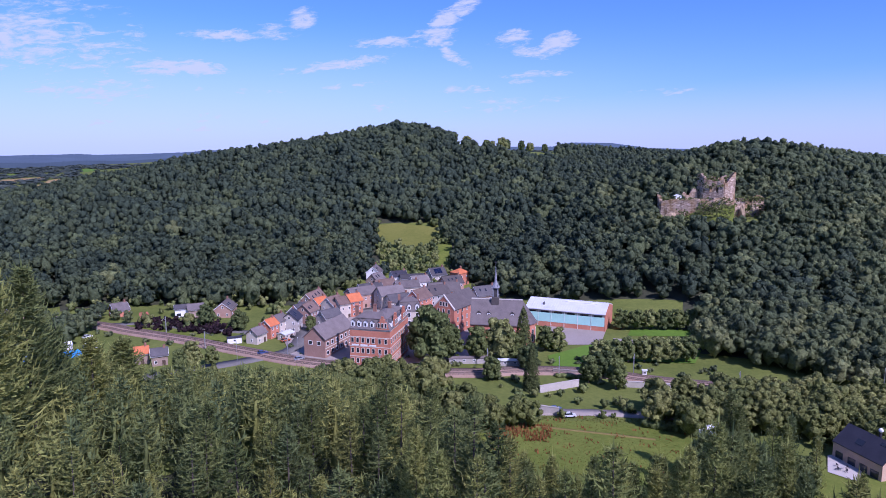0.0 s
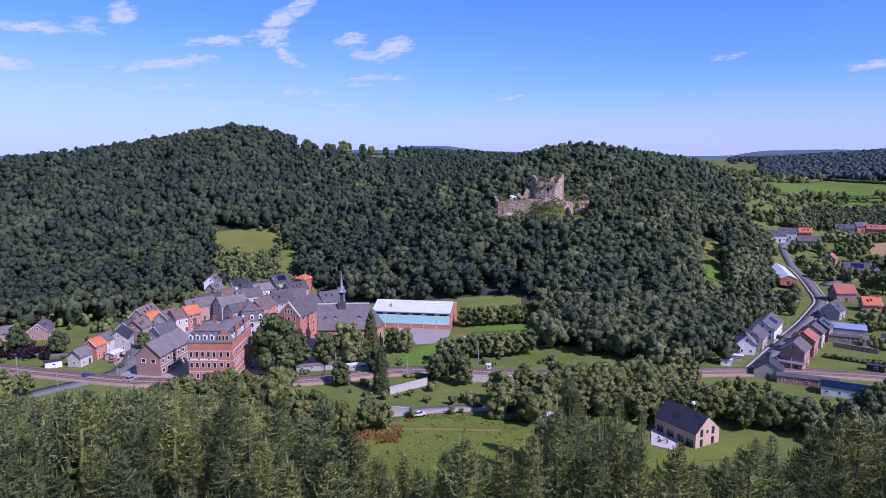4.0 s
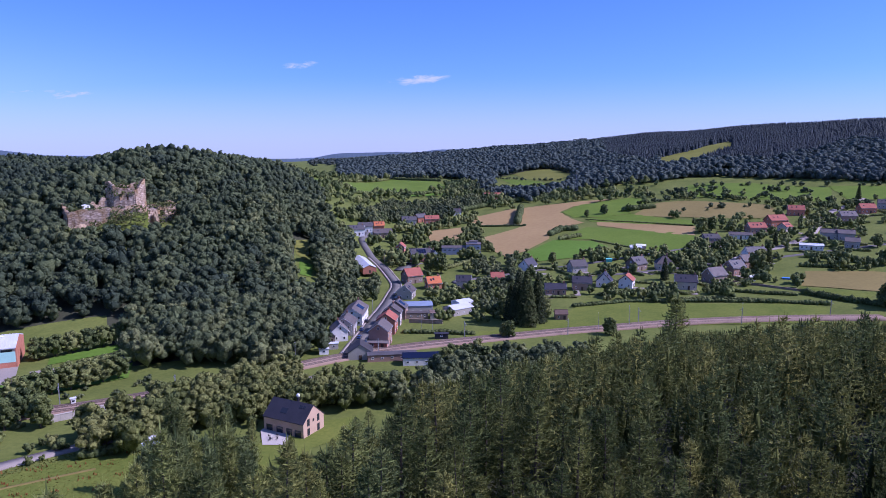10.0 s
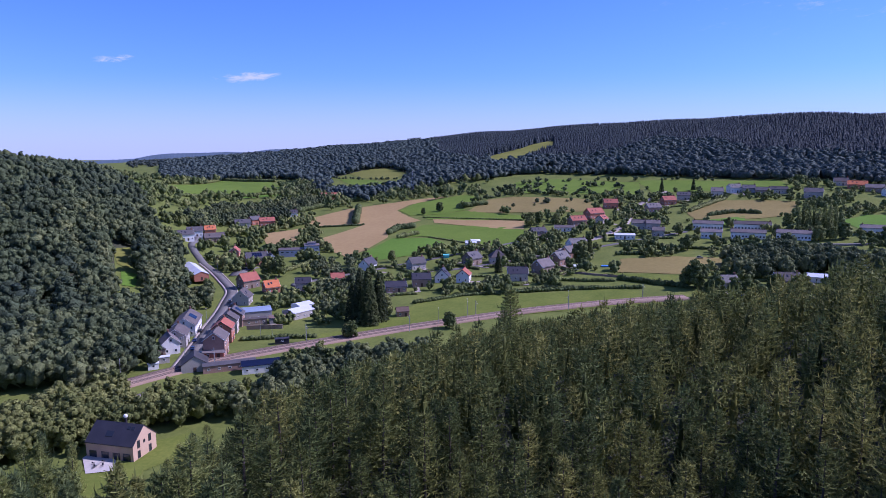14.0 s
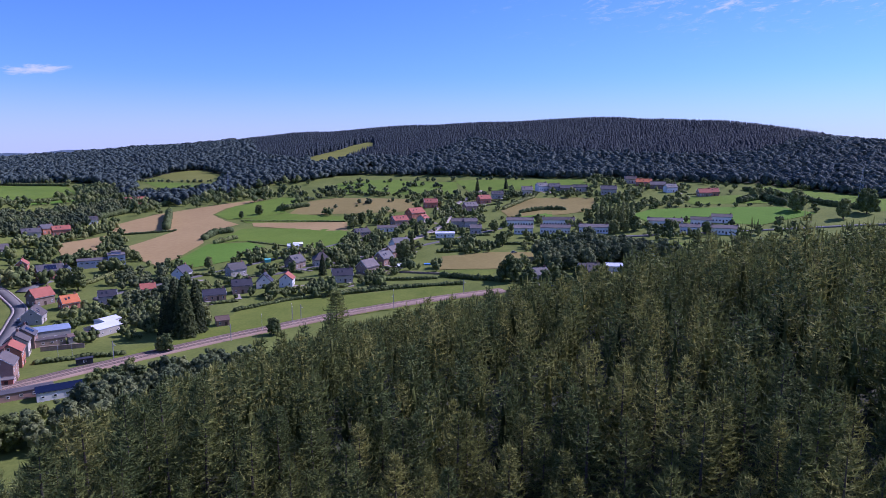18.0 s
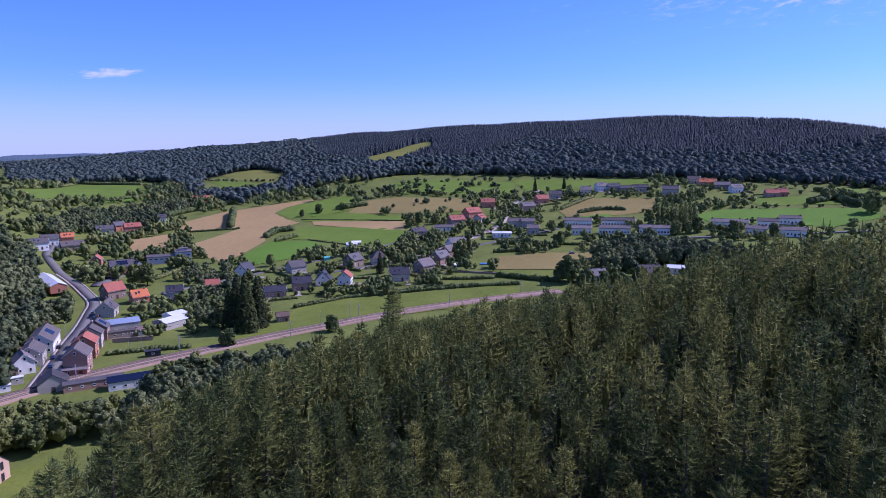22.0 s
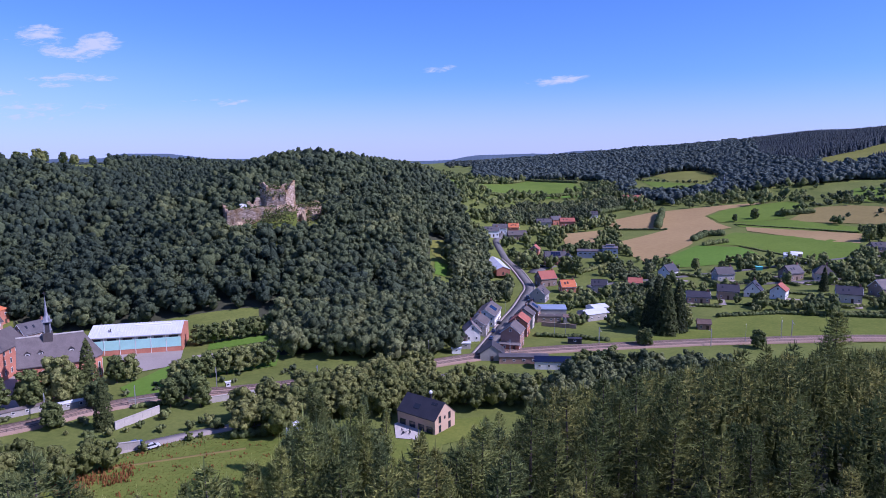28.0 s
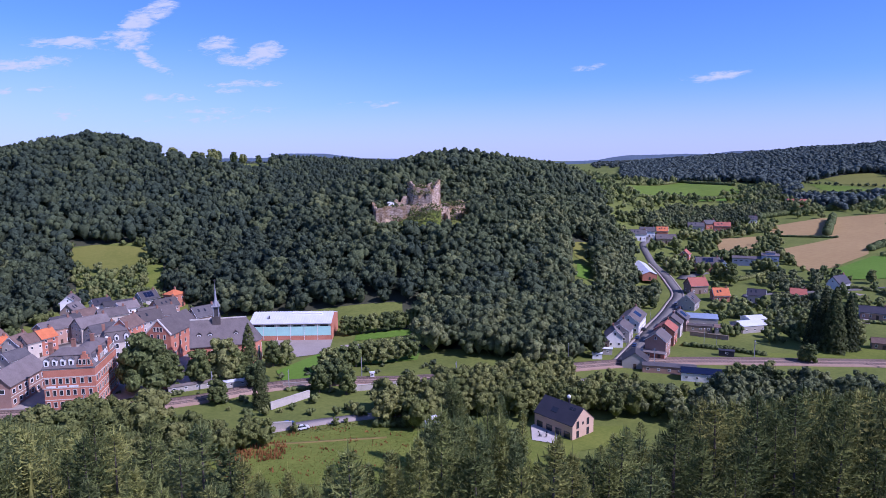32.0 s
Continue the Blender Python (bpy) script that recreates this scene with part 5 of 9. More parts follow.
house(0.01, 364.9, 75, 17, 9, 7, 4, M_BRICK, M_SLATE2, "long brick school wing with a slate roof")
house(3.47, 356.2, 63, 12, 9, 7, 4, M_BROWN, M_SLATE, "brick building with a dark slate gable roof behind the church")
house(-7.02, 359.1, 55, 15, 10, 7.5, 3, M_BRICK2, M_SLATE2, "school wing with a grey mansard roof")
house(-3.93, 347.1, 58, 12, 9, 6, 3, M_CREAM, M_SLATE, "low pale wing with a slate roof")

# dense core behind the school
house(-4.61, 354.7, 60, 14, 10, 8, 3.6, M_CREAM, M_SLATE2, "pale three storey school house with a slate roof")
house(-2.09, 339.4, 33, 11, 9, 9, 4, M_BRICK, M_BROWNROOF, "tall red brick wing with a brown roof")
house(-0.82, 351.9, 59, 15, 9, 8, 4, M_GREY, M_SLATE2, "grey wing with a long slate roof")
house(-9.43, 339.4, 31, 9, 8, 7, 3.4, M_CREAM, M_BROWNROOF, "pale house with a steep brown roof")
house(-6.29, 369.8, 64, 13, 9, 7, 3, M_GREY, M_SLATE, "grey house with a dark slate roof behind the school")
house(-5.07, 383.2, 55, 12, 9, 6, 3.4, M_BROWN, M_BROWNROOF, "brown stone house in the village core")
house(-3.14, 376.4, 72, 13, 9, 7, 3, M_CREAM, M_SLATE2, "cream house with a slate roof in the village core")
house(0.65, 390.2, 61, 12, 9, 6, 3.6, M_BRICK2, M_SLATE2, "brown brick house below the wood")
house(-2.07, 392.2, 63, 10, 8, 6, 3, M_WHITE, M_SLATE2, "white house below the wood")
house(-11.57, 331.3, 18, 9, 8, 6, 3.4, M_BRICK2, M_BROWNROOF, "brown brick house with a brown roof beside the village road")
house(-12.27, 335.3, 18, 9, 8, 5, 3.4, M_GREY, M_SLATE, "grey house with a blue black roof")

# far village at the valley mouth
house(-31.73, 1322.2, 28, 12, 9, 5, 4, M_WHITE, M_SLATE, "distant white house with a slate roof at the valley mouth", chims=0)
house(-31.31, 1330.3, -1, 11, 9, 5, 4, M_WHITE, M_SLATE2, "distant white gabled house among trees", chims=0)
house(-31.09, 1368.9, 49, 12, 9, 5, 4, M_CREAM, M_REDROOF, "distant cream house with a red roof", chims=0)
house(-32.01, 1285.1, 48, 14, 9, 5, 4, M_GREY, M_SLATE, "distant grey house at the valley mouth", chims=0)
house(-31.46, 1405.7, 39, 12, 9, 5, 4, M_WHITE, M_SLATE, "distant pale house on the valley side", chims=0)

# ---- sports hall ----
M_TURQ = surface("turquoise_cladding", (0.36, 0.66, 0.60), (0.46, 0.78, 0.70), 0.3, 3, rough=0.6)


def sports_hall():
    L, W = 30.2, 17.0
    head = 112.4
    x, y = 56.9 + math.sin(radians(head - 90)) * W * 0.625, 312.4 + math.cos(radians(head - 90)) * W * 0.625
    h = thing("sports_hall", x, y, 0, head, "turquoise clad sports hall with a pale sheet roof and brick ends", "sports hall")
    h.scale = (1.25,) * 3
    bm = bmesh.new()
    prism(bm, -L / 2 + 0.2, L / 2 - 0.2, -W / 2 + 0.15, W / 2 - 0.15, -0.3, 6.4, 8.7)
    part("wall", bm, M_GREY, h)
    bm = bmesh.new()
    box(bm, -L / 2, L / 2, -W / 2, -W / 2 + 0.3, -0.3, 1.9)
    box(bm, -L / 2, L / 2, W / 2 - 0.3, W / 2, -0.3, 1.6)
    part("plinth", bm, M_BRICK, h, "red brick plinth")
    n = 6
    for i in range(n):
        a, b = -L / 2 + i * L / n + 0.12, -L / 2 + (i + 1) * L / n - 0.12
        bm = bmesh.new()
        box(bm, a, b, -W / 2 - 0.05, -W / 2 + 0.12, 1.9, 5.3)
        part("cladding_panel", bm, M_TURQ, h, "turquoise cladding panel")
        bm = bmesh.new()
        box(bm, a + 0.9, b - 0.9, -W / 2 + 0.02, -W / 2 + 0.2, 5.35, 5.95)
        part("window", bm, M_GLASS, h, "strip window under the eaves")
        bm = bmesh.new()
        box(bm, a - 0.2, a - 0.04, -W / 2 - 0.12, -W / 2 + 0.1, 0.1, 6.2)
        part("downpipe", bm, M_FRAME, h)
    for s in (-1, 1):
        bm = bmesh.new()
        prism(bm, s * L / 2 - 0.2, s * L / 2 + 0.2, -W / 2, W / 2, -0.3, 6.5, 8.8)
        part("end_wall", bm, M_BRICK, h, "red brick gable wall")
    bm = bmesh.new()
    roof_slabs(bm, -L / 2, L / 2, -W / 2, W / 2, 6.5, 8.8, over=0.5, lip=0.15)
    rf = part("roof", bm, M_METAL, h, "pale ribbed sheet roof")
    for s in (-1, 1):
        first = None
        for i in range(30):
            place = Matrix.Translation((-L / 2 + 0.5 + i, 0, 0))
            if first is None:
                bm = bmesh.new()
                e, low = s * (W / 2 + 0.4), 6.8
                solid(bm, [(-0.04, 0, 9.18), (0.04, 0, 9.18), (0.04, e, low), (-0.04, e, low), (0, 0, 9.25), (0, e, low + 0.07)], [(0, 3, 5, 4), (2, 1, 4, 5), (0, 4, 1), (3, 2, 5)])
                first = part("seam", bm, M_METAL, rf)
                first.matrix_basis = place
            else:
                twin(first, rf, place)
    bm = bmesh.new()
    box(bm, -L / 2 + 1.2, -L / 2 + 2.4, -W / 2 - 0.1, -W / 2 + 0.1, 0, 2.2)
    part("door", bm, M_DOOR, h)
    for i in range(2):
        bm = bmesh.new()
        box(bm, -9.0 + i * 0.5, -8.7 + i * 0.5, -5.6, -5.3, 7.3, 8.6 + 0.3 * i)
        part("vent", bm, M_SLATE, h, "roof vent")
    bm = bmesh.new()
    box(bm, -1.0, 11.0, -2.2, -1.2, 8.55, 8.9)
    part("skylight", bm, M_FRAME, h, "white strip skylight")


sports_hall()


# ---- school ----
M_STONE = surface("pale_band_stone", (0.50, 0.46, 0.40), (0.64, 0.60, 0.53), 0.5)


def dormer(parent, x, y, z, turn, w=1.3, h=1.7, wall=None, roof=None):
    """A small dormer that faces -y before it is turned."""
    d = thing_part(parent, x, y, z, turn)
    bm = bmesh.new()
    box(bm, -w / 2, w / 2, 0, 1.6, 0, h)
    solid(bm, [(-w / 2, 0, h), (w / 2, 0, h), (0, 0, h + 0.6), (-w / 2, 1.6, h), (w / 2, 1.6, h), (0, 1.6, h + 0.6)], [(0, 1, 2), (5, 4, 3)])
    me = bpy.data.meshes.new("dormer")
    bm.to_mesh(me)
    bm.free()
    me.materials.append(wall or M_FRAME)
    d.data = me
    bm = bmesh.new()
    for s in (-1, 1):
        a = [(s * (w / 2 + 0.15), -0.15, h - 0.1), (0, -0.15, h + 0.66), (0, 1.7, h + 0.66), (s * (w / 2 + 0.15), 1.7, h - 0.1)]
        solid(bm, a + [(q[0], q[1], q[2] + 0.12) for q in a], [(0, 1, 2, 3), (7, 6, 5, 4), (0, 4, 5, 1), (1, 5, 6, 2), (2, 6, 7, 3), (3, 7, 4, 0)])
    part("dormer_roof", bm, roof or M_SLATE, d)
    window(d, window_mesh(w * 0.7, h * 0.8), 0, -0.02, 0.15, 0)
    return d


def thing_part(parent, x, y, z, turn):
    me = bpy.data.meshes.new("dormer")
    d = new("dormer", me)
    d.parent = parent
    d.matrix_basis = pose(x, y, z, 0, 0, turn)
    return d


def brick_rows(h, x, y, side, count, step, floors, z0, dz, w=1.05, hh=1.7):
    """Rows of windows along a facade: side 0 runs along x, 90 along y."""
    me = window_mesh(w, hh, M_STONE)
    for f in range(floors):
        for i in range(count):
            k = (i + 0.5) * step
            if side == 0:
                window(h, me, x + k, y, z0 + f * dz, 0)
            else:
                window(h, me, x, y + k, z0 + f * dz, 90)


def stepped_gable(h, x, y, w, z0, side, material):
    bm = bmesh.new()
    steps = 5
    for i in range(steps):
        a = w / 2 * (1 - i / steps)
        if side == 0:
            box(bm, x - a, x + a, y - 0.18, y + 0.5, z0 + i * 0.85, z0 + (i + 1) * 0.85)
        else:
            box(bm, x - 0.5, x + 0.18, y - a, y + a, z0 + i * 0.85, z0 + (i + 1) * 0.85)
    g = part("stepped_gable", bm, material, h, "stepped red brick gable with three windows")
    me = window_mesh(0.8, 1.6, M_STONE)
    for i in (-1, 0, 1):
        if side == 0:
            window(g, me, x + i * 1.1, y - 0.2, z0 + 0.7, 0)
        else:
            window(g, me, x + 0.2, y + i * 1.1, z0 + 0.7, 90)


def school():
    h = thing("school", -20.6, 254.1, 0, 104, "large red brick school with stone bands, dormers and a slate mansard", "school")
    h.scale = (1.25,) * 3
    e = 12.3
    bm = bmesh.new()
    box(bm, -13.2, 0, 0, 9.0, -0.5, e)
    box(bm, -8.5, 0, 9.0, 19.0, -0.5, e)
    part("wall", bm, M_BRICK, h)
    bm = bmesh.new()
    # mansard: steep lower slopes and a shallow top
    def mansard(x0, x1, y0, y1):
        i, zt, zr = 1.6, e + 3.0, e + 4.6
        solid(bm, [(x0 - 0.3, y0 - 0.3, e), (x1 + 0.3, y0 - 0.3, e), (x1 + 0.3, y1 + 0.3, e), (x0 - 0.3, y1 + 0.3, e),
                   (x0 + i, y0 + i, zt), (x1 - i, y0 + i, zt), (x1 - i, y1 - i, zt), (x0 + i, y1 - i, zt)],
              [(3, 2, 1, 0), (0, 1, 5, 4), (1, 2, 6, 5), (2, 3, 7, 6), (3, 0, 4, 7), (4, 5, 6, 7)])
        roof_hip(bm, x0 + i, x1 - i, y0 + i, y1 - i, zt, zr, 2.5, over=0.25)
    mansard(-13.2, -0.002, 0, 9.0)
    mansard(-8.5, 0, 9.4, 19.0)
    mansard(-8.3, -0.2, 1.0, 17.0)
    part("roof", bm, M_SLATE2, h)
    for z in (3.3, 6.6, 9.6, 11.9):
        bm = bmesh.new()
        box(bm, -13.25, 0.06, -0.07, 0.0, z, z + 0.22)
        box(bm, 0.0, 0.07, -0.07, 19.0, z, z + 0.22)
        part("stone_band", bm, M_STONE, h, "pale stone band")
    brick_rows(h, -13.2, 0, 0, 5, 1.72, 3, 1.2, 3.3)
    brick_rows(h, -4.4, 0, 0, 2, 2.0, 3, 1.2, 3.3)
    brick_rows(h, 0, 0.3, 90, 9, 2.05, 3, 1.2, 3.3)
    stepped_gable(h, -2.4, 0, 4.2, e, 0, M_BRICK)
    stepped_gable(h, 0, 6.0, 4.2, e, 90, M_BRICK)
    stepped_gable(h, 0, 14.5, 4.2, e, 90, M_BRICK)
    for i in range(4):
        dormer(h, -12.2 + i * 2.1, 0.15, e + 0.5, 0)
    for yy in (2.6, 9.6, 11.2, 17.6):
        dormer(h, -0.15, yy, e + 0.5, 90)
    for i in range(3):
        bm = bmesh.new()
        cx, cy = (-12.3, -7.5, -4.0)[i], (4.5, 7.6, 12.0)[i]
        box(bm, cx - 0.5, cx + 0.5, cy - 0.4, cy + 0.4, e + 2, e + 6.0)
        box(bm, cx - 0.6, cx + 0.6, cy - 0.5, cy + 0.5, e + 6.0, e + 6.2)
        part("chimney", bm, M_CHIM, h)
    # painted sign band between the floors: plain pale panels where writing cannot be read
    for i in range(3):
        bm = bmesh.new()
        box(bm, -12.6 + i * 2.9, -10.3 + i * 2.9, -0.1, -0.005, 6.9, 7.35)
        part("sign_panel", bm, M_FRAME, h, "pale sign panel")


def school_wing():
    head = 22.0
    h = thing("school_wing", -48.0, 267.0, 0, head, "low brick school wing with a brown slate gable roof", "school")
    h.scale = (1.25,) * 3
    L, W, e = 18.0, 8.0, 6.5
    bm = bmesh.new()
    prism(bm, 0, L, 0, W, -0.5, e, e + 3.6)
    part("wall", bm, M_BRICK2, h)
    bm = bmesh.new()
    roof_slabs(bm, 0, L, 0, W, e, e + 3.6)
    part("roof", bm, M_SLATE2, h)
    me = window_mesh(1.5, 1.4)
    for f in range(2):
        for i in range(6):
            window(h, me, 1.6 + i * 2.9, 0, 1.0 + f * 3.0, 0)
    for i in range(2):
        window(h, me, 0, 2.3 + i * 3.2, 4.2, -90)
    bm = bmesh.new()
    box(bm, -0.05, L + 0.05, -0.05, 0.0, 3.2, 3.45)
    part("stone_band", bm, M_STONE, h)


school()
school_wing()


def gabled_school():
    """The tall red gable between the school and the church."""
    h = thing("school_hall", 0.8, 304.0, 0, 33, "tall red brick gabled school building with pale window surrounds", "school")
    h.scale = (1.25,) * 3
    L, W, e = 17.0, 9.0, 9.5
    bm = bmesh.new()
    prism(bm, -1, L, -W / 2, W / 2, -0.5, e, e + 4.5)
    part("wall", bm, M_BRICK, h)
    bm = bmesh.new()
    roof_slabs(bm, -0.8, L, -W / 2, W / 2, e, e + 4.5, over=0.35, lip=0.0)
    part("roof", bm, M_SLATE2, h)
    bm = bmesh.new()
    for s in (-1, 1):
        solid(bm, [(-1.15, s * (W / 2 + 0.2), e - 0.2), (-1.15, 0, e + 4.75), (-0.6, 0, e + 4.75), (-0.6, s * (W / 2 + 0.2), e - 0.2),
                   (-1.15, s * (W / 2 + 0.2), e + 0.35), (-1.15, 0, e + 5.3), (-0.6, 0, e + 5.3), (-0.6, s * (W / 2 + 0.2), e + 0.35)],
              [(0, 1, 2, 3), (7, 6, 5, 4), (0, 4, 5, 1), (1, 5, 6, 2), (2, 6, 7, 3), (3, 7, 4, 0)])
    part("gable_coping", bm, M_STONE, h)
    me = window_mesh(1.0, 1.7, M_STONE)
    for f in range(3):
        for i in (-1, 0, 1):
            window(h, me, -1.0, i * 2.3, 1.6 + f * 3.1, -90)
    for i in (-1, 0, 1):
        window(h, me, -1.0, i * 1.2, 10.4, -90)
    for i in range(5):
        for f in range(3):
            window(h, me, 1.5 + i * 3.2, -W / 2, 1.6 + f * 3.1, 0)


gabled_school()


def mansion():
    """Pale three storey house with a slate mansard and round-topped dormers."""
    x, y = polar(-3.0, 307)
    h = thing("mansion", x, y, 0, 84, "tall pale rendered house with a slate mansard and dormers", "house")
    h.scale = (1.2,) * 3
    L, W, e = 9.5, 9.0, 9.2
    bm = bmesh.new()
    box(bm, -L / 2, L / 2, -W / 2, W / 2, -0.5, e)
    part("wall", bm, M_CREAM, h)
    bm = bmesh.new()
    i, zt = 1.4, e + 3.4
    solid(bm, [(-L / 2 - 0.3, -W / 2 - 0.3, e), (L / 2 + 0.3, -W / 2 - 0.3, e), (L / 2 + 0.3, W / 2 + 0.3, e), (-L / 2 - 0.3, W / 2 + 0.3, e),
               (-L / 2 + i, -W / 2 + i, zt), (L / 2 - i, -W / 2 + i, zt), (L / 2 - i, W / 2 - i, zt), (-L / 2 + i, W / 2 - i, zt)],
          [(3, 2, 1, 0), (0, 1, 5, 4), (1, 2, 6, 5), (2, 3, 7, 6), (3, 0, 4, 7), (4, 5, 6, 7)])
    roof_hip(bm, -L / 2 + i, L / 2 - i, -W / 2 + i, W / 2 - i, zt, zt + 1.4, 2.5, over=0.25)
    part("roof", bm, M_SLATE2, h)
    for k in range(3):
        dormer(h, -3.0 + 3 * k, -W / 2 + 0.1, e + 0.5, 0)
    me = window_mesh(1.1, 1.8)
    for f in range(3):
        for k in range(3):
            window(h, me, -3.0 + 3 * k, -W / 2, 0.9 + f * 3.0, 0)
            window(h, me, L / 2, -3.0 + 3 * k, 0.9 + f * 3.0, 90)
    for s in (-1, 1):
        bm = bmesh.new()
        box(bm, s * 3.6 - 0.5, s * 3.6 + 0.5, -0.4, 0.4, zt, zt + 2.4)
        part("chimney", bm, M_CHIM, h)


mansion()


# ---- church ----
M_LEAD = surface("weathered_lead", (0.20, 0.205, 0.23), (0.33, 0.335, 0.36), 0.5, 4, rough=0.6)


def church():
    head = 98.8
    h = thing("church", 21.8, 281.3, 0, head, "red brick chapel with a weathered slate roof and spire", "church")
    h.scale = (1.25,) * 3
    x0, x1, y0, y1, e, r = -8.4, 9.2, 0.0, 10.0, 8.6, 15.6
    ym = 5.0
    bm = bmesh.new()
    prism(bm, x0, x1, y0, y1, -0.5, e, r)
    part("wall", bm, M_BRICK, h)
    # polygonal apse
    ring = [(x1 + 4.6 * math.sin(a), ym - 5.0 * math.cos(a)) for a in np.linspace(0, math.pi, 6)]
    bm = bmesh.new()
    n = len(ring)
    solid(bm, [(x, y, -0.5) for x, y in ring] + [(x, y, e) for x, y in ring], [(i, i + 1, n + i + 1, n + i) for i in range(n - 1)])
    part("apse_wall", bm, M_BRICK, h)
    bm = bmesh.new()
    big = [(x1 + 5.1 * math.sin(a), ym - 5.5 * math.cos(a)) for a in np.linspace(0, math.pi, 6)]
    solid(bm, [(x, y, e - 0.2) for x, y in big] + [(x1 - 0.2, ym, r + 0.35)], [(i, i + 1, n) for i in range(n - 1)] + [tuple(range(n))[::-1]])
    part("apse_roof", bm, M_SLATE2, h)
    bm = bmesh.new()
    roof_slabs(bm, x0, x1, y0, y1, e, r, over=0.5, lip=0.1)
    part("roof", bm, M_SLATE2, h, "weathered grey slate roof")
    bm = bmesh.new()
    box(bm, x0 - 0.1, x1, ym - 0.15, ym + 0.15, r + 0.2, r + 0.55)
    part("ridge", bm, M_STONE, h)
    lancet = window_mesh(1.1, 4.2, M_STONE, True)
    for i in range(5):
        bx = x0 + 0.4 + i * 4.1
        bm = bmesh.new()
        box(bm, bx - 0.4, bx + 0.4, y0 - 1.0, y0 + 0.1, -0.5, 5.6)
        solid(bm, [(bx - 0.4, y0 - 1.0, 5.6), (bx + 0.4, y0 - 1.0, 5.6), (bx + 0.4, y0, 7.6), (bx - 0.4, y0, 7.6), (bx - 0.4, y0, 5.6), (bx + 0.4, y0, 5.6)], [(0, 1, 2, 3), (0, 3, 4), (1, 5, 2)])
        part("buttress", bm, M_BRICK, h)
        if i < 4:
            window(h, lancet, bx + 2.05, y0, 2.2, 0)
    for a in (18, 54, 90):
        t = radians(a)
        window(h, lancet, x1 + 4.45 * math.sin(t), ym - 4.85 * math.cos(t), 2.2, a)
    for k in (-5.6, -2.2, 5.8):
        dormer(h, k, 1.7, e + 1.9, 0, w=1.5, h=1.2, wall=M_SLATE, roof=M_SLATE2)
    # bell turret and spire on the ridge
    sx = -0.2
    bm = bmesh.new()
    box(bm, sx - 1.3, sx + 1.3, ym - 1.3, ym + 1.3, r - 1.5, r + 1.2)
    part("spire_base", bm, M_SLATE2, h)
    for a in range(4):
        for b in (-1, 1):
            bm = bmesh.new()
            t = radians(45 + 90 * a)
            cx, cy = sx + 1.35 * math.cos(t) * 0.8, ym + 1.35 * math.sin(t) * 0.8
            box(bm, cx - 0.16, cx + 0.16, cy - 0.16, cy + 0.16, r + 1.2, r + 4.4)
            if b > 0:
                solid(bm, [(cx - 0.22, cy - 0.22, r + 4.4), (cx + 0.22, cy - 0.22, r + 4.4), (cx + 0.22, cy + 0.22, r + 4.4), (cx - 0.22, cy + 0.22, r + 4.4), (cx, cy, r + 6.4)], [(0, 1, 4), (1, 2, 4), (2, 3, 4), (3, 0, 4)])
                part("belfry_post", bm, M_LEAD, h, "pale lead covered belfry post with a pinnacle")
            else:
                bm.free()
    bm = bmesh.new()
    box(bm, sx - 0.75, sx + 0.75, ym - 0.75, ym + 0.75, r + 1.2, r + 4.4)
    part("belfry_louvre", bm, M_SLATE, h)
    bm = bmesh.new()
    box(bm, sx - 1.35, sx + 1.35, ym - 1.35, ym + 1.35, r + 4.4, r + 4.7)
    m = 8
    lo = [(sx + 1.05 * math.cos(2 * math.pi * i / m), ym + 1.05 * math.sin(2 * math.pi * i / m), r + 4.7) for i in range(m)]
    mid = [(sx + 0.46 * math.cos(2 * math.pi * i / m), ym + 0.46 * math.sin(2 * math.pi * i / m), r + 6.6) for i in range(m)]
    solid(bm, lo + mid + [(sx, ym, r + 12.4)], [(i, (i + 1) % m, m + (i + 1) % m, m + i) for i in range(m)] + [(m + i, m + (i + 1) % m, 2 * m) for i in range(m)])
    part("spire", bm, M_LEAD, h, "slender slate spire")
    bm = bmesh.new()
    box(bm, sx - 0.06, sx + 0.06, ym - 0.06, ym + 0.06, r + 12.2, r + 13.6)
    box(bm, sx - 0.4, sx + 0.4, ym - 0.05, ym + 0.05, r + 13.0, r + 13.12)
    part("cross", bm, M_SLATE, h)


church()


# ---- castle ruin on its rock ----
def masonry():
    """Coursed rubble: long flat stones, pale and pinkish, with ochre, grey and mossy stains."""
    m, n, l, b = mat("ruin_masonry", 0.95, 0.0, 0.1)
    v = coords(n, l)
    vor = n.new("ShaderNodeTexVoronoi")
    vor.inputs["Scale"].default_value = 1.0
    l.new(coords(n, l, (0.55, 0.55, 1.7)), vor.inputs["Vector"])
    c = ramp(n, l, vor.outputs["Color"], [(0.1, (0.44, 0.33, 0.24)), (0.9, (0.74, 0.60, 0.46))])
    ochre = ramp(n, l, noise_of(n, l, v, 0.16, 4), [(0.45, (0, 0, 0)), (0.62, (1, 1, 1))])
    c = mix(n, l, ochre, c, (0.48, 0.33, 0.18))
    streak = ramp(n, l, noise_of(n, l, coords(n, l, (0.5, 0.5, 0.12)), 1.0, 5), [(0.50, (1, 1, 1)), (0.72, (0.52, 0.50, 0.46))])
    c = mix(n, l, 1.0, c, streak, "MULTIPLY")
    edge = ramp(n, l, vor.outputs["Distance"], [(0.30, (1, 1, 1)), (0.75, (0.62, 0.57, 0.53))])
    c = mix(n, l, 1.0, c, edge, "MULTIPLY")
    l.new(c, b.inputs["Base Color"])
    bump(n, l, b, vor.outputs["Distance"], 0.6, -0.22)
    return m


M_RUIN = masonry()


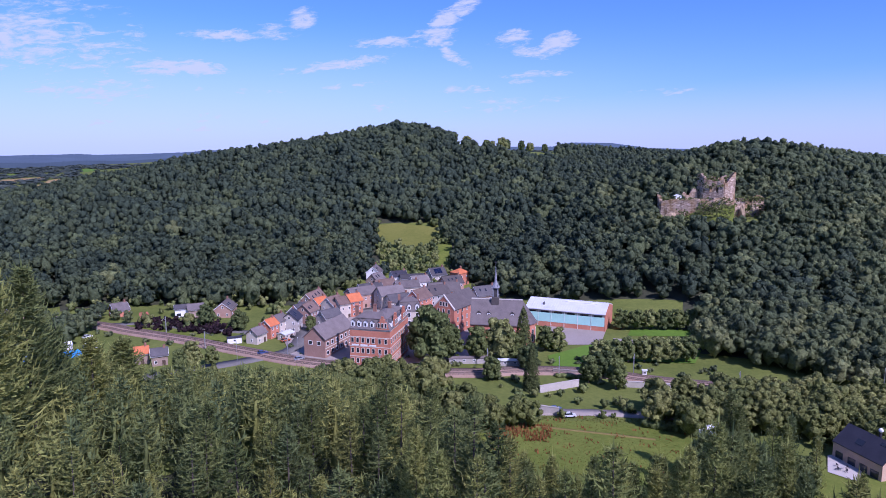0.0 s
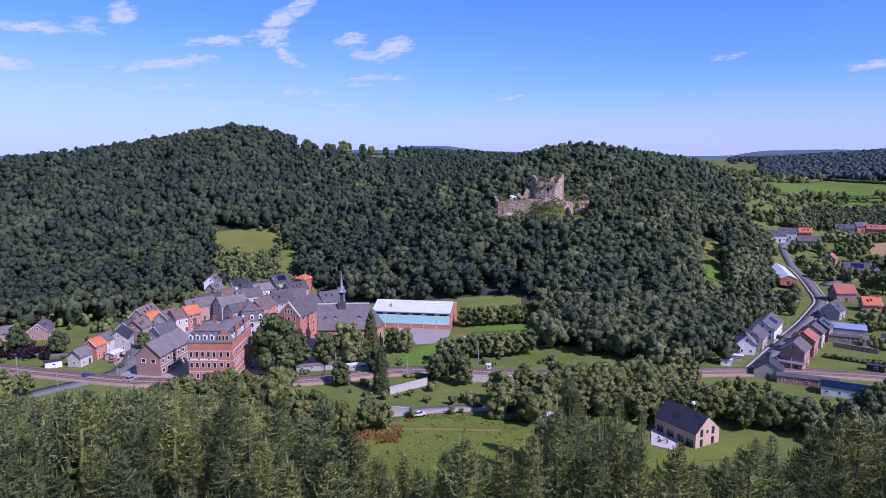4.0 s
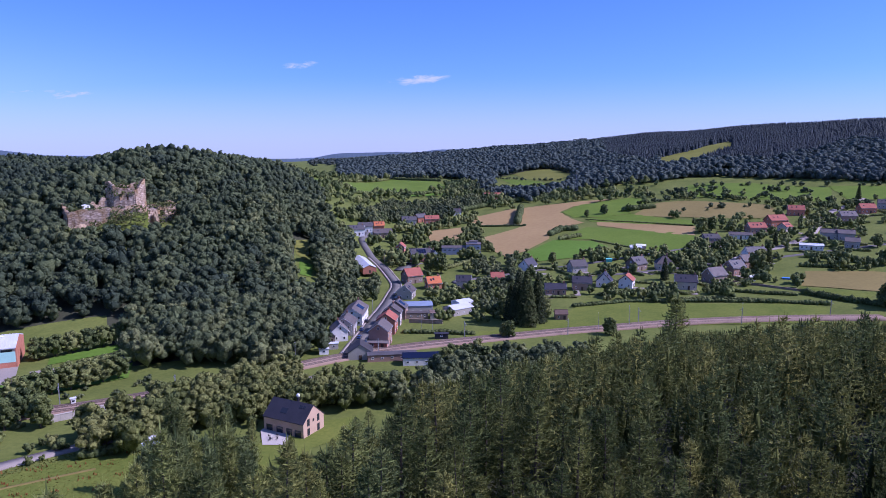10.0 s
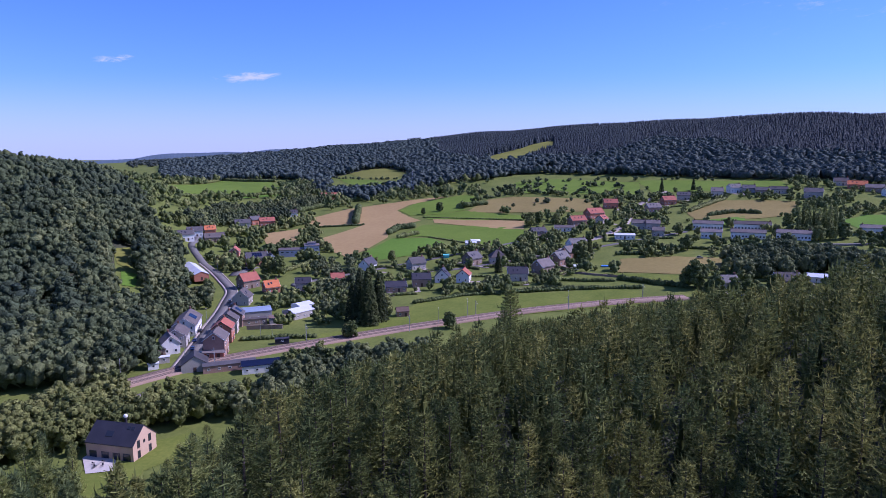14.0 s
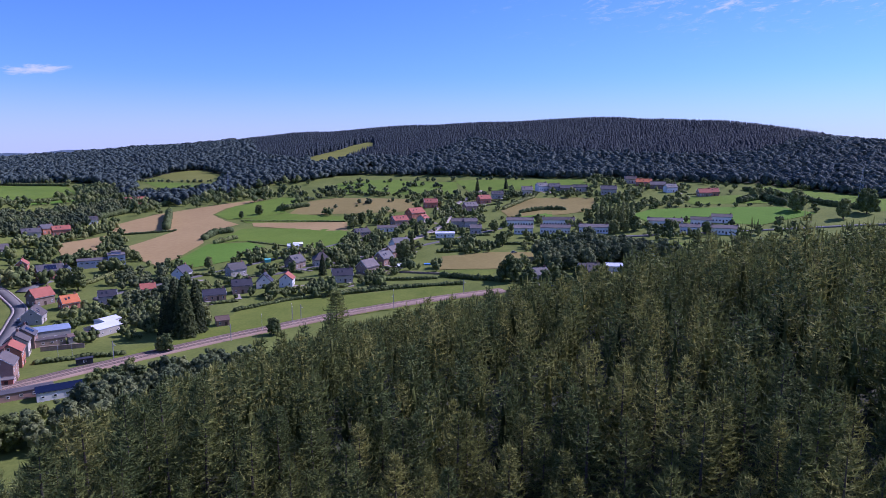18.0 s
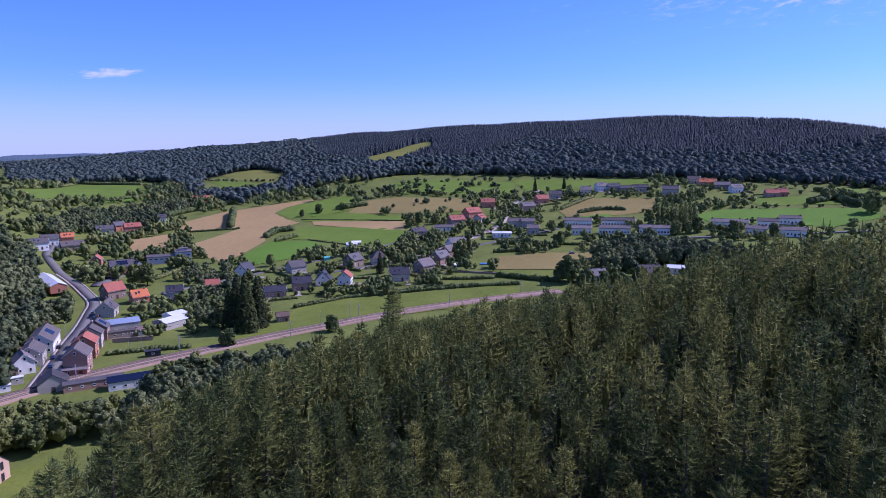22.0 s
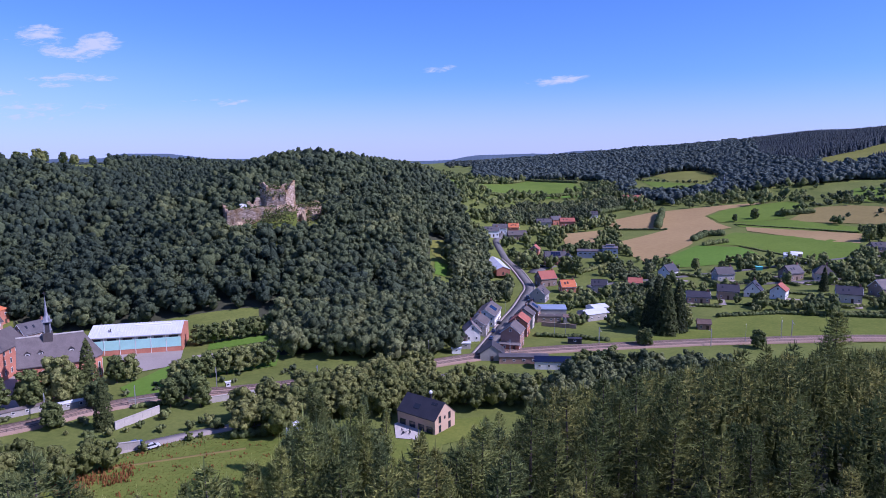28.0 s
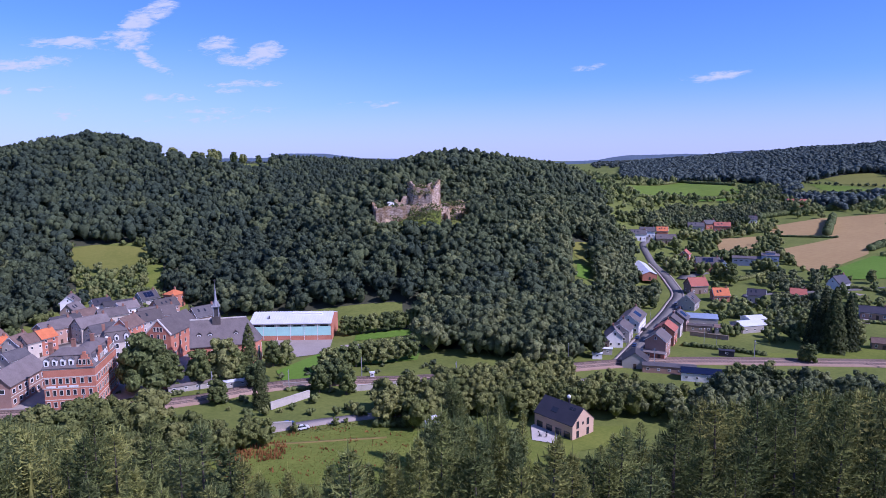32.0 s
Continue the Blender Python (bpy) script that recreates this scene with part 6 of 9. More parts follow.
def ruin_wall(name, parent, p0, p1, thick, z0, tops, seed, holes=(), label=""):
    """A broken wall from p0 to p1: columns of uneven stones up to a ragged top, with openings left out."""
    r = random.Random(seed)
    dx, dy = p1[0] - p0[0], p1[1] - p0[1]
    ln = math.hypot(dx, dy)
    ux, uy = dx / ln, dy / ln
    n = max(4, int(ln / 0.55))
    bm = bmesh.new()
    for i in range(n):
        f = (i + 0.5) / n
        k = f * (len(tops) - 1)
        j = min(int(k), len(tops) - 2)
        zt = tops[j] + (tops[j + 1] - tops[j]) * (k - j) + 1.5 * noise.noise(Vector((f * ln * 0.28, seed * 7.3, 0))) + 0.6 * noise.noise(Vector((f * ln * 0.9, seed * 3.3, 5))) + r.uniform(-0.18, 0.15)
        z = z0
        while z < zt:
            z2 = min(z + r.uniform(0.9, 1.7), zt)
            if not any(a < f < b and c < (z + z2) / 2 < e for a, b, c, e in holes):
                t = thick / 2 + r.uniform(-0.08, 0.12)
                a0, a1 = i / n * ln, (i + 1) / n * ln
                q = [(p0[0] + ux * a - uy * s, p0[1] + uy * a + ux * s) for a, s in ((a0, -t), (a1, -t), (a1, t), (a0, t))]
                solid(bm, [(*c, z) for c in q] + [(*c, z2) for c in q], [(3, 2, 1, 0), (4, 5, 6, 7), (0, 1, 5, 4), (1, 2, 6, 5), (2, 3, 7, 6), (3, 0, 4, 7)])
            z = z2
    return part(name, bm, M_RUIN, parent, label)


def rock(parent, x, y, z, sx, sy, sz, seed, label="bare limestone crag"):
    bm = bmesh.new()
    bmesh.ops.create_icosphere(bm, subdivisions=3, radius=1)
    for v in bm.verts:
        p = v.co * 1.7 + Vector((seed * 3.1, seed * 1.7, 0))
        k = 1 + 0.35 * noise.noise(p) + 0.18 * noise.noise(p * 2.7)
        v.co = Vector((v.co.x * sx * k, v.co.y * sy * k, v.co.z * sz * k))
        v.co += Vector((x, y, z))
    return part("crag", bm, M_ROCK, parent, label)


M_IVY = leafage("ivy_leaf", (0.07, 0.085, 0.025), (0.10, 0.125, 0.035), (0.16, 0.165, 0.055), 0.3)
M_ROCK = surface("limestone_crag", (0.27, 0.195, 0.115), (0.48, 0.36, 0.23), 0.25, 1.6, relief=0.4)


def castle():
    h = thing("castle_ruin", 0, 0, 0, 90, "ruined stone castle with a broken keep on a wooded crag", "castle")
    h.scale = (1.25,) * 3
    h.rotation_euler = (0, 0, 0)
    A = lambda az, d: polar(az, d)  # laid out at four fifths, then enlarged
    ruin_wall("curtain_wall", h, A(17.75, 379), A(21.6, 377), 1.6, 25, [38.2, 39.4, 39.2, 39.6, 39.8, 39.4], 3, label="thick rubble curtain wall")
    ruin_wall("curtain_wall", h, A(17.75, 379), A(17.5, 400), 1.6, 25, [38.6, 39.5, 40.5], 4)
    ruin_wall("curtain_wall", h, A(21.6, 378), A(23.2, 384), 1.5, 28, [39.6, 40.2, 40.0], 5)
    ruin_wall("keep_wall", h, A(20.45, 402), A(20.95, 396), 1.4, 35, [51.8, 52.2, 50.5], 6, label="tall broken pillar of the keep")
    ruin_wall("keep_wall", h, A(20.9, 396), A(22.35, 394), 1.4, 35, [49.5, 48.6, 48.9, 48.2, 48.8], 7, holes=((0.3, 0.42, 42, 45), (0.62, 0.72, 42.5, 45)), label="plastered front wall of the keep")
    ruin_wall("keep_wall", h, A(22.35, 394), A(23.05, 398), 1.4, 35, [48.0, 49.0, 52.0, 53.0], 8)
    ruin_wall("keep_wall", h, A(23.05, 398), A(22.8, 408), 1.4, 36, [53.0, 51.5, 52.0], 9)
    ruin_wall("keep_wall", h, A(20.45, 402), A(22.8, 408), 1.4, 36, [50.8, 47.0, 49.5, 50.8, 48.5, 51.2, 49.0], 10, holes=((0.3, 0.4, 45, 48.4), (0.55, 0.64, 45, 48.4)), label="back wall of the keep with empty windows")
    ruin_wall("ward_wall", h, A(19.1, 396), A(20.4, 398), 1.2, 35, [39.5, 42.0, 40.0, 43.5, 42.0], 11, label="jagged stub of an inner wall")
    ruin_wall("ward_wall", h, A(17.6, 398), A(18.7, 402), 1.2, 35, [38.0, 40.0, 38.5, 41.0], 12)
    ruin_wall("curtain_wall", h, A(23.2, 386), A(25.5, 397), 1.4, 29, [39.8, 40.4, 39.6, 41.2, 40.6, 38.0], 13, holes=((0.36, 0.5, 33, 37.2),), label="overgrown outer wall on the crag")
    for i, (a, d, z, sx, sy, sz) in enumerate(((23.75, 385, 32.0, 1.5, 1.5, 5.0), (17.7, 382, 30, 2.6, 2.6, 5), (18.6, 377, 27.5, 4.0, 2.0, 4.5), (25.4, 396, 33.5, 2.6, 2.4, 3.5))):
        x, y = A(a, d)
        rock(h, x, y, z, sx, sy, sz, i)
    # ivy and grass on the wall tops and over the broken faces
    for a0, d0, a1, d1, zlo, zhi, n in ((17.75, 379, 21.6, 377, 38.6, 40.0, 150), (20.4, 376.2, 21.9, 375.6, 31, 38.5, 150), (21.6, 376.5, 23.3, 381, 30, 40.2, 230), (23.2, 385, 25.6, 395, 38.5, 41.0, 170),
                                        (23.9, 386, 25.6, 393, 29, 37, 140), (20.5, 400, 22.8, 406, 47.5, 50.2, 70), (20.9, 395, 22.3, 393, 45.0, 47.0, 40), (17.6, 399, 20.4, 398, 38, 41, 90), (20.45, 401, 21.0, 395, 42, 52, 110), (20.5, 399, 22.0, 403, 46, 51.5, 120), (19.0, 370, 23.0, 371, 29, 34.5, 260), (20.4, 373, 23.1, 376, 32, 37, 220)):
        f = rng.uniform(0, 1, n)
        (x0, y0), (x1, y1) = A(a0, d0), A(a1, d1)
        p = np.column_stack([x0 + (x1 - x0) * f, y0 + (y1 - y0) * f, rng.uniform(zlo, zhi, n)]) + rng.normal(0, 0.45, (n, 3))
        nn = np.array([-0.25, -0.75, 0.6]) + 0.5 * unit(n)
        v, t = leaves_at(p, nn / np.linalg.norm(nn, axis=1)[:, None], 0.62)
        ivy = new("ivy", mesh_of("ivy", v, t, [M_IVY], np.repeat(rng.uniform(0, 1, n), 3)))
        ivy.parent = h
        tagged(ivy, "ivy and grass growing on the broken wall")
    # grassy bank of rubble against the foot of the curtain wall, higher towards the keep
    bm = bmesh.new()
    rows = []
    for k in range(7):
        row = []
        for i in range(41):
            f, q = i / 40, k / 6
            a = 18.3 + 4.9 * f
            top = 28.0 + 9.5 * f ** 0.8
            x, y = A(a, (378.0 if a < 21.6 else 377.3 + (a - 21.6) * 3.6) * q + 362 * (1 - q))
            lumps = 1.3 * noise.noise(Vector((f * 9, q * 3, 2))) + 0.5 * noise.noise(Vector((f * 27, q * 9, 7)))
            low = min(top - 5.0, land_at(x * 1.25, y * 1.25) / 1.25 - 1.2)
            row.append(bm.verts.new((x, y, low + (top - low) * q + lumps)))
        rows.append(row)
    for r0, r1 in zip(rows, rows[1:]):
        for i in range(40):
            bm.faces.new((r0[i], r0[i + 1], r1[i + 1], r1[i])).smooth = True
    part("grass_bank", bm, M_GRASS2, h, "steep grassy bank below the curtain wall")
    # a white tarpaulin over a blue frame in the ward
    bm = bmesh.new()
    x, y = A(18.95, 392)
    solid(bm, [(x - 1.8, y - 1.4, 40.2), (x + 1.8, y - 1.4, 40.2), (x + 1.8, y + 1.4, 40.2), (x - 1.8, y + 1.4, 40.2), (x, y - 1.4, 40.9), (x, y + 1.4, 40.9), (x - 1.8, y - 1.4, 38), (x + 1.8, y - 1.4, 38)], [(0, 1, 4), (0, 4, 5, 3), (1, 2, 5, 4), (2, 3, 5), (6, 7, 1, 0)])
    part("tarpaulin", bm, M_FRAME, h, "white tarpaulin shelter inside the ruin")
    return h


castle()


# ---- modern house below the slope ----
def modern_house():
    head = 164.0
    L, W, e, r = 15.5, 10.0, 4.6, 8.9
    cx, cy = polar(33.7, 208.5)
    h = thing("modern_house", cx, cy, 0, head, "modern house of pink beige brick with a dark tiled gable roof", "house")
    bm = bmesh.new()
    prism(bm, -L / 2, L / 2, -W / 2, W / 2, -0.4, e, r)
    part("wall", bm, M_SALMON, h)
    bm = bmesh.new()
    roof_slabs(bm, -L / 2, L / 2, -W / 2, W / 2, e, r, over=0.3, thick=0.22, lip=0.15)
    part("roof", bm, M_DARKROOF, h, "dark slate tiled roof")
    tall, square = window_mesh(1.1, 2.2, M_DARKROOF), window_mesh(0.7, 0.9, M_DARKROOF)
    for y, z in ((-2.6, 0.3), (-2.6, 3.3), (2.2, 0.3), (2.2, 3.4)):
        window(h, tall, L / 2, y, z, 90)
    window(h, square, L / 2, -0.2, 4.0, 90)
    wide = window_mesh(2.4, 2.2, M_DARKROOF)
    for x in (-5.5, -1.5, 2.2, 5.6):
        window(h, wide, x, -W / 2, 0.1, 0)
    k = (r - e) / (W / 2)
    for x, y in ((-1.2, -2.9), (4.0, -1.2), (5.3, -1.2)):
        bm = bmesh.new()
        w, ln = (1.2, 1.3) if x < 0 else (0.5, 0.7)
        a = [(x - w, y - ln / 2, 0), (x + w, y - ln / 2, 0), (x + w, y + ln / 2, 0), (x - w, y + ln / 2, 0)]
        a = [(q[0], q[1], e + (q[1] + W / 2) * k + 0.30) for q in a]
        solid(bm, a + [(q[0], q[1], q[2] + 0.1) for q in a], [(3, 2, 1, 0), (4, 5, 6, 7), (0, 1, 5, 4), (1, 2, 6, 5), (2, 3, 7, 6), (3, 0, 4, 7)])
        part("skylight", bm, M_GLASS, h, "roof window")
    bm = bmesh.new()
    bmesh.ops.create_cone(bm, cap_ends=True, segments=12, radius1=0.35, radius2=0.35, depth=1.8, matrix=Matrix.Translation((1.2, 1.0, r + 0.6)))
    part("flue", bm, M_DARKROOF, h)
    bm = bmesh.new()
    bmesh.ops.create_uvsphere(bm, u_segments=12, v_segments=6, radius=0.62, matrix=Matrix.Translation((1.2, 1.0, r + 1.8)))
    part("chimney_cowl", bm, M_FRAME, h, "round white chimney cowl")
    t = sheet("terrace", M_PAVE, [polar(31.0, 198), polar(33.2, 196), polar(33.2, 203), polar(31.6, 212), polar(30.9, 209)], "pale paved terrace beside the modern house", 0.35)


modern_house()

def patio_table(az, d, turn):
    x, y = polar(az, d)
    h = thing("patio_table", x, y, land_at(x, y) + 0.36, turn, "grey garden table on the paved terrace", "table")
    bm = bmesh.new()
    box(bm, -1.0, 1.0, -0.5, 0.5, 0.69, 0.75)
    part("tabletop", bm, M_GREY, h)
    for px in (-0.9, 0.9):
        for py in (-0.4, 0.4):
            bm = bmesh.new()
            box(bm, px - 0.04, px + 0.04, py - 0.04, py + 0.04, 0, 0.69)
            part("leg", bm, M_GREY, h)


def garden_chair(az, d, turn):
    x, y = polar(az, d)
    h = thing("garden_chair", x, y, land_at(x, y) + 0.36, turn, "dark garden chair on the paved terrace", "chair", "chairs on the terrace")
    bm = bmesh.new()
    box(bm, -0.26, 0.26, -0.26, 0.26, 0.40, 0.46)
    part("seat", bm, M_SLATE, h)
    bm = bmesh.new()
    solid(bm, [(-0.26, 0.22, 0.46), (0.26, 0.22, 0.46), (0.26, 0.36, 0.95), (-0.26, 0.36, 0.95), (-0.26, 0.27, 0.46), (0.26, 0.27, 0.46), (0.26, 0.41, 0.95), (-0.26, 0.41, 0.95)], [(0, 1, 2, 3), (7, 6, 5, 4), (0, 4, 5, 1), (1, 5, 6, 2), (2, 6, 7, 3), (3, 7, 4, 0)])
    part("backrest", bm, M_SLATE, h)
    for px in (-0.22, 0.22):
        for py in (-0.22, 0.22):
            bm = bmesh.new()
            box(bm, px - 0.02, px + 0.02, py - 0.02, py + 0.02, 0, 0.40)
            part("leg", bm, M_SLATE, h)


patio_table(31.9, 201.5, 70)
for a, d, turn in ((31.6, 200.3, 160), (32.2, 200.2, 160), (31.6, 203.0, -20), (32.3, 203.0, -20)):
    garden_chair(a, d, turn)

# ---- sheds, cars, lamps, walls ----
M_BLUEROOF = surface("blue_grey_sheet", (0.20, 0.25, 0.33), (0.28, 0.34, 0.43), 0.3, rough=0.5)
M_TARP = surface("blue_tarpaulin", (0.03, 0.26, 0.62), (0.06, 0.38, 0.80), 0.6, 4, rough=0.5)
M_TURQ2 = surface("turquoise_sheet", (0.08, 0.42, 0.40), (0.14, 0.52, 0.50), 0.5)
M_POOL = surface("pool_cover", (0.06, 0.20, 0.52), (0.10, 0.30, 0.66), 0.5, rough=0.3)


def car_paint(name, c):
    m, n, l, b = mat(name, 0.28, 0.2, 0.5)
    b.inputs["Base Color"].default_value = (*c, 1)
    b.inputs["Coat Weight"].default_value = 0.6
    return m


M_CARK, M_CARB, M_CARW = car_paint("black_paint", (0.02, 0.02, 0.022)), car_paint("blue_paint", (0.03, 0.07, 0.20)), car_paint("white_car_paint", (0.75, 0.75, 0.75))
M_CARG, M_CARO = car_paint("silver_paint", (0.32, 0.33, 0.35)), car_paint("orange_paint", (0.60, 0.13, 0.04))
M_TYRE = surface("tyre_rubber", (0.015, 0.015, 0.015), (0.03, 0.03, 0.03), 2)


def car(az, d, head, paint, label):
    x, y = polar(az, d)
    h = thing("car", x, y, land_at(x, y) + 0.4, head, label, "car", "parked cars")
    bm = bmesh.new()
    prof = [(-2.1, 0.3), (-2.15, 0.75), (-1.2, 0.95), (1.0, 0.98), (2.0, 0.8), (2.15, 0.55), (2.1, 0.3)]
    n = len(prof)
    solid(bm, [(a, -0.85, b) for a, b in prof] + [(a, 0.85, b) for a, b in prof], [(i, (i + 1) % n, n + (i + 1) % n, n + i) for i in range(n)] + [tuple(range(n))[::-1], tuple(range(n, 2 * n))])
    part("body", bm, paint, h)
    bm = bmesh.new()
    lo = [(-1.75, -0.8, 0.94), (1.0, -0.8, 0.97), (1.0, 0.8, 0.97), (-1.75, 0.8, 0.94)]
    hi = [(-1.35, -0.66, 1.42), (0.25, -0.66, 1.45), (0.25, 0.66, 1.45), (-1.35, 0.66, 1.42)]
    solid(bm, lo + hi, [(3, 2, 1, 0), (0, 1, 5, 4), (1, 2, 6, 5), (2, 3, 7, 6), (3, 0, 4, 7), (4, 5, 6, 7)])
    part("glasshouse", bm, M_GLASS, h)
    bm = bmesh.new()
    box(bm, -1.33, 0.22, -0.65, 0.65, 1.43, 1.49)
    part("car_roof", bm, paint, h)
    for a in (-1.35, 1.35):
        for s in (-0.8, 0.8):
            bm = bmesh.new()
            bmesh.ops.create_cone(bm, cap_ends=True, segments=10, radius1=0.32, radius2=0.32, depth=0.2, matrix=Matrix.Translation((a, s, 0.3)) @ Matrix.Rotation(radians(90), 4, "X"))
            part("wheel", bm, M_TYRE, h)
    return h


def shed(az, d, head, L, W, eave, rise, wall, roof, label, category):
    x, y = polar(az, d)
    h = thing(category.replace(" ", "_"), x, y, land_at(x, y), head, label, category)
    bm = bmesh.new()
    prism(bm, -L / 2, L / 2, -W / 2, W / 2, -0.6, eave, eave + rise)
    part("wall", bm, wall, h)
    bm = bmesh.new()
    roof_slabs(bm, -L / 2, L / 2, -W / 2, W / 2, eave, eave + rise, over=0.25, thick=0.14)
    part("roof", bm, roof, h)
    if eave > 2.1:
        me = window_mesh(1.1, 0.9)
        for i in range(max(1, int(L / 3.5))):
            px = -L / 2 + (i + 0.5) * L / max(1, int(L / 3.5))
            window(h, me, px, -W / 2, min(1.1, eave - 1.2), 0)
        bm = bmesh.new()
        box(bm, -L / 2 - 0.06, -L / 2 + 0.05, -0.6, 0.6, 0, 2.0)
        part("door", bm, M_DOOR, h)
    return h


def lamp_post(az, d):
    x, y = polar(az, d)
    h = thing("street_lamp", x, y, land_at(x, y), az, "tall grey lamp post with a bent arm", "street lamp", "lamp posts")
    bm = bmesh.new()
    bmesh.ops.create_cone(bm, cap_ends=True, segments=8, radius1=0.11, radius2=0.06, depth=8.0, matrix=Matrix.Translation((0, 0, 4.0)))
    part("pole", bm, M_GALV, h)
    bm = bmesh.new()
    solid(bm, [(0, -0.04, 7.9), (0, 0.04, 7.9), (1.4, 0.04, 8.3), (1.4, -0.04, 8.3), (0, 0, 8.0), (1.4, 0, 8.4)], [(0, 1, 2, 3), (0, 3, 5, 4), (1, 4, 5, 2)])
    part("arm", bm, M_GALV, h)
    bm = bmesh.new()
    box(bm, 1.2, 1.9, -0.14, 0.14, 8.22, 8.36)
    part("lamp_head", bm, M_FRAME, h)


def low_wall(a, b, height, material, label):
    """A wall of courses with a coping, along a line on the land."""
    dx, dy = b[0] - a[0], b[1] - a[1]
    ln = math.hypot(dx, dy)
    h = thing("low_wall", (a[0] + b[0]) / 2, (a[1] + b[1]) / 2, land_at((a[0] + b[0]) / 2, (a[1] + b[1]) / 2), math.degrees(math.atan2(dx, dy)), label, "wall")
    n = max(2, int(ln / 3.0))
    for i in range(n):
        bm = bmesh.new()
        x0, x1 = -ln / 2 + i * ln / n + 0.02, -ln / 2 + (i + 1) * ln / n - 0.02
        box(bm, x0, x1, -0.25, 0.25, -0.8, height - 0.15 + 0.08 * (i % 2))
        part("wall_panel", bm, material, h)
    bm = bmesh.new()
    box(bm, -ln / 2, ln / 2, -0.34, 0.34, height - 0.06, height + 0.12)
    part("coping", bm, material, h)


car(39.63, 319.0, 48, M_CARB, "dark blue car parked beside the road")
car(40.07, 335.0, 48, M_CARK, "black car parked beside the road")
car(39.42, 306.0, 47, M_CARB, "blue car parked beside the road")
car(40.05, 296.0, 50, M_CARK, "black car parked beside the road")
car(40.35, 305.0, 50, M_CARK, "dark grey car parked beside the road")
car(40.60, 315.0, 51, M_CARK, "dark car parked beside the road")
car(42.61, 384.0, 53, M_CARK, "black car parked beside the road")
car(42.95, 387.0, 53, M_CARK, "dark car parked beside the road")
car(42.52, 396.0, 53, M_CARG, "grey car parked beside the road")
car(43.30, 493.0, 103, M_CARW, "white car parked beside the road")
car(43.69, 488.0, 104, M_CARK, "dark car parked beside the road")
car(9.81, 215.0, 80, M_CARB, "blue car parked beside the road")
car(11.0, 210.5, 84, M_CARW, "white car on the road at the foot of the slope")
car(-13.49, 299.0, 47, M_CARO, "orange car parked beside the road")
car(-13.11, 304.0, 67, M_CARK, "black car parked beside the road")
car(-20.85, 355.0, 64, M_CARG, "grey car parked beside the road")
car(-15.38, 283.0, 65, M_CARB, "blue car parked beside the road")
car(-23.50, 357.0, 62, M_CARK, "dark car parked beside the road")
car(-28.35, 337.0, 32, M_CARW, "white car parked beside the road")
car(-12.38, 271.0, 58, M_CARG, "silver car parked beside the road")
car(82.83, 396.0, 143, M_CARW, "white car parked beside the road")
car(84.26, 400.0, 144, M_CARB, "blue car parked beside the road")
car(81.13, 488.0, 161, M_CARG, "grey car parked beside the road")

shed(39.95, 474.0, 30, 44, 9, 3.6, 1.9, M_BRICK, M_METAL, "long brick workshop with a white sheet roof", "workshop")
shed(47.95, 352.5, 100, 13, 10, 3.4, 1.5, M_GREY, M_METAL, "wide shed with a pale mint sheet roof", "shed")
shed(48.3, 362.5, 100, 9, 8, 4.2, 1.0, M_WHITE, M_METAL, "taller shed with a pale mint sheet roof", "shed")
shed(44.31, 355.6, 129, 17, 11, 4.4, 1, M_GREY, M_BLUEROOF, "low building with a blue grey sheet roof", "shed")
shed(44.17, 342.3, 129, 14, 4, 3, 0.4, M_BROWN, M_SLATE2, "lean-to with an open front below the workshop", "shed")
shed(46.36, 343.1, 131, 10, 6, 3, 0.3, M_GREY, M_BROWNROOF, "roofless ruined workshop with grey walls", "ruin")
shed(39.5, 279.0, 40, 9, 10, 3.0, 3.4, M_GREY, M_SLATE, "small station house with a slate gable roof", "station")
shed(42.19, 273.9, 128, 20, 5, 2.8, 0.6, M_BRICK2, M_SLATE, "long low station building with a dark flat roof", "station")
shed(44.75, 268.2, 131, 15, 6, 3.2, 1.4, M_WHITE, M_SOLAR, "platform shelter with a roof of solar panels", "shelter")
shed(46.51, 304.3, 133, 6, 2.5, 2.4, 0.3, M_DARKROOF, M_DARKROOF, "dark blue waiting shelter on the platform", "shelter")
shed(34.10, 300.7, 114, 6, 5, 3.2, 1.6, M_BROWN, M_BRICK2, "brown hut between trees", "hut")
shed(36.39, 285.3, 121, 4, 2.5, 2.4, 0.3, M_WHITE, M_METAL, "small white kiosk beside the crossing", "kiosk")
shed(37.22, 292.3, 122, 4, 2.5, 2.6, 0.3, M_GREY, M_METAL, "grey switch cabin beside the crossing", "cabin")
shed(37.09, 302.6, 37, 3.5, 3, 3, 1.2, M_BROWN, M_DARKROOF, "brown porch hut beside the white house", "hut")
shed(60.50, 487.6, 141, 4, 3, 2, 0.5, M_TURQ2, M_TURQ2, "turquoise cover in a vegetable garden", "cover")
shed(-17.60, 303.6, 67, 6, 3, 2.6, 0.3, M_WHITE, M_DARKROOF, "white railway container cabin", "cabin")
shed(5.32, 259.8, 90, 12, 3, 2.2, 0.4, M_GREY, M_METAL, "pale sheet roofed garage row", "garage")
shed(2.22, 262.0, 87, 16, 3, 2.2, 0.4, M_GREY, M_SLATE2, "low grey garage row below the church", "garage")
shed(22.05, 209.9, 82, 6, 4, 2.4, 1.2, M_BLUEROOF, M_METAL, "white and blue garden pavilion", "pavilion")
shed(17.06, 256.7, 97, 1.6, 1.2, 2.4, 0.2, M_WHITE, M_METAL, "white stone pillar hut beside the bridge", "hut")
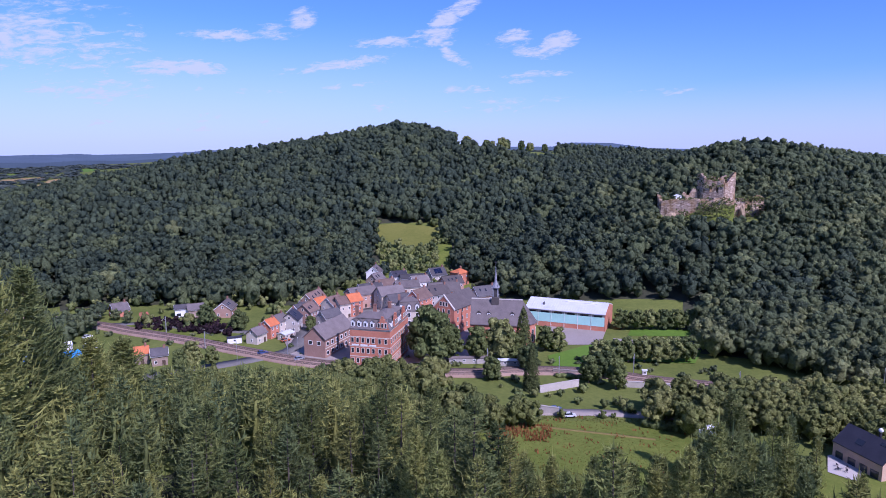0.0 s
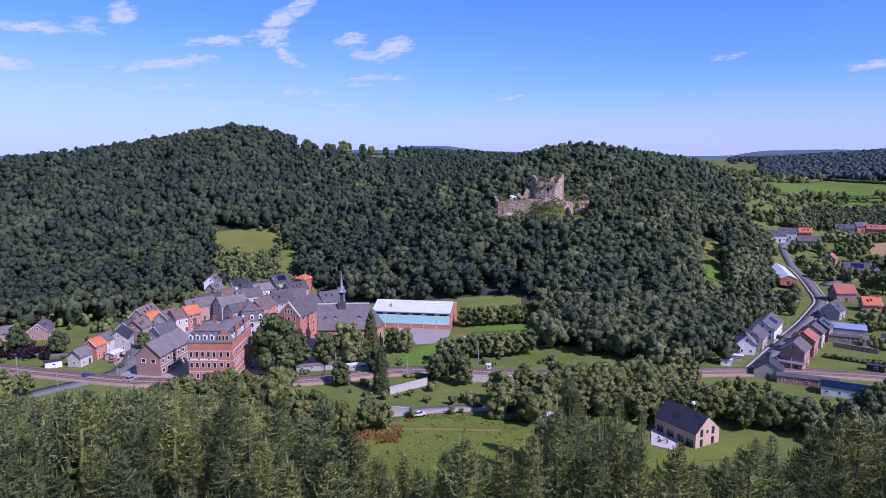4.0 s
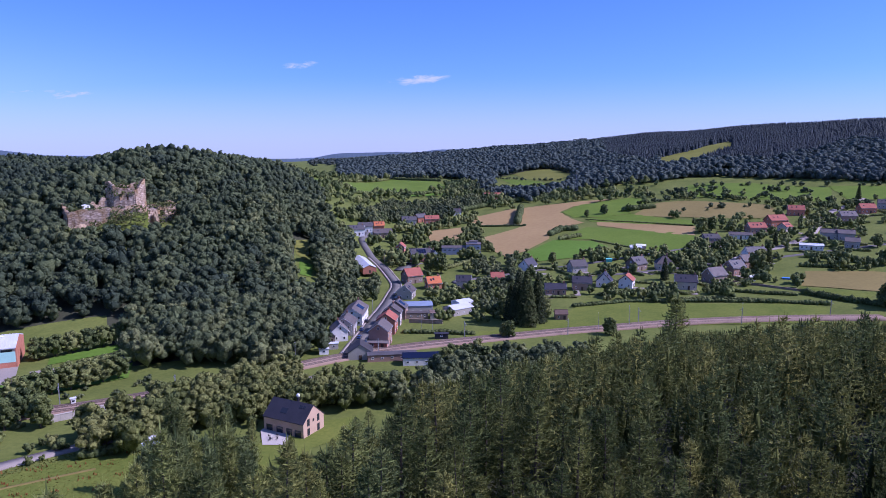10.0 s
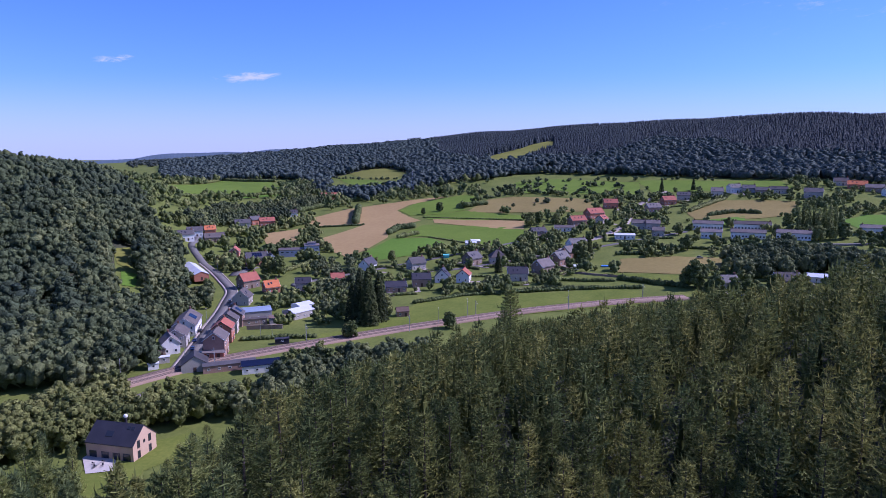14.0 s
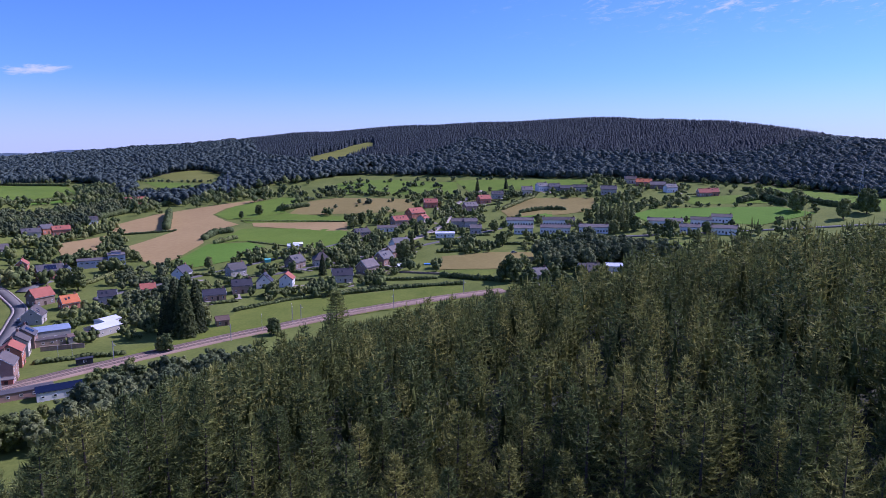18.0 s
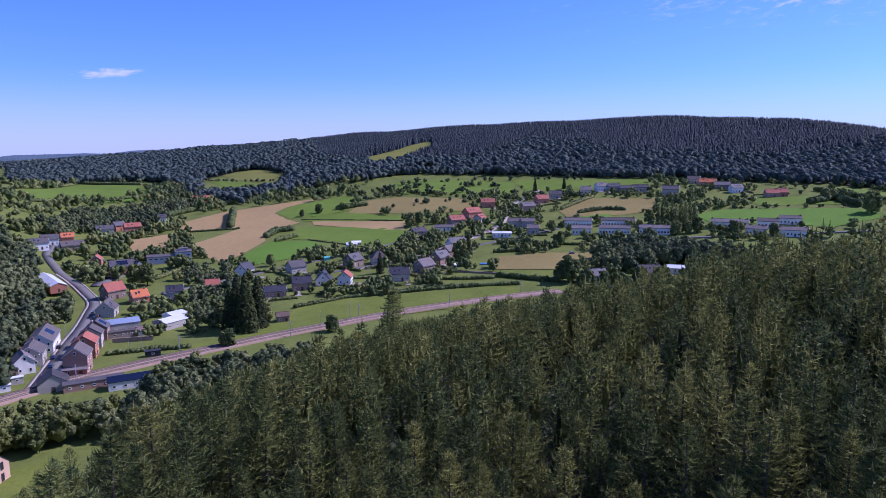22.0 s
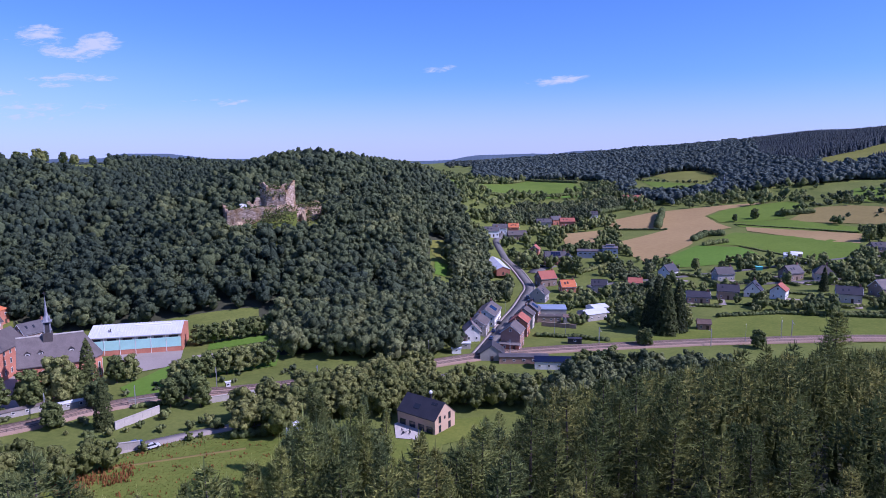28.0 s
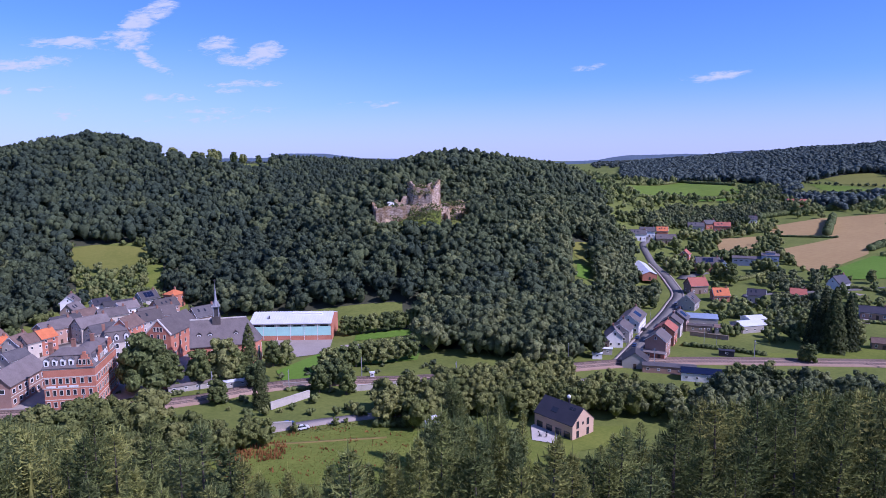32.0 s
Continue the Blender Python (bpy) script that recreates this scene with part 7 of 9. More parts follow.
shed(71.42, 446.7, 141, 3, 3, 2.4, 0.9, M_WHITE, M_FRAME, "white garden parasol pavilion", "pavilion")
shed(73.82, 456.4, 162, 5, 3, 0.6, 0.1, M_POOL, M_POOL, "blue covered swimming pool", "pool")
shed(62.99, 533.0, 148, 7, 6, 2.4, 1, M_BROWN, M_FRAME, "shed with a white roof in the gardens", "shed")
shed(-29.48, 311.6, 41, 6, 4, 1.6, 0.7, M_TARP, M_TARP, "stack under a bright blue tarpaulin", "stack")
shed(-29.81, 323.1, 50, 4, 4, 2.2, 1, M_WHITE, M_FRAME, "small white tent beside the road", "tent")
shed(-28.22, 320.7, 52, 5, 3, 2, 0.3, M_WHITE, M_METAL, "parked white caravan beside the road", "caravan")

lamp_post(62.35, 338.0)
lamp_post(59.84, 326.0)
lamp_post(70.89, 362.0)
lamp_post(62.30, 344.0)
lamp_post(41.67, 490.0)
lamp_post(40.61, 347.0)
lamp_post(44.80, 314.0)
lamp_post(45.73, 316.0)
lamp_post(34.01, 275.0)
lamp_post(38.78, 297.0)
lamp_post(-17.45, 277.0)
lamp_post(-12.47, 274.0)
low_wall(polar(8.4, 231.0), polar(11.7, 240.0), 2.6, M_PAVE, "pale concrete retaining wall beside the railway")
low_wall(polar(8.4, 213.0), polar(10.1, 212.0), 2.6, M_PAVE, "pale stone wall beside the stream")
low_wall(polar(9.5, 253.0), polar(12.7, 252.0), 1.6, M_PAVE2, "old stone wall along the railway")
low_wall(polar(15.3, 243.0), polar(19.4, 245.0), 2.2, M_PAVE, "concrete parapet of the railway bridge")
low_wall(polar(43.7, 333.0), polar(46.6, 330.0), 2, M_BROWN, "brown garden wall behind the lawn")
low_wall(polar(69.1, 442.0), polar(74.9, 429.0), 1, M_BROWN, "low stone garden wall")

# blue and white tents at the valley's end
for az, d, paint, words in ((-32.4, 309, M_POOL, "bright blue tent canopy between trees"), (-33.3, 316, M_FRAME, "white party tent between trees")):
    x, y = polar(az, d)
    h = thing("tent", x, y, land_at(x, y), az + 80, words, "tent")
    bm = bmesh.new()
    solid(bm, [(-4, -3, 2.2), (4, -3, 2.2), (4, 3, 2.2), (-4, 3, 2.2), (-1.5, 0, 4.2), (1.5, 0, 4.2)], [(0, 1, 5, 4), (1, 2, 5), (2, 3, 4, 5), (3, 0, 4), (3, 2, 1, 0)])
    part("canopy", bm, paint, h)
    for px in (-3.8, 3.8):
        for py in (-2.8, 2.8):
            bm = bmesh.new()
            box(bm, px - 0.05, px + 0.05, py - 0.05, py + 0.05, -0.2, 2.2)
            part("pole", bm, M_GALV, h)

# lattice pylons of the power line before the forest
def pylon(az, d, tall):
    x, y = polar(az, d)
    h = thing("power_pylon", x, y, land_at(x, y), az, "slender grey steel lattice pylon with three cross arms", "pylon", "power pylons")
    w0, w1 = 2.0, 0.45

    def bar(bm, p, q, r=0.13):
        p, q = Vector(p), Vector(q)
        u = (q - p).orthogonal().normalized() * r
        v = (q - p).cross(u).normalized() * r
        solid(bm, [tuple(a + b) for a in (p, q) for b in (u, v, -u, -v)], [(0, 1, 5, 4), (1, 2, 6, 5), (2, 3, 7, 6), (3, 0, 4, 7)])

    side = lambda f: w0 + (w1 - w0) * min(1.0, f * 1.25)
    for sx in (-1, 1):
        for sy in (-1, 1):
            bm = bmesh.new()
            for a, b in ((0.0, 0.4), (0.4, 0.8), (0.8, 1.0)):
                bar(bm, (sx * side(a), sy * side(a), a * tall - (0.5 if a == 0 else 0)), (sx * side(b), sy * side(b), b * tall), 0.2)
            part("leg", bm, M_GALV, h)
    bm = bmesh.new()
    for i in range(8):
        a, b = i / 8, (i + 1) / 8
        for s in (-1, 1):
            bar(bm, (-side(a), s * side(a), a * tall), (side(b), s * side(b), b * tall))
            bar(bm, (s * side(a), -side(a), a * tall), (s * side(b), side(b), b * tall))
    part("bracing", bm, M_GALV, h)
    for f, reach in ((0.72, 3.6), (0.84, 4.4), (0.96, 3.2)):
        bm = bmesh.new()
        bar(bm, (-reach, 0, f * tall), (reach, 0, f * tall), 0.18)
        bar(bm, (-reach, 0, f * tall), (0, 0, f * tall + 1.2))
        bar(bm, (reach, 0, f * tall), (0, 0, f * tall + 1.2))
        part("cross_arm", bm, M_GALV, h)


pylon(57.7, 838, 27)
pylon(106.6, 785, 29)

# ---- single trees ----
def spruce(seed, boughs=78, stations=5, wide=0.30, rise=0.55, power=0.7, shoot=0.045, width=0.0065, heart=False):
    """A young conifer of unit height: boughs set in a spiral that curve upwards, each with shoots that point up and out."""
    g = np.random.default_rng(seed)
    P, Q, S = [], [], []

    def blade(p, q, w):
        P.append(p)
        Q.append(q)
        S.append(w)

    for i in range(boughs):
        f = (i + 0.5) / boughs
        z = 0.06 + 0.90 * f ** 0.9
        r = (wide * (1 - f) ** power + 0.015) * g.uniform(0.55, 1.2)
        a = i * 2.39996 + g.uniform(-0.4, 0.4)
        d = np.array([math.cos(a), math.sin(a), 0.0])
        side = np.array([-d[1], d[0], 0.0])
        lift = rise * g.uniform(0.5, 1.4)
        at = lambda t: np.array([0, 0, z]) + d * r * t * (1 - 0.18 * t) + np.array([0, 0, r * (lift * t * t * t - 0.12 * t)])
        blade(at(0.0), at(0.55), 0.006)
        blade(at(0.45), at(1.0), 0.006)
        for k in range(stations):
            t = 0.25 + 0.75 * (k + 0.5) / stations
            for s in (-1, 1):
                ln = shoot * g.uniform(0.55, 1.25) * (1.1 - 0.35 * t)
                q = at(t) + ln * (d * g.uniform(0.0, 0.7) + side * s * g.uniform(0.2, 1.0) + np.array([0, 0, g.uniform(-0.1, 0.8)]))
                blade(at(t), q, width)
        blade(at(0.95), at(1.0) + d * 0.010 + np.array([0, 0, shoot * g.uniform(0.8, 1.5)]), width * 0.9)
    for k in range(6):
        a = k * 1.05 + g.uniform(0, 0.6)
        blade(np.array([0, 0, 0.93]), np.array([0.022 * math.cos(a), 0.022 * math.sin(a), 0.975 + g.uniform(0, 0.02)]), 0.0045)
    blade(np.array([0, 0, 0.91]), np.array([0, 0, 1.06]), 0.006)
    P, Q, S = np.array(P), np.array(Q), np.array(S)[:, None]
    across = np.cross(Q - P, g.normal(size=P.shape))
    across = across / (np.linalg.norm(across, axis=1)[:, None] + 1e-9) * S
    v = np.stack([P - across, P + across, Q], 1).reshape(-1, 3)
    blades = (v, np.arange(len(v)).reshape(-1, 3))
    if not heart:
        return blades
    rings = [(wide * k * g.uniform(0.85, 1.15) * math.cos(i * 0.8976 + z * 9), wide * k * g.uniform(0.85, 1.15) * math.sin(i * 0.8976 + z * 9), z) for k, z in ((0.22, 0.05), (0.15, 0.35), (0.06, 0.62)) for i in range(7)] + [(0, 0, 0.78)]
    core = [(r * 7 + i, r * 7 + (i + 1) % 7, r * 7 + 7 + i) for r in range(2) for i in range(7)] + [(r * 7 + (i + 1) % 7, r * 7 + 7 + (i + 1) % 7, r * 7 + 7 + i) for r in range(2) for i in range(7)] + [(14 + i, 14 + (i + 1) % 7, 21) for i in range(7)]
    return join([blades, (np.array(rings), np.array(core))])


def trunk_mesh(name, top, r0, limbs, seed, reach=0.3, start=0.25):
    """A tapered trunk of unit height with limbs."""
    g = random.Random(seed)
    bm = bmesh.new()

    def tube(p, q, a, b, n=6):
        d = (q - p).normalized()
        u = d.orthogonal().normalized()
        w = d.cross(u)
        lo = [bm.verts.new(p + (u * math.cos(2 * math.pi * i / n) + w * math.sin(2 * math.pi * i / n)) * a) for i in range(n)]
        hi = [bm.verts.new(q + (u * math.cos(2 * math.pi * i / n) + w * math.sin(2 * math.pi * i / n)) * b) for i in range(n)]
        for i in range(n):
            bm.faces.new((lo[i], lo[(i + 1) % n], hi[(i + 1) % n], hi[i]))
        return hi

    mid = Vector((g.uniform(-0.01, 0.01), g.uniform(-0.01, 0.01), top * 0.5))
    tube(Vector((0, 0, -0.03)), mid, r0, r0 * 0.6)
    tube(mid, Vector((0, 0, top)), r0 * 0.6, r0 * 0.12)
    for i in range(limbs):
        z = start + (top - start) * i / limbs
        a = i * 2.4 + g.uniform(-0.4, 0.4)
        ln = reach * (1 - 0.5 * i / limbs) * g.uniform(0.7, 1.1)
        tube(Vector((0, 0, z)), Vector((math.cos(a) * ln, math.sin(a) * ln, z + ln * 0.7)), r0 * 0.32, r0 * 0.08, 4)
    me = bpy.data.meshes.new(name)
    bm.to_mesh(me)
    bm.free()
    me.materials.append(M_BARK)
    return me


def tree_kind(name, crown, trunk, material, label, category, group=""):
    root = new(name)
    tagged(root, label, category, group)
    t = new("trunk", trunk)
    t.parent = root
    c = new("crown", mesh_of("crown", crown[0], crown[1], [material], np.zeros(len(crown[0]))))
    c.parent = root
    return root


PENDING = []


def plant(kind, x, y, height, wide=1.0):
    """One tree of a kind at a place; the first stands as the model itself."""
    m = pose(x, y, land_at(x, y) - 0.15, 0, 0, random.uniform(0, 360))
    s = (height * wide, height * wide, height)
    if kind.name not in PENDING:
        PENDING.append(kind.name)
        kind.matrix_basis = m @ Matrix.Diagonal((*s, 1))
        return kind
    ob = copy_thing(kind, m)
    ob.scale = s
    return ob


SPRUCE = [tree_kind("conifer", spruce(11 + i, wide=0.21 + 0.025 * (i % 3), boughs=100, stations=8, shoot=0.046, width=0.0044), trunk_mesh("trunk", 0.96, 0.012, 0, i), M_NEEDLE,
                    ("young olive green spruce on the slope", "young larch with pale upright shoots on the slope", "dense blue green spruce on the slope", "slender yellow green spruce on the slope")[i], "conifer", "conifers on the near slope") for i in range(4)]
FRESH = [tree_kind("conifer", spruce(91 + i, wide=0.22 + 0.03 * i, boughs=100, stations=8, shoot=0.046, width=0.0044), trunk_mesh("trunk", 0.96, 0.012, 0, 20 + i), M_NEEDLE2, ("fresh green larch on the near slope", "blue green spruce on the near slope")[i], "conifer", "conifers on the near slope") for i in range(2)]
LARCH = tree_kind("larch", spruce(51, boughs=230, stations=9, wide=0.21, rise=0.1, power=0.6, shoot=0.04, width=0.0034), trunk_mesh("trunk", 0.97, 0.011, 0, 9), M_NEEDLE2, "tall feathery larch above the pasture", "larch")
BIG_SPRUCE = tree_kind("tall_spruce", spruce(77, boughs=300, stations=11, wide=0.22, shoot=0.034, width=0.0032), trunk_mesh("trunk", 0.97, 0.011, 0, 8), M_NEEDLE2, "tall olive spruce rising over the plantation", "spruce")
OAK = [tree_kind("broadleaf_tree", crown_wood(36, 1500, 0.032, wide=(0.34, 0.40, 0.31)[i], nu=6, knob=(0.14, 0.34), round_to=1.72), trunk_mesh("trunk", 0.8, 0.030, 6, i), M_LEAF,
                 ("dark green broadleaf tree with a full crown", "broadleaf tree with an uneven crown", "tall dense broadleaf tree")[i], "tree") for i in range(3)]
POPLAR = tree_kind("poplar", crown_spire(620, 0.026, wide=0.12, low=0.05, power=0.45), trunk_mesh("trunk", 0.9, 0.014, 0, 3), M_LEAF, "narrow dark poplar in a row", "poplar", "row of poplars")
ROUND = tree_kind("clipped_tree", crown_wood(28, 1000, 0.030, wide=0.40, nu=6, knob=(0.17, 0.27), round_to=1.72), trunk_mesh("trunk", 0.6, 0.03, 4, 4), M_LEAF, "rounded lime tree in a clipped row", "tree", "rows of limes")
FIR = tree_kind("fir_tree", crown_spire(1500, 0.026, wide=0.19, low=0.03, power=0.6), trunk_mesh("trunk", 0.9, 0.016, 0, 5), M_FIR, "tall dark fir tree", "fir")
SPIRE_DOWN = [spruce(61 + i, boughs=30, stations=2, wide=0.25, shoot=0.10, width=0.015, heart=True) for i in range(3)]
SPIRE_NEAR = [spruce(31 + i, boughs=54, stations=4, wide=0.24, shoot=0.058, width=0.0074, heart=True) for i in range(3)]


def hedge(line, height, width, label, clumps=7, material=None):
    """A hedge along a line of (x, y): a closed inner body and leaf clumps all over it."""
    pts, pieces = [Vector((*p, 0)) for p in line], []
    P, N = [], []
    for a, b in zip(pts, pts[1:]):
        ln = (b - a).length
        d = (b - a) / ln
        n = Vector((-d.y, d.x, 0))
        k = max(1, int(ln / 1.7))
        for i in range(k):
            c = a + d * ln * (i + 0.5) / k
            z = land_at(c.x, c.y)
            hh, ww = height * random.uniform(0.75, 1.15), width * random.uniform(0.85, 1.15)
            pieces.append(hull((c.x, c.y, z + hh * 0.45), np.array([max(1.9, ww * 0.6), max(1.9, ww * 0.6), hh * 0.55]), 6, 3))
            for _ in range(clumps):
                u = Vector((random.uniform(-1, 1), random.uniform(-1, 1), random.uniform(0, 1))).normalized()
                P.append((c.x + d.x * u.x * 1.5 + n.x * u.y * ww * 0.55, c.y + d.y * u.x * 1.5 + n.y * u.y * ww * 0.55, z + hh * 0.45 + u.z * hh * 0.6))
                N.append((d * u.x + n * u.y + Vector((0, 0, u.z))).normalized())
    pieces.append(leaves_at(np.array(P), np.array([tuple(q) for q in N]), 0.32 * min(1.6, max(0.8, height / 1.6))))
    v, t = join(pieces)
    ob = new("hedge", mesh_of("hedge", v, t, [material or M_LEAF], np.full(len(v), random.random())))
    return tagged(ob, label, "hedge")


# ---- the near slope ----
sheet("forest_floor", M_LITTER, [polar(a, 22) for a in range(114, -41, -11)] + [polar(a, d) for a, d in zip(range(-40, 115, 7), (205, 205, 205, 200, 175, 150, 112, 100, 96, 96, 100, 135, 165, 195, 225, 250, 260, 270, 220, 220, 220, 220, 220))], "brown needle litter under the plantation", 0.2, 8.0)

def conifer_slope(az, d, x, y):
    edge = np.interp(az, [-40, -12, -6, 0, 5, 12, 20, 28, 34, 38, 44, 52, 66, 80, 86, 112], [222, 215, 200, 160, 118, 104, 100, 102, 108, 150, 185, 222, 270, 300, 190, 190])
    return d < edge


near = scatter(-39, 114, 50, 92, 4.0, conifer_slope)
near = near[np.argsort(np.hypot(near[:, 0], near[:, 1]))]
for i, (x, y) in enumerate(near[:300]):
    left = math.degrees(math.atan2(x, y)) < 38 + random.uniform(-12, 12)
    plant((FRESH if left and random.random() < 0.75 else SPRUCE)[random.choice((0, 1)) if left else random.choice((0, 0, 1, 1, 2, 3))], x, y, random.uniform(8.5, 13.5), random.uniform(1.2, 1.6))
rest = np.concatenate([near[300:], scatter(-39, 114, 92, 130, 4.2, conifer_slope)])
far = scatter(-39, 114, 130, 375, 4.9, conifer_slope)
for places, shapes, words in ((rest, SPIRE_NEAR, "young spruce and larch plantation on the slope"), (far, SPIRE_DOWN, "young spruce plantation farther down the slope")):
    left = np.degrees(np.arctan2(places[:, 0], places[:, 1])) < 38 + rng.uniform(-14, 14, len(places))
    forest("conifer_plantation", places[left], (8.5, 13.5), shapes, M_NEEDLE2, "fresh green " + words, "plantation", spread=(1.25, 1.6))
    forest("conifer_plantation", places[~left], (8.5, 13.5), shapes, M_NEEDLE, "olive green " + words, "plantation", spread=(1.25, 1.6))
# feathery tops that rise before the pasture
for i in range(60):
    a, d = -3 + 0.66 * i + random.uniform(-0.3, 0.3), random.uniform(50, 72)
    x, y = polar(a, d)
    drop = float(np.interp(a, [-3, 0, 5, 17, 20, 23.5, 26, 28.4, 31, 35, 39], [21.5, 22.5, 25, 24.7, 22, 20, 20.6, 21.5, 24.5, 24.3, 22.4])) + random.uniform(0, 3)
    tall = 87.5 - d * math.tan(radians(drop)) - land_at(x, y)
    if 6 < tall < 24:
        plant(random.choice(FRESH) if tall < 13 else LARCH, x, y, tall, random.uniform(0.75, 1.05))

# ---- belts of trees ----
M_PURPLE = leafage("purple_leaf", (0.022, 0.014, 0.018), (0.034, 0.020, 0.024), (0.05, 0.03, 0.034))
BUILT = [(o.matrix_basis.translation.x, o.matrix_basis.translation.y) for o in scene.objects if o.parent is None and o.type == "EMPTY" and "category" in o and o["category"] in ("house", "terrace", "school", "church", "sports hall", "works building", "workshop", "shed")]
BUILT += [polar(48.2 + k, 516) for k in (-1.4, -0.7, 0.7, 1.4)] + [polar(47.3, 526), polar(49.2, 526), (296, 348), (302, 360), (312, 376)]
LANES = [[(p.x, p.y) for p, q, d in ribbon(line, 0.1)] for line in (STREET, RAIL)]


def free_of_buildings(x, y, gap=9.0):
    ok = np.ones(len(x), bool)
    for bx, by in BUILT:
        ok &= np.hypot(x - bx, y - by) > gap
    for lane in LANES:
        for bx, by in lane:
            ok &= np.hypot(x - bx, y - by) > 7.0
    return ok


def belt(name, ring, gap, height, label):
    xs, ys = [p[0] for p in ring], [p[1] for p in ring]
    gx, gy = np.meshgrid(np.arange(min(xs), max(xs), gap), np.arange(min(ys), max(ys), gap))
    p = np.stack([gx.ravel(), gy.ravel()], 1) + rng.uniform(-0.45, 0.45, (gx.size, 2)) * gap
    p = p[inside(p[:, 0], p[:, 1], ring) & free_of_buildings(p[:, 0], p[:, 1])]
    return forest(name, p, height, BROAD_NEAR if name == "riverside_trees" else BROAD, M_ALDER if name == "riverside_trees" else M_WOOD, label, "trees", lean=lambda a, d: 0.62 + 0 * a if name == "riverside_trees" else 0.56 + 0 * a)



# ---- valley trees ----
belt("riverside_trees", [polar(-21.5, 250), polar(-13.0, 235), polar(-4.7, 229), polar(0.7, 216), polar(8.2, 208), polar(8.7, 201), polar(3.8, 193), polar(-4.3, 165), polar(-21.8, 139)], 6, (7, 12), "light green alder and birch belt before the railway")
belt("riverside_trees", [polar(-10.6, 236), polar(-4.7, 232), polar(0.7, 225), polar(0.7, 216), polar(-11.1, 209)], 6, (12, 17), "tall birches and alders before the school")
belt("riverside_trees", [polar(15.4, 216), polar(21.6, 231), polar(24.1, 251), polar(34.1, 270), polar(34.4, 230), polar(29.9, 221), polar(22.2, 210), polar(15.9, 211)], 6.5, (8, 14), "mixed broadleaf belt beside the stream")
belt("riverside_trees", [polar(22.3, 247), polar(28.6, 246), polar(34.3, 240), polar(42.2, 226), polar(38.7, 215), polar(36.7, 220), polar(31.4, 218), polar(29.5, 217), polar(21.7, 204), polar(16.9, 212), polar(16.9, 222), polar(20.5, 227)], 6.5, (8, 13), "mixed broadleaf belt round the modern house")
belt("valley_wood", [polar(21.4, 340), polar(25.3, 343), polar(32.6, 354), polar(36.4, 327), polar(36.8, 273), polar(35.3, 266), polar(25.1, 277), polar(21.2, 290)], 7, (11, 17), "dense broadleaf wood on the valley floor")
belt("valley_wood", [polar(38.7, 230), polar(43.7, 229), polar(45.6, 249), polar(47.6, 263), polar(52.0, 267), polar(56.7, 277), polar(59.0, 276), polar(54.0, 222), polar(45.2, 221), polar(38.7, 221)], 6, (8, 12), "dark broadleaf trees above the railway")
belt("valley_wood", [polar(29.8, 348), polar(33.1, 366), polar(36.0, 394), polar(38.9, 415), polar(41.4, 406), polar(38.8, 363), polar(36.4, 317), polar(32.5, 293)], 6.5, (8, 13), "broadleaf trees behind the street")
belt("valley_wood", [polar(36.1, 487), polar(38.8, 527), polar(39.5, 478), polar(38.9, 423), polar(36.1, 416)], 6.5, (9, 14), "broadleaf trees beside the upper street")
belt("valley_wood", [polar(39.4, 652), polar(42.3, 780), polar(51.7, 844), polar(48.9, 752), polar(46.6, 680), polar(42.3, 664), polar(40.4, 620)], 8, (8, 13), "trees round the upper village")
belt("valley_wood", [polar(82.8, 482), polar(87.3, 520), polar(91.6, 499), polar(94.5, 494), polar(91.9, 457), polar(89.1, 466), polar(85.4, 442), polar(84.0, 441)], 7, (10, 16), "dark trees beyond the conifers")
belt("garden_trees", [polar(49.2, 482), polar(53.0, 481), polar(54.2, 431), polar(51.9, 350), polar(49.0, 348), polar(49.2, 415)], 8.5, (6, 10), "garden trees round the houses")
belt("valley_wood", [polar(-33.9, 369), polar(-30.7, 373), polar(-26.9, 354), polar(-28.5, 338), polar(-30.6, 300), polar(-34.1, 304)], 7, (9, 14), "trees at the end of the valley")
belt("valley_wood", [polar(-29.2, 373), polar(-26.9, 378), polar(-24.5, 352), polar(-27.3, 350)], 7, (6, 10), "bushes at the end of the valley")
belt("valley_wood", [(352, 440), (322, 402), (313, 381), (300, 360), (280, 340), (258, 322), (262, 345), (300, 390), (333, 428)], 6.5, (8, 13), "broadleaf trees along the upper street")
belt("valley_wood", [(258, 322), (262, 304), (240, 288), (222, 277), (232, 300)], 6.0, (6, 10), "broadleaf trees behind the row of white houses")
belt("riverside_trees", [polar(36.5, 258), polar(40.5, 250), polar(44.5, 246), polar(44.0, 234), polar(40.0, 234), polar(36.5, 238)], 6.0, (4.5, 7.5), "broadleaf trees before the station")
belt("valley_wood", [polar(50.3, 862), polar(55.5, 834), polar(57.4, 856), polar(53.7, 872), polar(50.3, 930), polar(48.5, 930), polar(47.0, 900)], 9, (8, 12), "mixed trees between the far fields")
for x, y, tall in ((251, 291, 6.5), (259, 299, 8), (267, 309, 7), (276, 318, 8.5), (285, 329, 7.5), (291, 337, 6)):
    plant(random.choice(OAK), x, y, tall, 1.1)
plant(random.choice(OAK), *polar(-0.98, 264.0), 24.7)
plant(random.choice(OAK), *polar(-1.97, 270.0), 19.2)
plant(random.choice(OAK), *polar(0.74, 264.0), 16.4)
plant(random.choice(OAK), *polar(2.96, 264.0), 16.4)
plant(random.choice(OAK), *polar(4.93, 265.0), 20.0)
plant(random.choice(OAK), *polar(5.90, 265.0), 14.1)
plant(FIR, *polar(6.88, 266.0), 22.5)
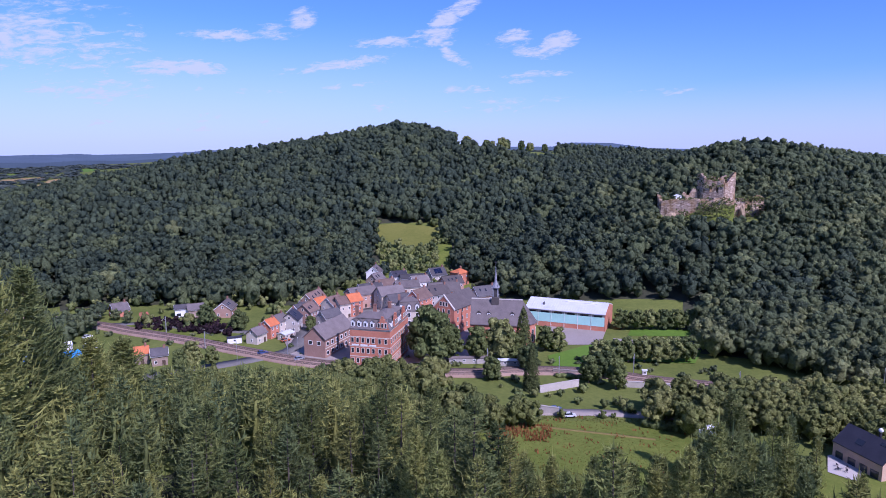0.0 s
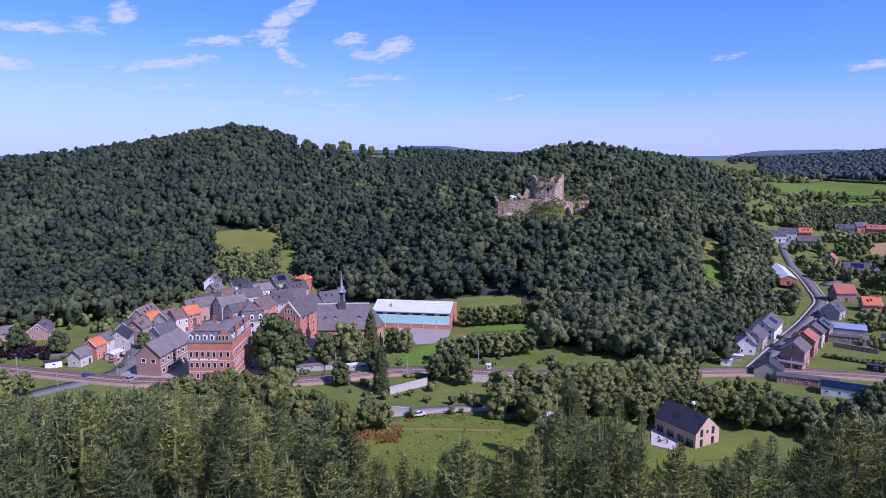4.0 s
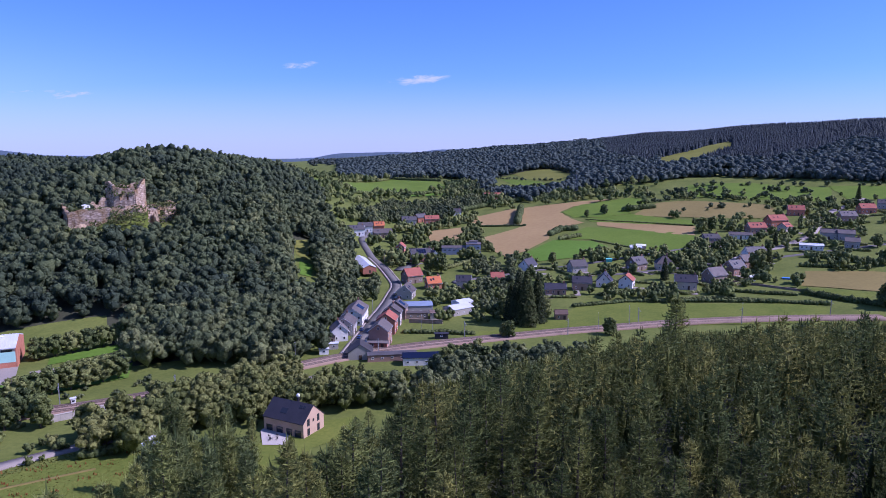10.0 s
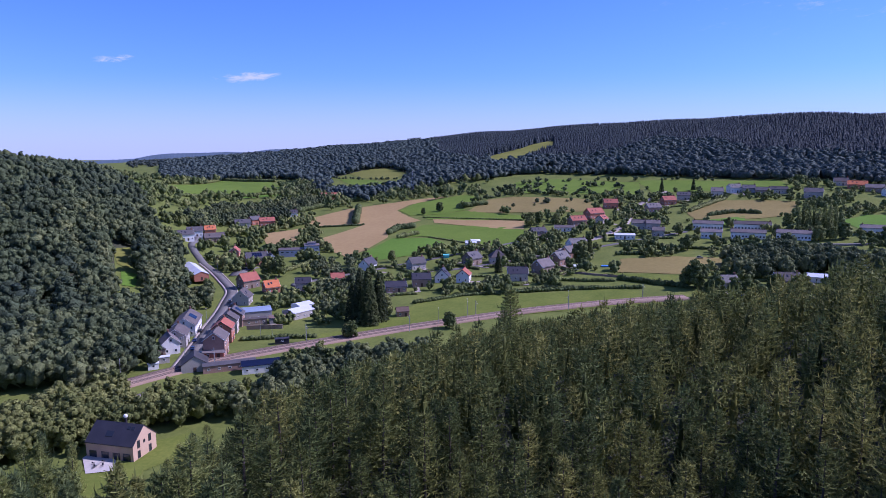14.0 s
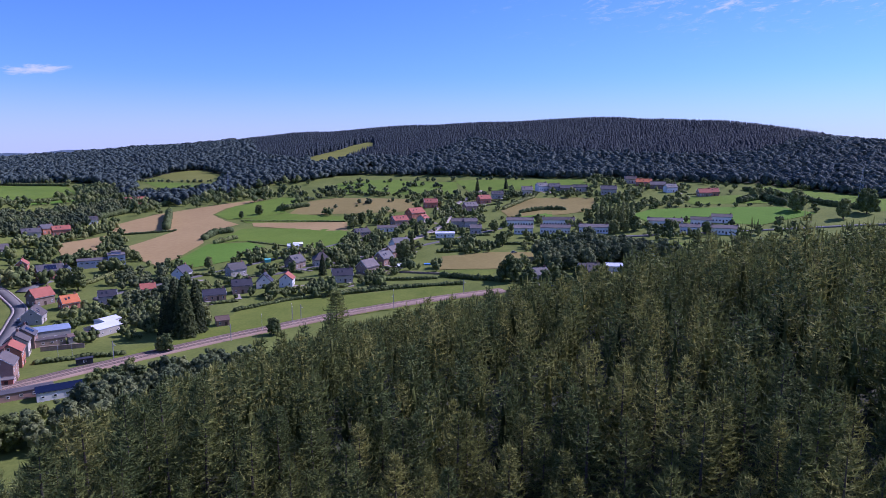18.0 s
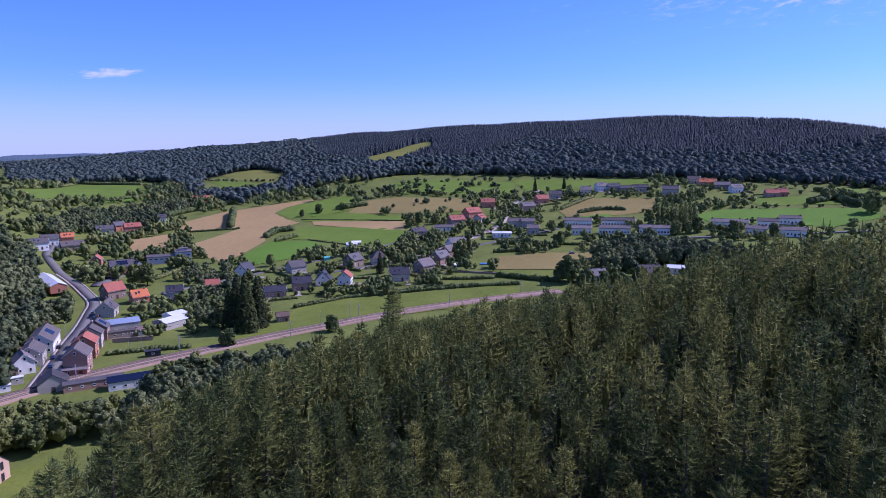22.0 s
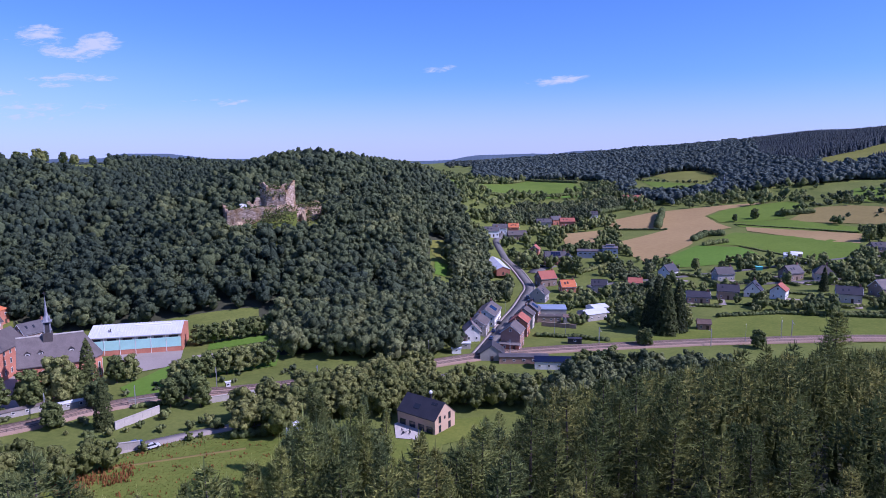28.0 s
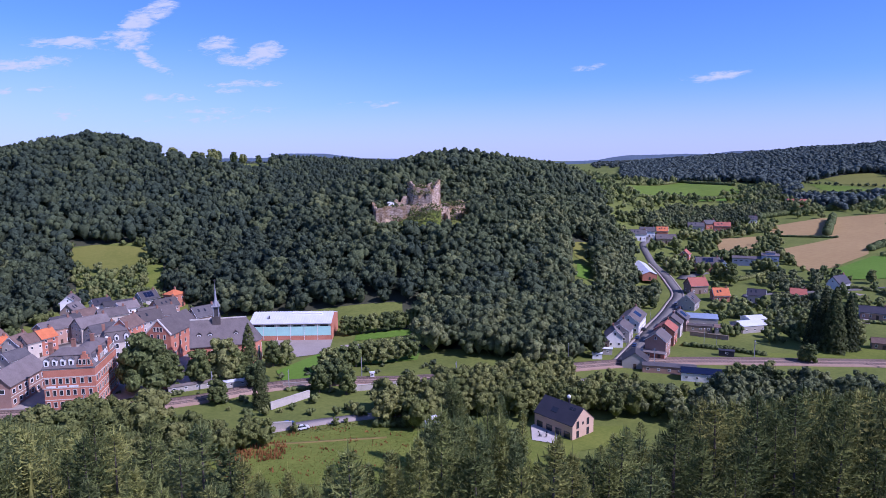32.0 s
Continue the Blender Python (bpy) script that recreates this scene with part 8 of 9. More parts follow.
plant(random.choice(OAK), *polar(7.38, 255.0), 11.4)
plant(random.choice(OAK), *polar(8.80, 280.0), 12.4)
plant(random.choice(OAK), *polar(9.75, 281.0), 11.2)
plant(FIR, *polar(7.65, 234.0), 16.9)
plant(random.choice(OAK), *polar(4.20, 243.0), 9.8)
plant(random.choice(OAK), *polar(12.54, 244.0), 12.0)
plant(random.choice(OAK), *polar(13.61, 252.0), 11.3)
plant(random.choice(OAK), *polar(14.81, 240.0), 12.9)
plant(random.choice(OAK), *polar(-19.73, 335.0), 12.3)
plant(random.choice(OAK), *polar(-17.10, 324.0), 10.8)
plant(random.choice(OAK), *polar(-11.36, 313.0), 8.8)
plant(random.choice(OAK), *polar(-21.01, 272.0), 13.3)
plant(random.choice(OAK), *polar(-21.88, 270.0), 10.8)
plant(random.choice(OAK), *polar(-19.47, 273.0), 9.7)
plant(FIR, *polar(53.82, 329.0), 28.8)
plant(FIR, *polar(53.10, 334.0), 26.8)
plant(FIR, *polar(54.75, 336.0), 24.9)
plant(FIR, *polar(52.48, 337.0), 20.6)
plant(random.choice(OAK), *polar(55.22, 339.0), 14.8)
plant(random.choice(OAK), *polar(51.90, 343.0), 13.5)
plant(random.choice(OAK), *polar(60.75, 320.0), 9.0)
plant(random.choice(OAK), *polar(52.32, 306.0), 9.4)
plant(random.choice(OAK), *polar(55.91, 481.0), 9.9)
plant(random.choice(OAK), *polar(59.99, 696.0), 10.6)
plant(random.choice(OAK), *polar(58.59, 684.0), 8.1)
plant(random.choice(OAK), *polar(46.48, 457.0), 15.7)
plant(random.choice(OAK), *polar(45.62, 463.0), 15.1)
plant(random.choice(OAK), *polar(44.17, 487.0), 5.8)
plant(FIR, *polar(64.95, 439.0), 14.3)
plant(random.choice(OAK), *polar(60.84, 394.0), 10.2)
plant(random.choice(OAK), *polar(59.18, 482.0), 9.9)
plant(random.choice(OAK), *polar(57.83, 481.0), 8.2)
plant(random.choice(OAK), *polar(42.67, 226.0), 11.3)
plant(random.choice(OAK), *polar(41.18, 226.0), 11.3)
plant(random.choice(OAK), *polar(47.60, 264.0), 10.6)
plant(random.choice(OAK), *polar(49.55, 273.0), 9.7)
plant(random.choice(OAK), *polar(39.20, 227.0), 11.9)
plant(random.choice(OAK), *polar(37.23, 226.0), 10.6)
plant(random.choice(OAK), *polar(46.87, 257.0), 11.5)
plant(random.choice(OAK), *polar(48.59, 261.0), 11.2)
plant(random.choice(OAK), *polar(50.29, 262.0), 10.5)
plant(random.choice(OAK), *polar(51.94, 307.0), 8.1)
plant(random.choice(OAK), *polar(80.90, 413.0), 17.8)
plant(random.choice(OAK), *polar(80.18, 415.0), 12.5)
plant(random.choice(OAK), *polar(71.77, 473.0), 15.4)
plant(FIR, *polar(72.49, 481.0), 16.5)
plant(random.choice(OAK), *polar(68.29, 608.0), 13.4)
plant(random.choice(OAK), *polar(67.58, 597.0), 15.2)
plant(random.choice(OAK), *polar(69.69, 608.0), 11.4)
plant(FIR, *polar(72.85, 556.0), 11.4)
plant(random.choice(OAK), *polar(80.17, 513.0), 13.1)
plant(random.choice(OAK), *polar(79.44, 568.0), 11.6)
plant(FIR, *polar(78.01, 776.0), 14.5)
plant(FIR, *polar(80.38, 784.0), 13.3)
plant(random.choice(OAK), *polar(89.30, 562.0), 12.4)
plant(random.choice(OAK), *polar(90.88, 573.0), 14.6)
plant(random.choice(OAK), *polar(90.21, 568.0), 11.6)
plant(random.choice(OAK), *polar(87.21, 604.0), 14.4)
plant(random.choice(OAK), *polar(93.56, 569.0), 13.6)
plant(random.choice(OAK), *polar(96.37, 575.0), 11.7)
plant(random.choice(OAK), *polar(102.58, 684.0), 20.3)
plant(random.choice(OAK), *polar(105.64, 664.0), 19.7)
plant(random.choice(OAK), *polar(107.06, 696.0), 23.6)
plant(random.choice(OAK), *polar(99.56, 732.0), 13.6)
plant(LARCH, *polar(23.93, 176.0), 27.4)
plant(LARCH, *polar(24.60, 174.0), 24.7)
plant(FRESH[0], *polar(28.28, 179.0), 21.9)
plant(FRESH[1], *polar(27.07, 179.0), 19.4)
plant(FRESH[0], *polar(30.22, 183.0), 15.4)
plant(FRESH[1], *polar(22.02, 170.0), 19.4)
plant(LARCH, *polar(28.05, 171.0), 22.7)
plant(LARCH, *polar(33.34, 164.0), 17.3)
plant(random.choice(OAK), *polar(82.35, 394.0), 14.3)
plant(random.choice(OAK), *polar(83.79, 397.0), 13.0)
plant(random.choice(OAK), *polar(86.62, 412.0), 12.8)
plant(random.choice(OAK), *polar(88.26, 416.0), 12.2)
plant(random.choice(OAK), *polar(90.55, 432.0), 12.6)
plant(random.choice(OAK), *polar(84.74, 404.0), 10.5)
plant(POPLAR, *polar(87.91, 594.0), 19.2)
plant(POPLAR, *polar(88.25, 599.0), 22.9)
plant(POPLAR, *polar(88.60, 594.0), 21.7)
plant(POPLAR, *polar(88.94, 599.0), 20.9)
plant(POPLAR, *polar(89.28, 594.0), 19.7)
plant(POPLAR, *polar(89.62, 599.0), 23.4)
plant(POPLAR, *polar(89.96, 595.0), 22.3)
plant(POPLAR, *polar(90.30, 600.0), 21.4)
plant(POPLAR, *polar(90.64, 595.0), 20.2)
plant(ROUND, *polar(13.34, 266.0), 11.4, 1.15)
plant(ROUND, *polar(14.50, 268.0), 11.4, 1.15)
plant(ROUND, *polar(15.73, 272.0), 11.6, 1.15)
plant(ROUND, *polar(17.01, 274.0), 11.7, 1.15)
plant(ROUND, *polar(18.13, 275.0), 11.7, 1.15)
plant(ROUND, *polar(19.24, 277.0), 11.8, 1.15)
plant(ROUND, *polar(20.33, 279.0), 11.9, 1.15)
plant(ROUND, *polar(15.08, 321.0), 10.7, 1.15)
plant(ROUND, *polar(16.21, 322.0), 10.7, 1.15)
plant(ROUND, *polar(17.34, 324.0), 10.8, 1.15)
plant(ROUND, *polar(18.44, 326.0), 10.8, 1.15)
plant(ROUND, *polar(19.45, 328.0), 10.9, 1.15)
plant(ROUND, *polar(20.49, 329.0), 10.9, 1.15)
plant(ROUND, *polar(21.47, 331.0), 11.0, 1.15)
hedge([polar(49.2, 648), polar(53.6, 644)], 1.8, 1.5, "low hedge between stubble fields")
hedge([polar(52.9, 652), polar(53.2, 732)], 8, 6, "tall tapering hedge in the stubble")
hedge([polar(55.6, 589), polar(56.5, 612), polar(57.7, 616)], 5, 6, "thick hedge clump at the field corner")
hedge([polar(56.4, 568), polar(58.2, 583)], 4, 4, "thick hedge below the stubble")
hedge([polar(61.5, 708), polar(62.7, 716), polar(63.9, 720)], 5, 6, "hedge of small trees between fields")
hedge([polar(58.6, 668), polar(62.5, 648), polar(66.9, 628)], 1.2, 1.2, "thin hedge along a field edge")
hedge([polar(59.1, 567), polar(62.6, 534), polar(65.6, 508)], 0.8, 0.8, "thin line of weeds across the field")
hedge([polar(57.7, 369), polar(62.0, 383), polar(67.0, 390), polar(71.7, 398), polar(76.8, 405)], 2.2, 2, "clipped hedge behind the railway meadow")
hedge([polar(65.4, 413), polar(66.6, 405), polar(67.6, 412)], 1.8, 2, "rounded green garden hedge")
hedge([polar(64.7, 409), polar(61.9, 406), polar(59.7, 396)], 1.8, 1.5, "garden hedge below the houses")
hedge([polar(68.6, 419), polar(72.5, 417), polar(74.6, 419)], 2, 2, "garden hedge above the meadow")
hedge([polar(38.0, 968), polar(42.3, 1136), polar(46.5, 1048)], 4, 4, "hedge above the far field")
hedge([polar(39.0, 824), polar(42.8, 884), polar(47.3, 920)], 4, 5, "hedge between far fields")
hedge([polar(47.3, 732), polar(51.7, 796), polar(56.3, 824), polar(60.9, 836)], 6, 6, "hedge of trees behind the stubble")
hedge([polar(45.6, 644), polar(48.9, 672)], 3, 3, "hedge beside the stubble")
hedge([polar(43.2, 314), polar(46.6, 313), polar(49.3, 310)], 2, 1.5, "garden hedge beside the railway")
hedge([polar(46.1, 466), polar(47.5, 474), polar(49.7, 502)], 3, 2.5, "yellow green garden hedge")
hedge([polar(80.2, 664), polar(82.0, 708), polar(82.7, 724)], 4, 4, "hedge beside the dry field")
hedge([polar(81.6, 648), polar(83.5, 664), polar(85.3, 664)], 4, 4, "bushes in the dry field")
hedge([polar(98.6, 712), polar(100.2, 740), polar(101.8, 708)], 6, 6, "trees along the pasture")
hedge([polar(98.9, 788), polar(101.7, 752), polar(104.8, 720), polar(107.8, 712)], 5, 5, "hedge along the long pasture")
hedge([polar(74.9, 424), polar(77.3, 417), polar(80.2, 411)], 3.5, 3, "thick dark hedge beside the mown field")
hedge([polar(74.9, 523), polar(77.3, 521), polar(79.2, 511)], 4, 4, "dark hedge above the mown field")
hedge([polar(74.6, 492), polar(77.8, 497)], 3, 3, "hedge along the mown field")
hedge([polar(79.7, 519), polar(82.5, 518)], 2, 2, "hedge below the terraces")
hedge([polar(66.3, 394), polar(69.1, 400), polar(72.9, 401)], 1.8, 2, "garden hedge beside the meadow")
hedge([polar(17.2, 209), polar(19.1, 209), polar(21.5, 208)], 3, 4, "dense garden hedge beside the pasture")
hedge([polar(9.8, 249), polar(12.4, 248)], 1.5, 1.5, "low hedge beside the railway")
plant(LARCH, *polar(66.0, 116), 18.5, 1.3)
plant(BIG_SPRUCE, *polar(-26.0, 116), 19.5, 1.8)
plant(BIG_SPRUCE, *polar(-23.0, 122), 14.0, 1.7)
plant(BIG_SPRUCE, *polar(-28.2, 106), 19.0, 1.6)
plant(BIG_SPRUCE, *polar(-32.2, 100), 29.0, 1.15)
plant(BIG_SPRUCE, *polar(-30.4, 104), 21.0, 1.2)
plant(BIG_SPRUCE, *polar(-34.5, 94), 30.0, 1.1)

for a, d, tall in ((33.6, 171, 8.5), (34.7, 169, 9.5), (35.8, 170, 10), (36.9, 174, 11), (37.9, 180, 12), (39.0, 184, 12.5), (40.1, 189, 12), (38.4, 172, 10), (30.8, 170, 7.5)):
    plant(random.choice(FRESH), *polar(a, d), tall, 1.5)
for a, d, tall in ((29.7, 181, 10), (28.6, 188, 9), (29.6, 196, 5), (30.1, 204, 4), (30.3, 213, 4.5), (31.2, 219, 5), (28.0, 178, 8)):
    plant(random.choice(OAK), *polar(a, d), tall, 1.15)
PURPLE = [polar(-25.0, 342), polar(-21, 325), polar(-17.6, 314), polar(-17.2, 330), polar(-20, 345), polar(-24.6, 362)]
forest("purple_shrubs", scatter(-26, -17, 310, 365, 3.4, lambda a, d, x, y: inside(x, y, PURPLE)), (2.5, 4.0), BROAD_MID, M_PURPLE, "dense purple leaved shrubs above the railway", "shrubs")
def gardens():
    """A drive, a hedge on two or three sides and a few shrubs round each house of the gardens and the hamlet."""
    for az, d, x, y, head, L, W, seed in PLOTS:
        if az < 48 or d < 380 or d > 800:
            continue
        g = random.Random(seed)
        ux, uy = math.sin(radians(head)), math.cos(radians(head))
        at = lambda p, q: (x + ux * p + uy * q, y + uy * p - ux * q)
        free = lambda p: all(math.hypot(p[0] - bx, p[1] - by) > 8.5 for bx, by in BUILT if (bx - x) ** 2 + (by - y) ** 2 > 4) and clear_of(np.array([p[0]]), np.array([p[1]]), FIELDS)[0]
        front, back, side = W / 2 + g.uniform(7, 11), -W / 2 - g.uniform(5, 8), L / 2 + g.uniform(4, 7)
        px = g.choice((-1, 1)) * (L / 2 - 2.0)
        ring = [at(px - 1.6, W / 2 + 0.3), at(px + 1.6, W / 2 + 0.3), at(px + 1.8, front + 2), at(px - 1.8, front + 2)]
        if all(free(p) for p in ring):
            sheet("driveway", M_PAVE2, ring, "pale paved drive before a house", 0.3, 6.0)
        for a, b in ((at(-side, front), at(side, front)), (at(-side, back), at(-side, front)), (at(side, back), at(side, front)), (at(-side, back), at(side, back))):
            if g.random() < 0.62 and free(a) and free(b):
                hedge([a, b], g.uniform(1.2, 2.0), 1.1, "clipped garden hedge beside a house")


gardens()


def tree_row(line, height, label, gap=6.0, fill=0.7, drift=3.0):
    """An uneven row of small trees and bushes along a line of (x, y), with gaps."""
    p = []
    for a, b in zip(line, line[1:]):
        k = max(1, int(math.hypot(b[0] - a[0], b[1] - a[1]) / gap))
        p += [(a[0] + (b[0] - a[0]) * i / k + random.gauss(0, drift), a[1] + (b[1] - a[1]) * i / k + random.gauss(0, drift)) for i in range(k) if random.random() < fill]
    return forest("hedgerow", np.array(p), height, BROAD_MID, M_WOOD, label, "hedgerow", lean=lambda a, d: 0.45 + 0 * a, spread=(0.9, 1.5))


tree_row([polar(63.5, 752), polar(66.2, 784), polar(70.5, 768), polar(74.1, 752)], (2.5, 7), "uneven hedgerow along the pasture")
tree_row([polar(62.4, 808), polar(66.5, 824), polar(71.2, 832), polar(76.1, 816)], (3, 8), "broken hedgerow with small trees")
tree_row([polar(64.5, 820), polar(67.7, 864), polar(71.9, 876), polar(76.1, 864), polar(82, 850)], (3, 8), "scattered trees below the forest edge", fill=0.6)
tree_row([polar(60.7, 812), polar(64.7, 804), polar(68.4, 820)], (3, 9), "field hedgerow with trees", drift=5)
tree_row([polar(69.3, 796), polar(75.9, 764), polar(80.6, 728)], (3, 9), "row of trees along the pasture", drift=5)
tree_row([polar(66, 700), polar(70, 720), polar(74, 700)], (3, 7), "loose bushes above the hay field", fill=0.5, drift=4)
tree_row([polar(90.8, 680), polar(95.2, 688), polar(101.4, 708)], (2, 6), "field hedgerow behind the terraces")
tree_row([polar(50.4, 870), polar(53.5, 925), polar(56.4, 915)], (3, 6), "hedgerow between the hill fields", fill=0.9, drift=2)
tree_row([polar(51.3, 1050), polar(54.5, 990), polar(56.7, 962)], (3, 6), "hedgerow below the pale hill field", fill=0.9, drift=2)
# small trees and bushes in the gardens and along the lanes
def garden_keep(az, d, x, y):
    clump = np.sin(x * 0.055 + 2.0 * np.sin(y * 0.031)) * np.sin(y * 0.062 + 1.7 * np.sin(x * 0.027)) > 0.02
    return clear_of(x, y, FIELDS) & free_of_buildings(x, y, 11.0) & (rng.uniform(0, 1, len(x)) < np.where(clump, 0.85, 0.06))


forest("garden_bushes", scatter(44, 70, 330, 560, 7.0, garden_keep), (3, 9), BROAD_MID, M_LEAF, "garden bushes and small fruit trees between the houses", "bushes")
forest("garden_bushes", scatter(64, 104, 430, 840, 8.0, garden_keep), (4, 9.5), BROAD_MID, M_LEAF, "bushes and small trees round the hamlet", "bushes")
forest("valley_trees", scatter(36, 50, 480, 700, 8.0, garden_keep), (5, 12), BROAD_MID, M_LEAF, "trees and orchards round the upper street", "trees")
forest("valley_trees", scatter(34, 64, 700, 1250, 11, lambda a, d, x, y: garden_keep(a, d, x, y) & ~ridge_mask(a, d) & ~castle_mask(a, d)), (6, 13), BROAD_FAR2, M_LEAF, "scattered trees between the far fields", "trees")
forest("rail_scrub", scatter(-31, 24, 235, 350, 5.0, lambda a, d, x, y: (np.abs(d - np.interp(a, [-31, -25, -20, -12, 1, 7, 13, 19, 24], [370, 345, 318, 278, 249, 253, 248, 250, 255])) < 22) & free_of_buildings(x, y, 11.0) & (np.sin(x * 0.19) * np.sin(y * 0.23) > -0.15) & (rng.uniform(0, 1, len(x)) < 0.5)), (1.0, 3.2), BROAD_MID, M_WOOD, "brambles and young bushes along the railway", "bushes", lean=lambda a, d: 0.7 + 0 * a, spread=(1.1, 1.8))
forest("garden_bushes", scatter(-30, 4, 280, 415, 7, lambda a, d, x, y: free_of_buildings(x, y, 10.5) & clear_of(x, y, FIELDS[:4]) & (rng.uniform(0, 1, len(x)) < 0.55) & (d > np.interp(a, [-30, -20, -13, -12, 4], [345, 330, 322, 345, 375]))), (3, 8), BROAD_MID, M_LEAF, "bushes between the houses below the wood", "bushes")
DOCKS = [polar(*q) for q in ((3.6, 203), (9.6, 203), (9.4, 191), (4.0, 191))]
def tufts(name, places, lo, hi, material, label):
    z = land(places[:, 0], places[:, 1])
    p = np.repeat(np.column_stack([places, z]), 3, axis=0)
    a = rng.uniform(0, 6.283, len(p))
    h = rng.uniform(lo, hi, len(p))
    q = np.column_stack([np.cos(a), np.sin(a), np.zeros(len(p))]) * 0.28
    v = np.stack([p - q, p + q, p + np.column_stack([rng.normal(0, 0.15, len(p)), rng.normal(0, 0.15, len(p)), h])], 1).reshape(-1, 3)
    ob = new(name, mesh_of(name, v, np.arange(len(v)).reshape(-1, 3), [material]))
    return tagged(ob, label, "weeds", kind="stuff")


tufts("dock_plants", scatter(3.4, 9.8, 188, 205, 0.62, lambda a, d, x, y: inside(x, y, DOCKS) & (rng.uniform(0, 1, len(x)) < 0.55 + 0.4 * np.sin(x * 0.5) * np.sin(y * 0.6)), jitter=1.2), 0.7, 1.5, M_DOCK, "dense patch of brown seeding docks")
tufts("dock_plants", scatter(4, 22.5, 176, 212, 1.5, lambda a, d, x, y: np.sin(x * 0.4) * np.sin(y * 0.7 + x * 0.1) > 0.35, jitter=1.4), 0.5, 1.1, M_DOCK, "scattered brown docks in the pasture")
tufts("rough_grass", scatter(3, 23, 172, 214, 0.75, jitter=1.4), 0.15, 0.4, M_HAYG, "rough tufts of yellow green grass")
forest("willows", scatter(25.5, 35.5, 300, 372, 9.0, lambda a, d, x, y: (np.sin(x * 0.21) + np.sin(y * 0.17) > 0.3) & free_of_buildings(x, y)), (9, 14), BROAD, M_WILLOW, "pale grey green willows at the foot of the castle hill", "trees")
forest("rough_scrub", scatter(-12, 26, 185, 235, 6, lambda a, d, x, y: free_of_buildings(x, y, 9.0) & clear_of(x, y, FIELDS) & (rng.uniform(0, 1, len(x)) < 0.5)), (2, 5), BROAD_MID, M_LEAF, "scrub along the road and the stream", "bushes")

# ---- woods ----
def on_left(az, d, x, y):
    return left_mask(az, d) & clear_of(x, y, FIELDS + CLEARED + [OPEN_CREST]) & ~((az > 17.0) & (az < 25.6) & (d > 446) & (d < np.where(az > 20.0, 508, 494)))


def on_castle(az, d, x, y):
    return castle_mask(az, d) & clear_of(x, y, FIELDS + CLEARED) & ~((az < 25.6) & (d > 446) & (d < np.where(az < 23.4, 508, 494)))


def spruce_zone(az, d, x, y):
    """Spruce grows on the upper slope, broadleaf trees below it and on the shoulder."""
    line = np.interp(az, [38, 48, 58, 60, 63, 72, 77, 81.5, 84.5, 90, 96, 99.5, 102, 104, 105, 114], [200, 200, 200, 72, 58, 66, 90, 88, 68, 70, 70, 72, 84, 95, 200, 200])
    return land(x, y) > line + 5 * np.sin(x * 0.013) * np.sin(y * 0.017)


def ridge_spruce(az, d, x, y):
    return ridge_mask(az, d) & clear_of(x, y, FIELDS + OPEN_RIDGE) & spruce_zone(az, d, x, y)


def ridge_broad(az, d, x, y):
    return ridge_mask(az, d) & clear_of(x, y, FIELDS + OPEN_RIDGE) & ~spruce_zone(az, d, x, y)


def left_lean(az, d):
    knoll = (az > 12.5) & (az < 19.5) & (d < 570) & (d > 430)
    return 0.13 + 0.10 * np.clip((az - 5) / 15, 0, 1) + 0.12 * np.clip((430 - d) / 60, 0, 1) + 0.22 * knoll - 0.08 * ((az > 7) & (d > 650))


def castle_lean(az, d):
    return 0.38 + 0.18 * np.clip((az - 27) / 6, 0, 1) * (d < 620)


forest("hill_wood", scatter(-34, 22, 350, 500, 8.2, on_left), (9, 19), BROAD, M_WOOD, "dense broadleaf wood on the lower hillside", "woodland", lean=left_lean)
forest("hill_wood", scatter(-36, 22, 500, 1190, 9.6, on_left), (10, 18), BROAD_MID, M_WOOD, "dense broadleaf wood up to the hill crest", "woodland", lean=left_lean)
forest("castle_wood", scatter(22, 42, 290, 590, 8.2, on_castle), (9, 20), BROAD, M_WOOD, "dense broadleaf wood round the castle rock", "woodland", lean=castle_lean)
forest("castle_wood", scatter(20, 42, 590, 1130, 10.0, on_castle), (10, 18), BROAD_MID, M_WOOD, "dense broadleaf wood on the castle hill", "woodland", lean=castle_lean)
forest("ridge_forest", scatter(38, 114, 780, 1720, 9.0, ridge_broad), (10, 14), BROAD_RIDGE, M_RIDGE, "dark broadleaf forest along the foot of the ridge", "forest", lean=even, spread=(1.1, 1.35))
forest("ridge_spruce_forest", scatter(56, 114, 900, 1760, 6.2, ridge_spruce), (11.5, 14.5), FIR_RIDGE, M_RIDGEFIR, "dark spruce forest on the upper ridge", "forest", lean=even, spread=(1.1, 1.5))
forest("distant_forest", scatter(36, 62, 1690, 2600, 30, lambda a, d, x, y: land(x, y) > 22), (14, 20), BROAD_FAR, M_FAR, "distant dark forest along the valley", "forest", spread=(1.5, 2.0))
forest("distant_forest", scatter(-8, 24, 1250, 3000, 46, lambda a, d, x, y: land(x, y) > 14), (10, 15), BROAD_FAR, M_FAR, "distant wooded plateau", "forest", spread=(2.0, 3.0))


forest("castle_scrub", scatter(17.0, 26.0, 436, 475, 5.0, lambda a, d, x, y: rng.uniform(0, 1, len(a)) < 0.75), (2.5, 6), BROAD_MID, M_LEAF, "bushes and ivy below the castle walls", "bushes")
forest("castle_scrub", scatter(17.2, 25.4, 484, 515, 5.0, lambda a, d, x, y: (rng.uniform(0, 1, len(a)) < 0.55) & ((a < 20.3) | (a > 23.2) | (d > 512))), (2, 5), BROAD_MID, M_LEAF, "bushes inside the castle ruin", "bushes")
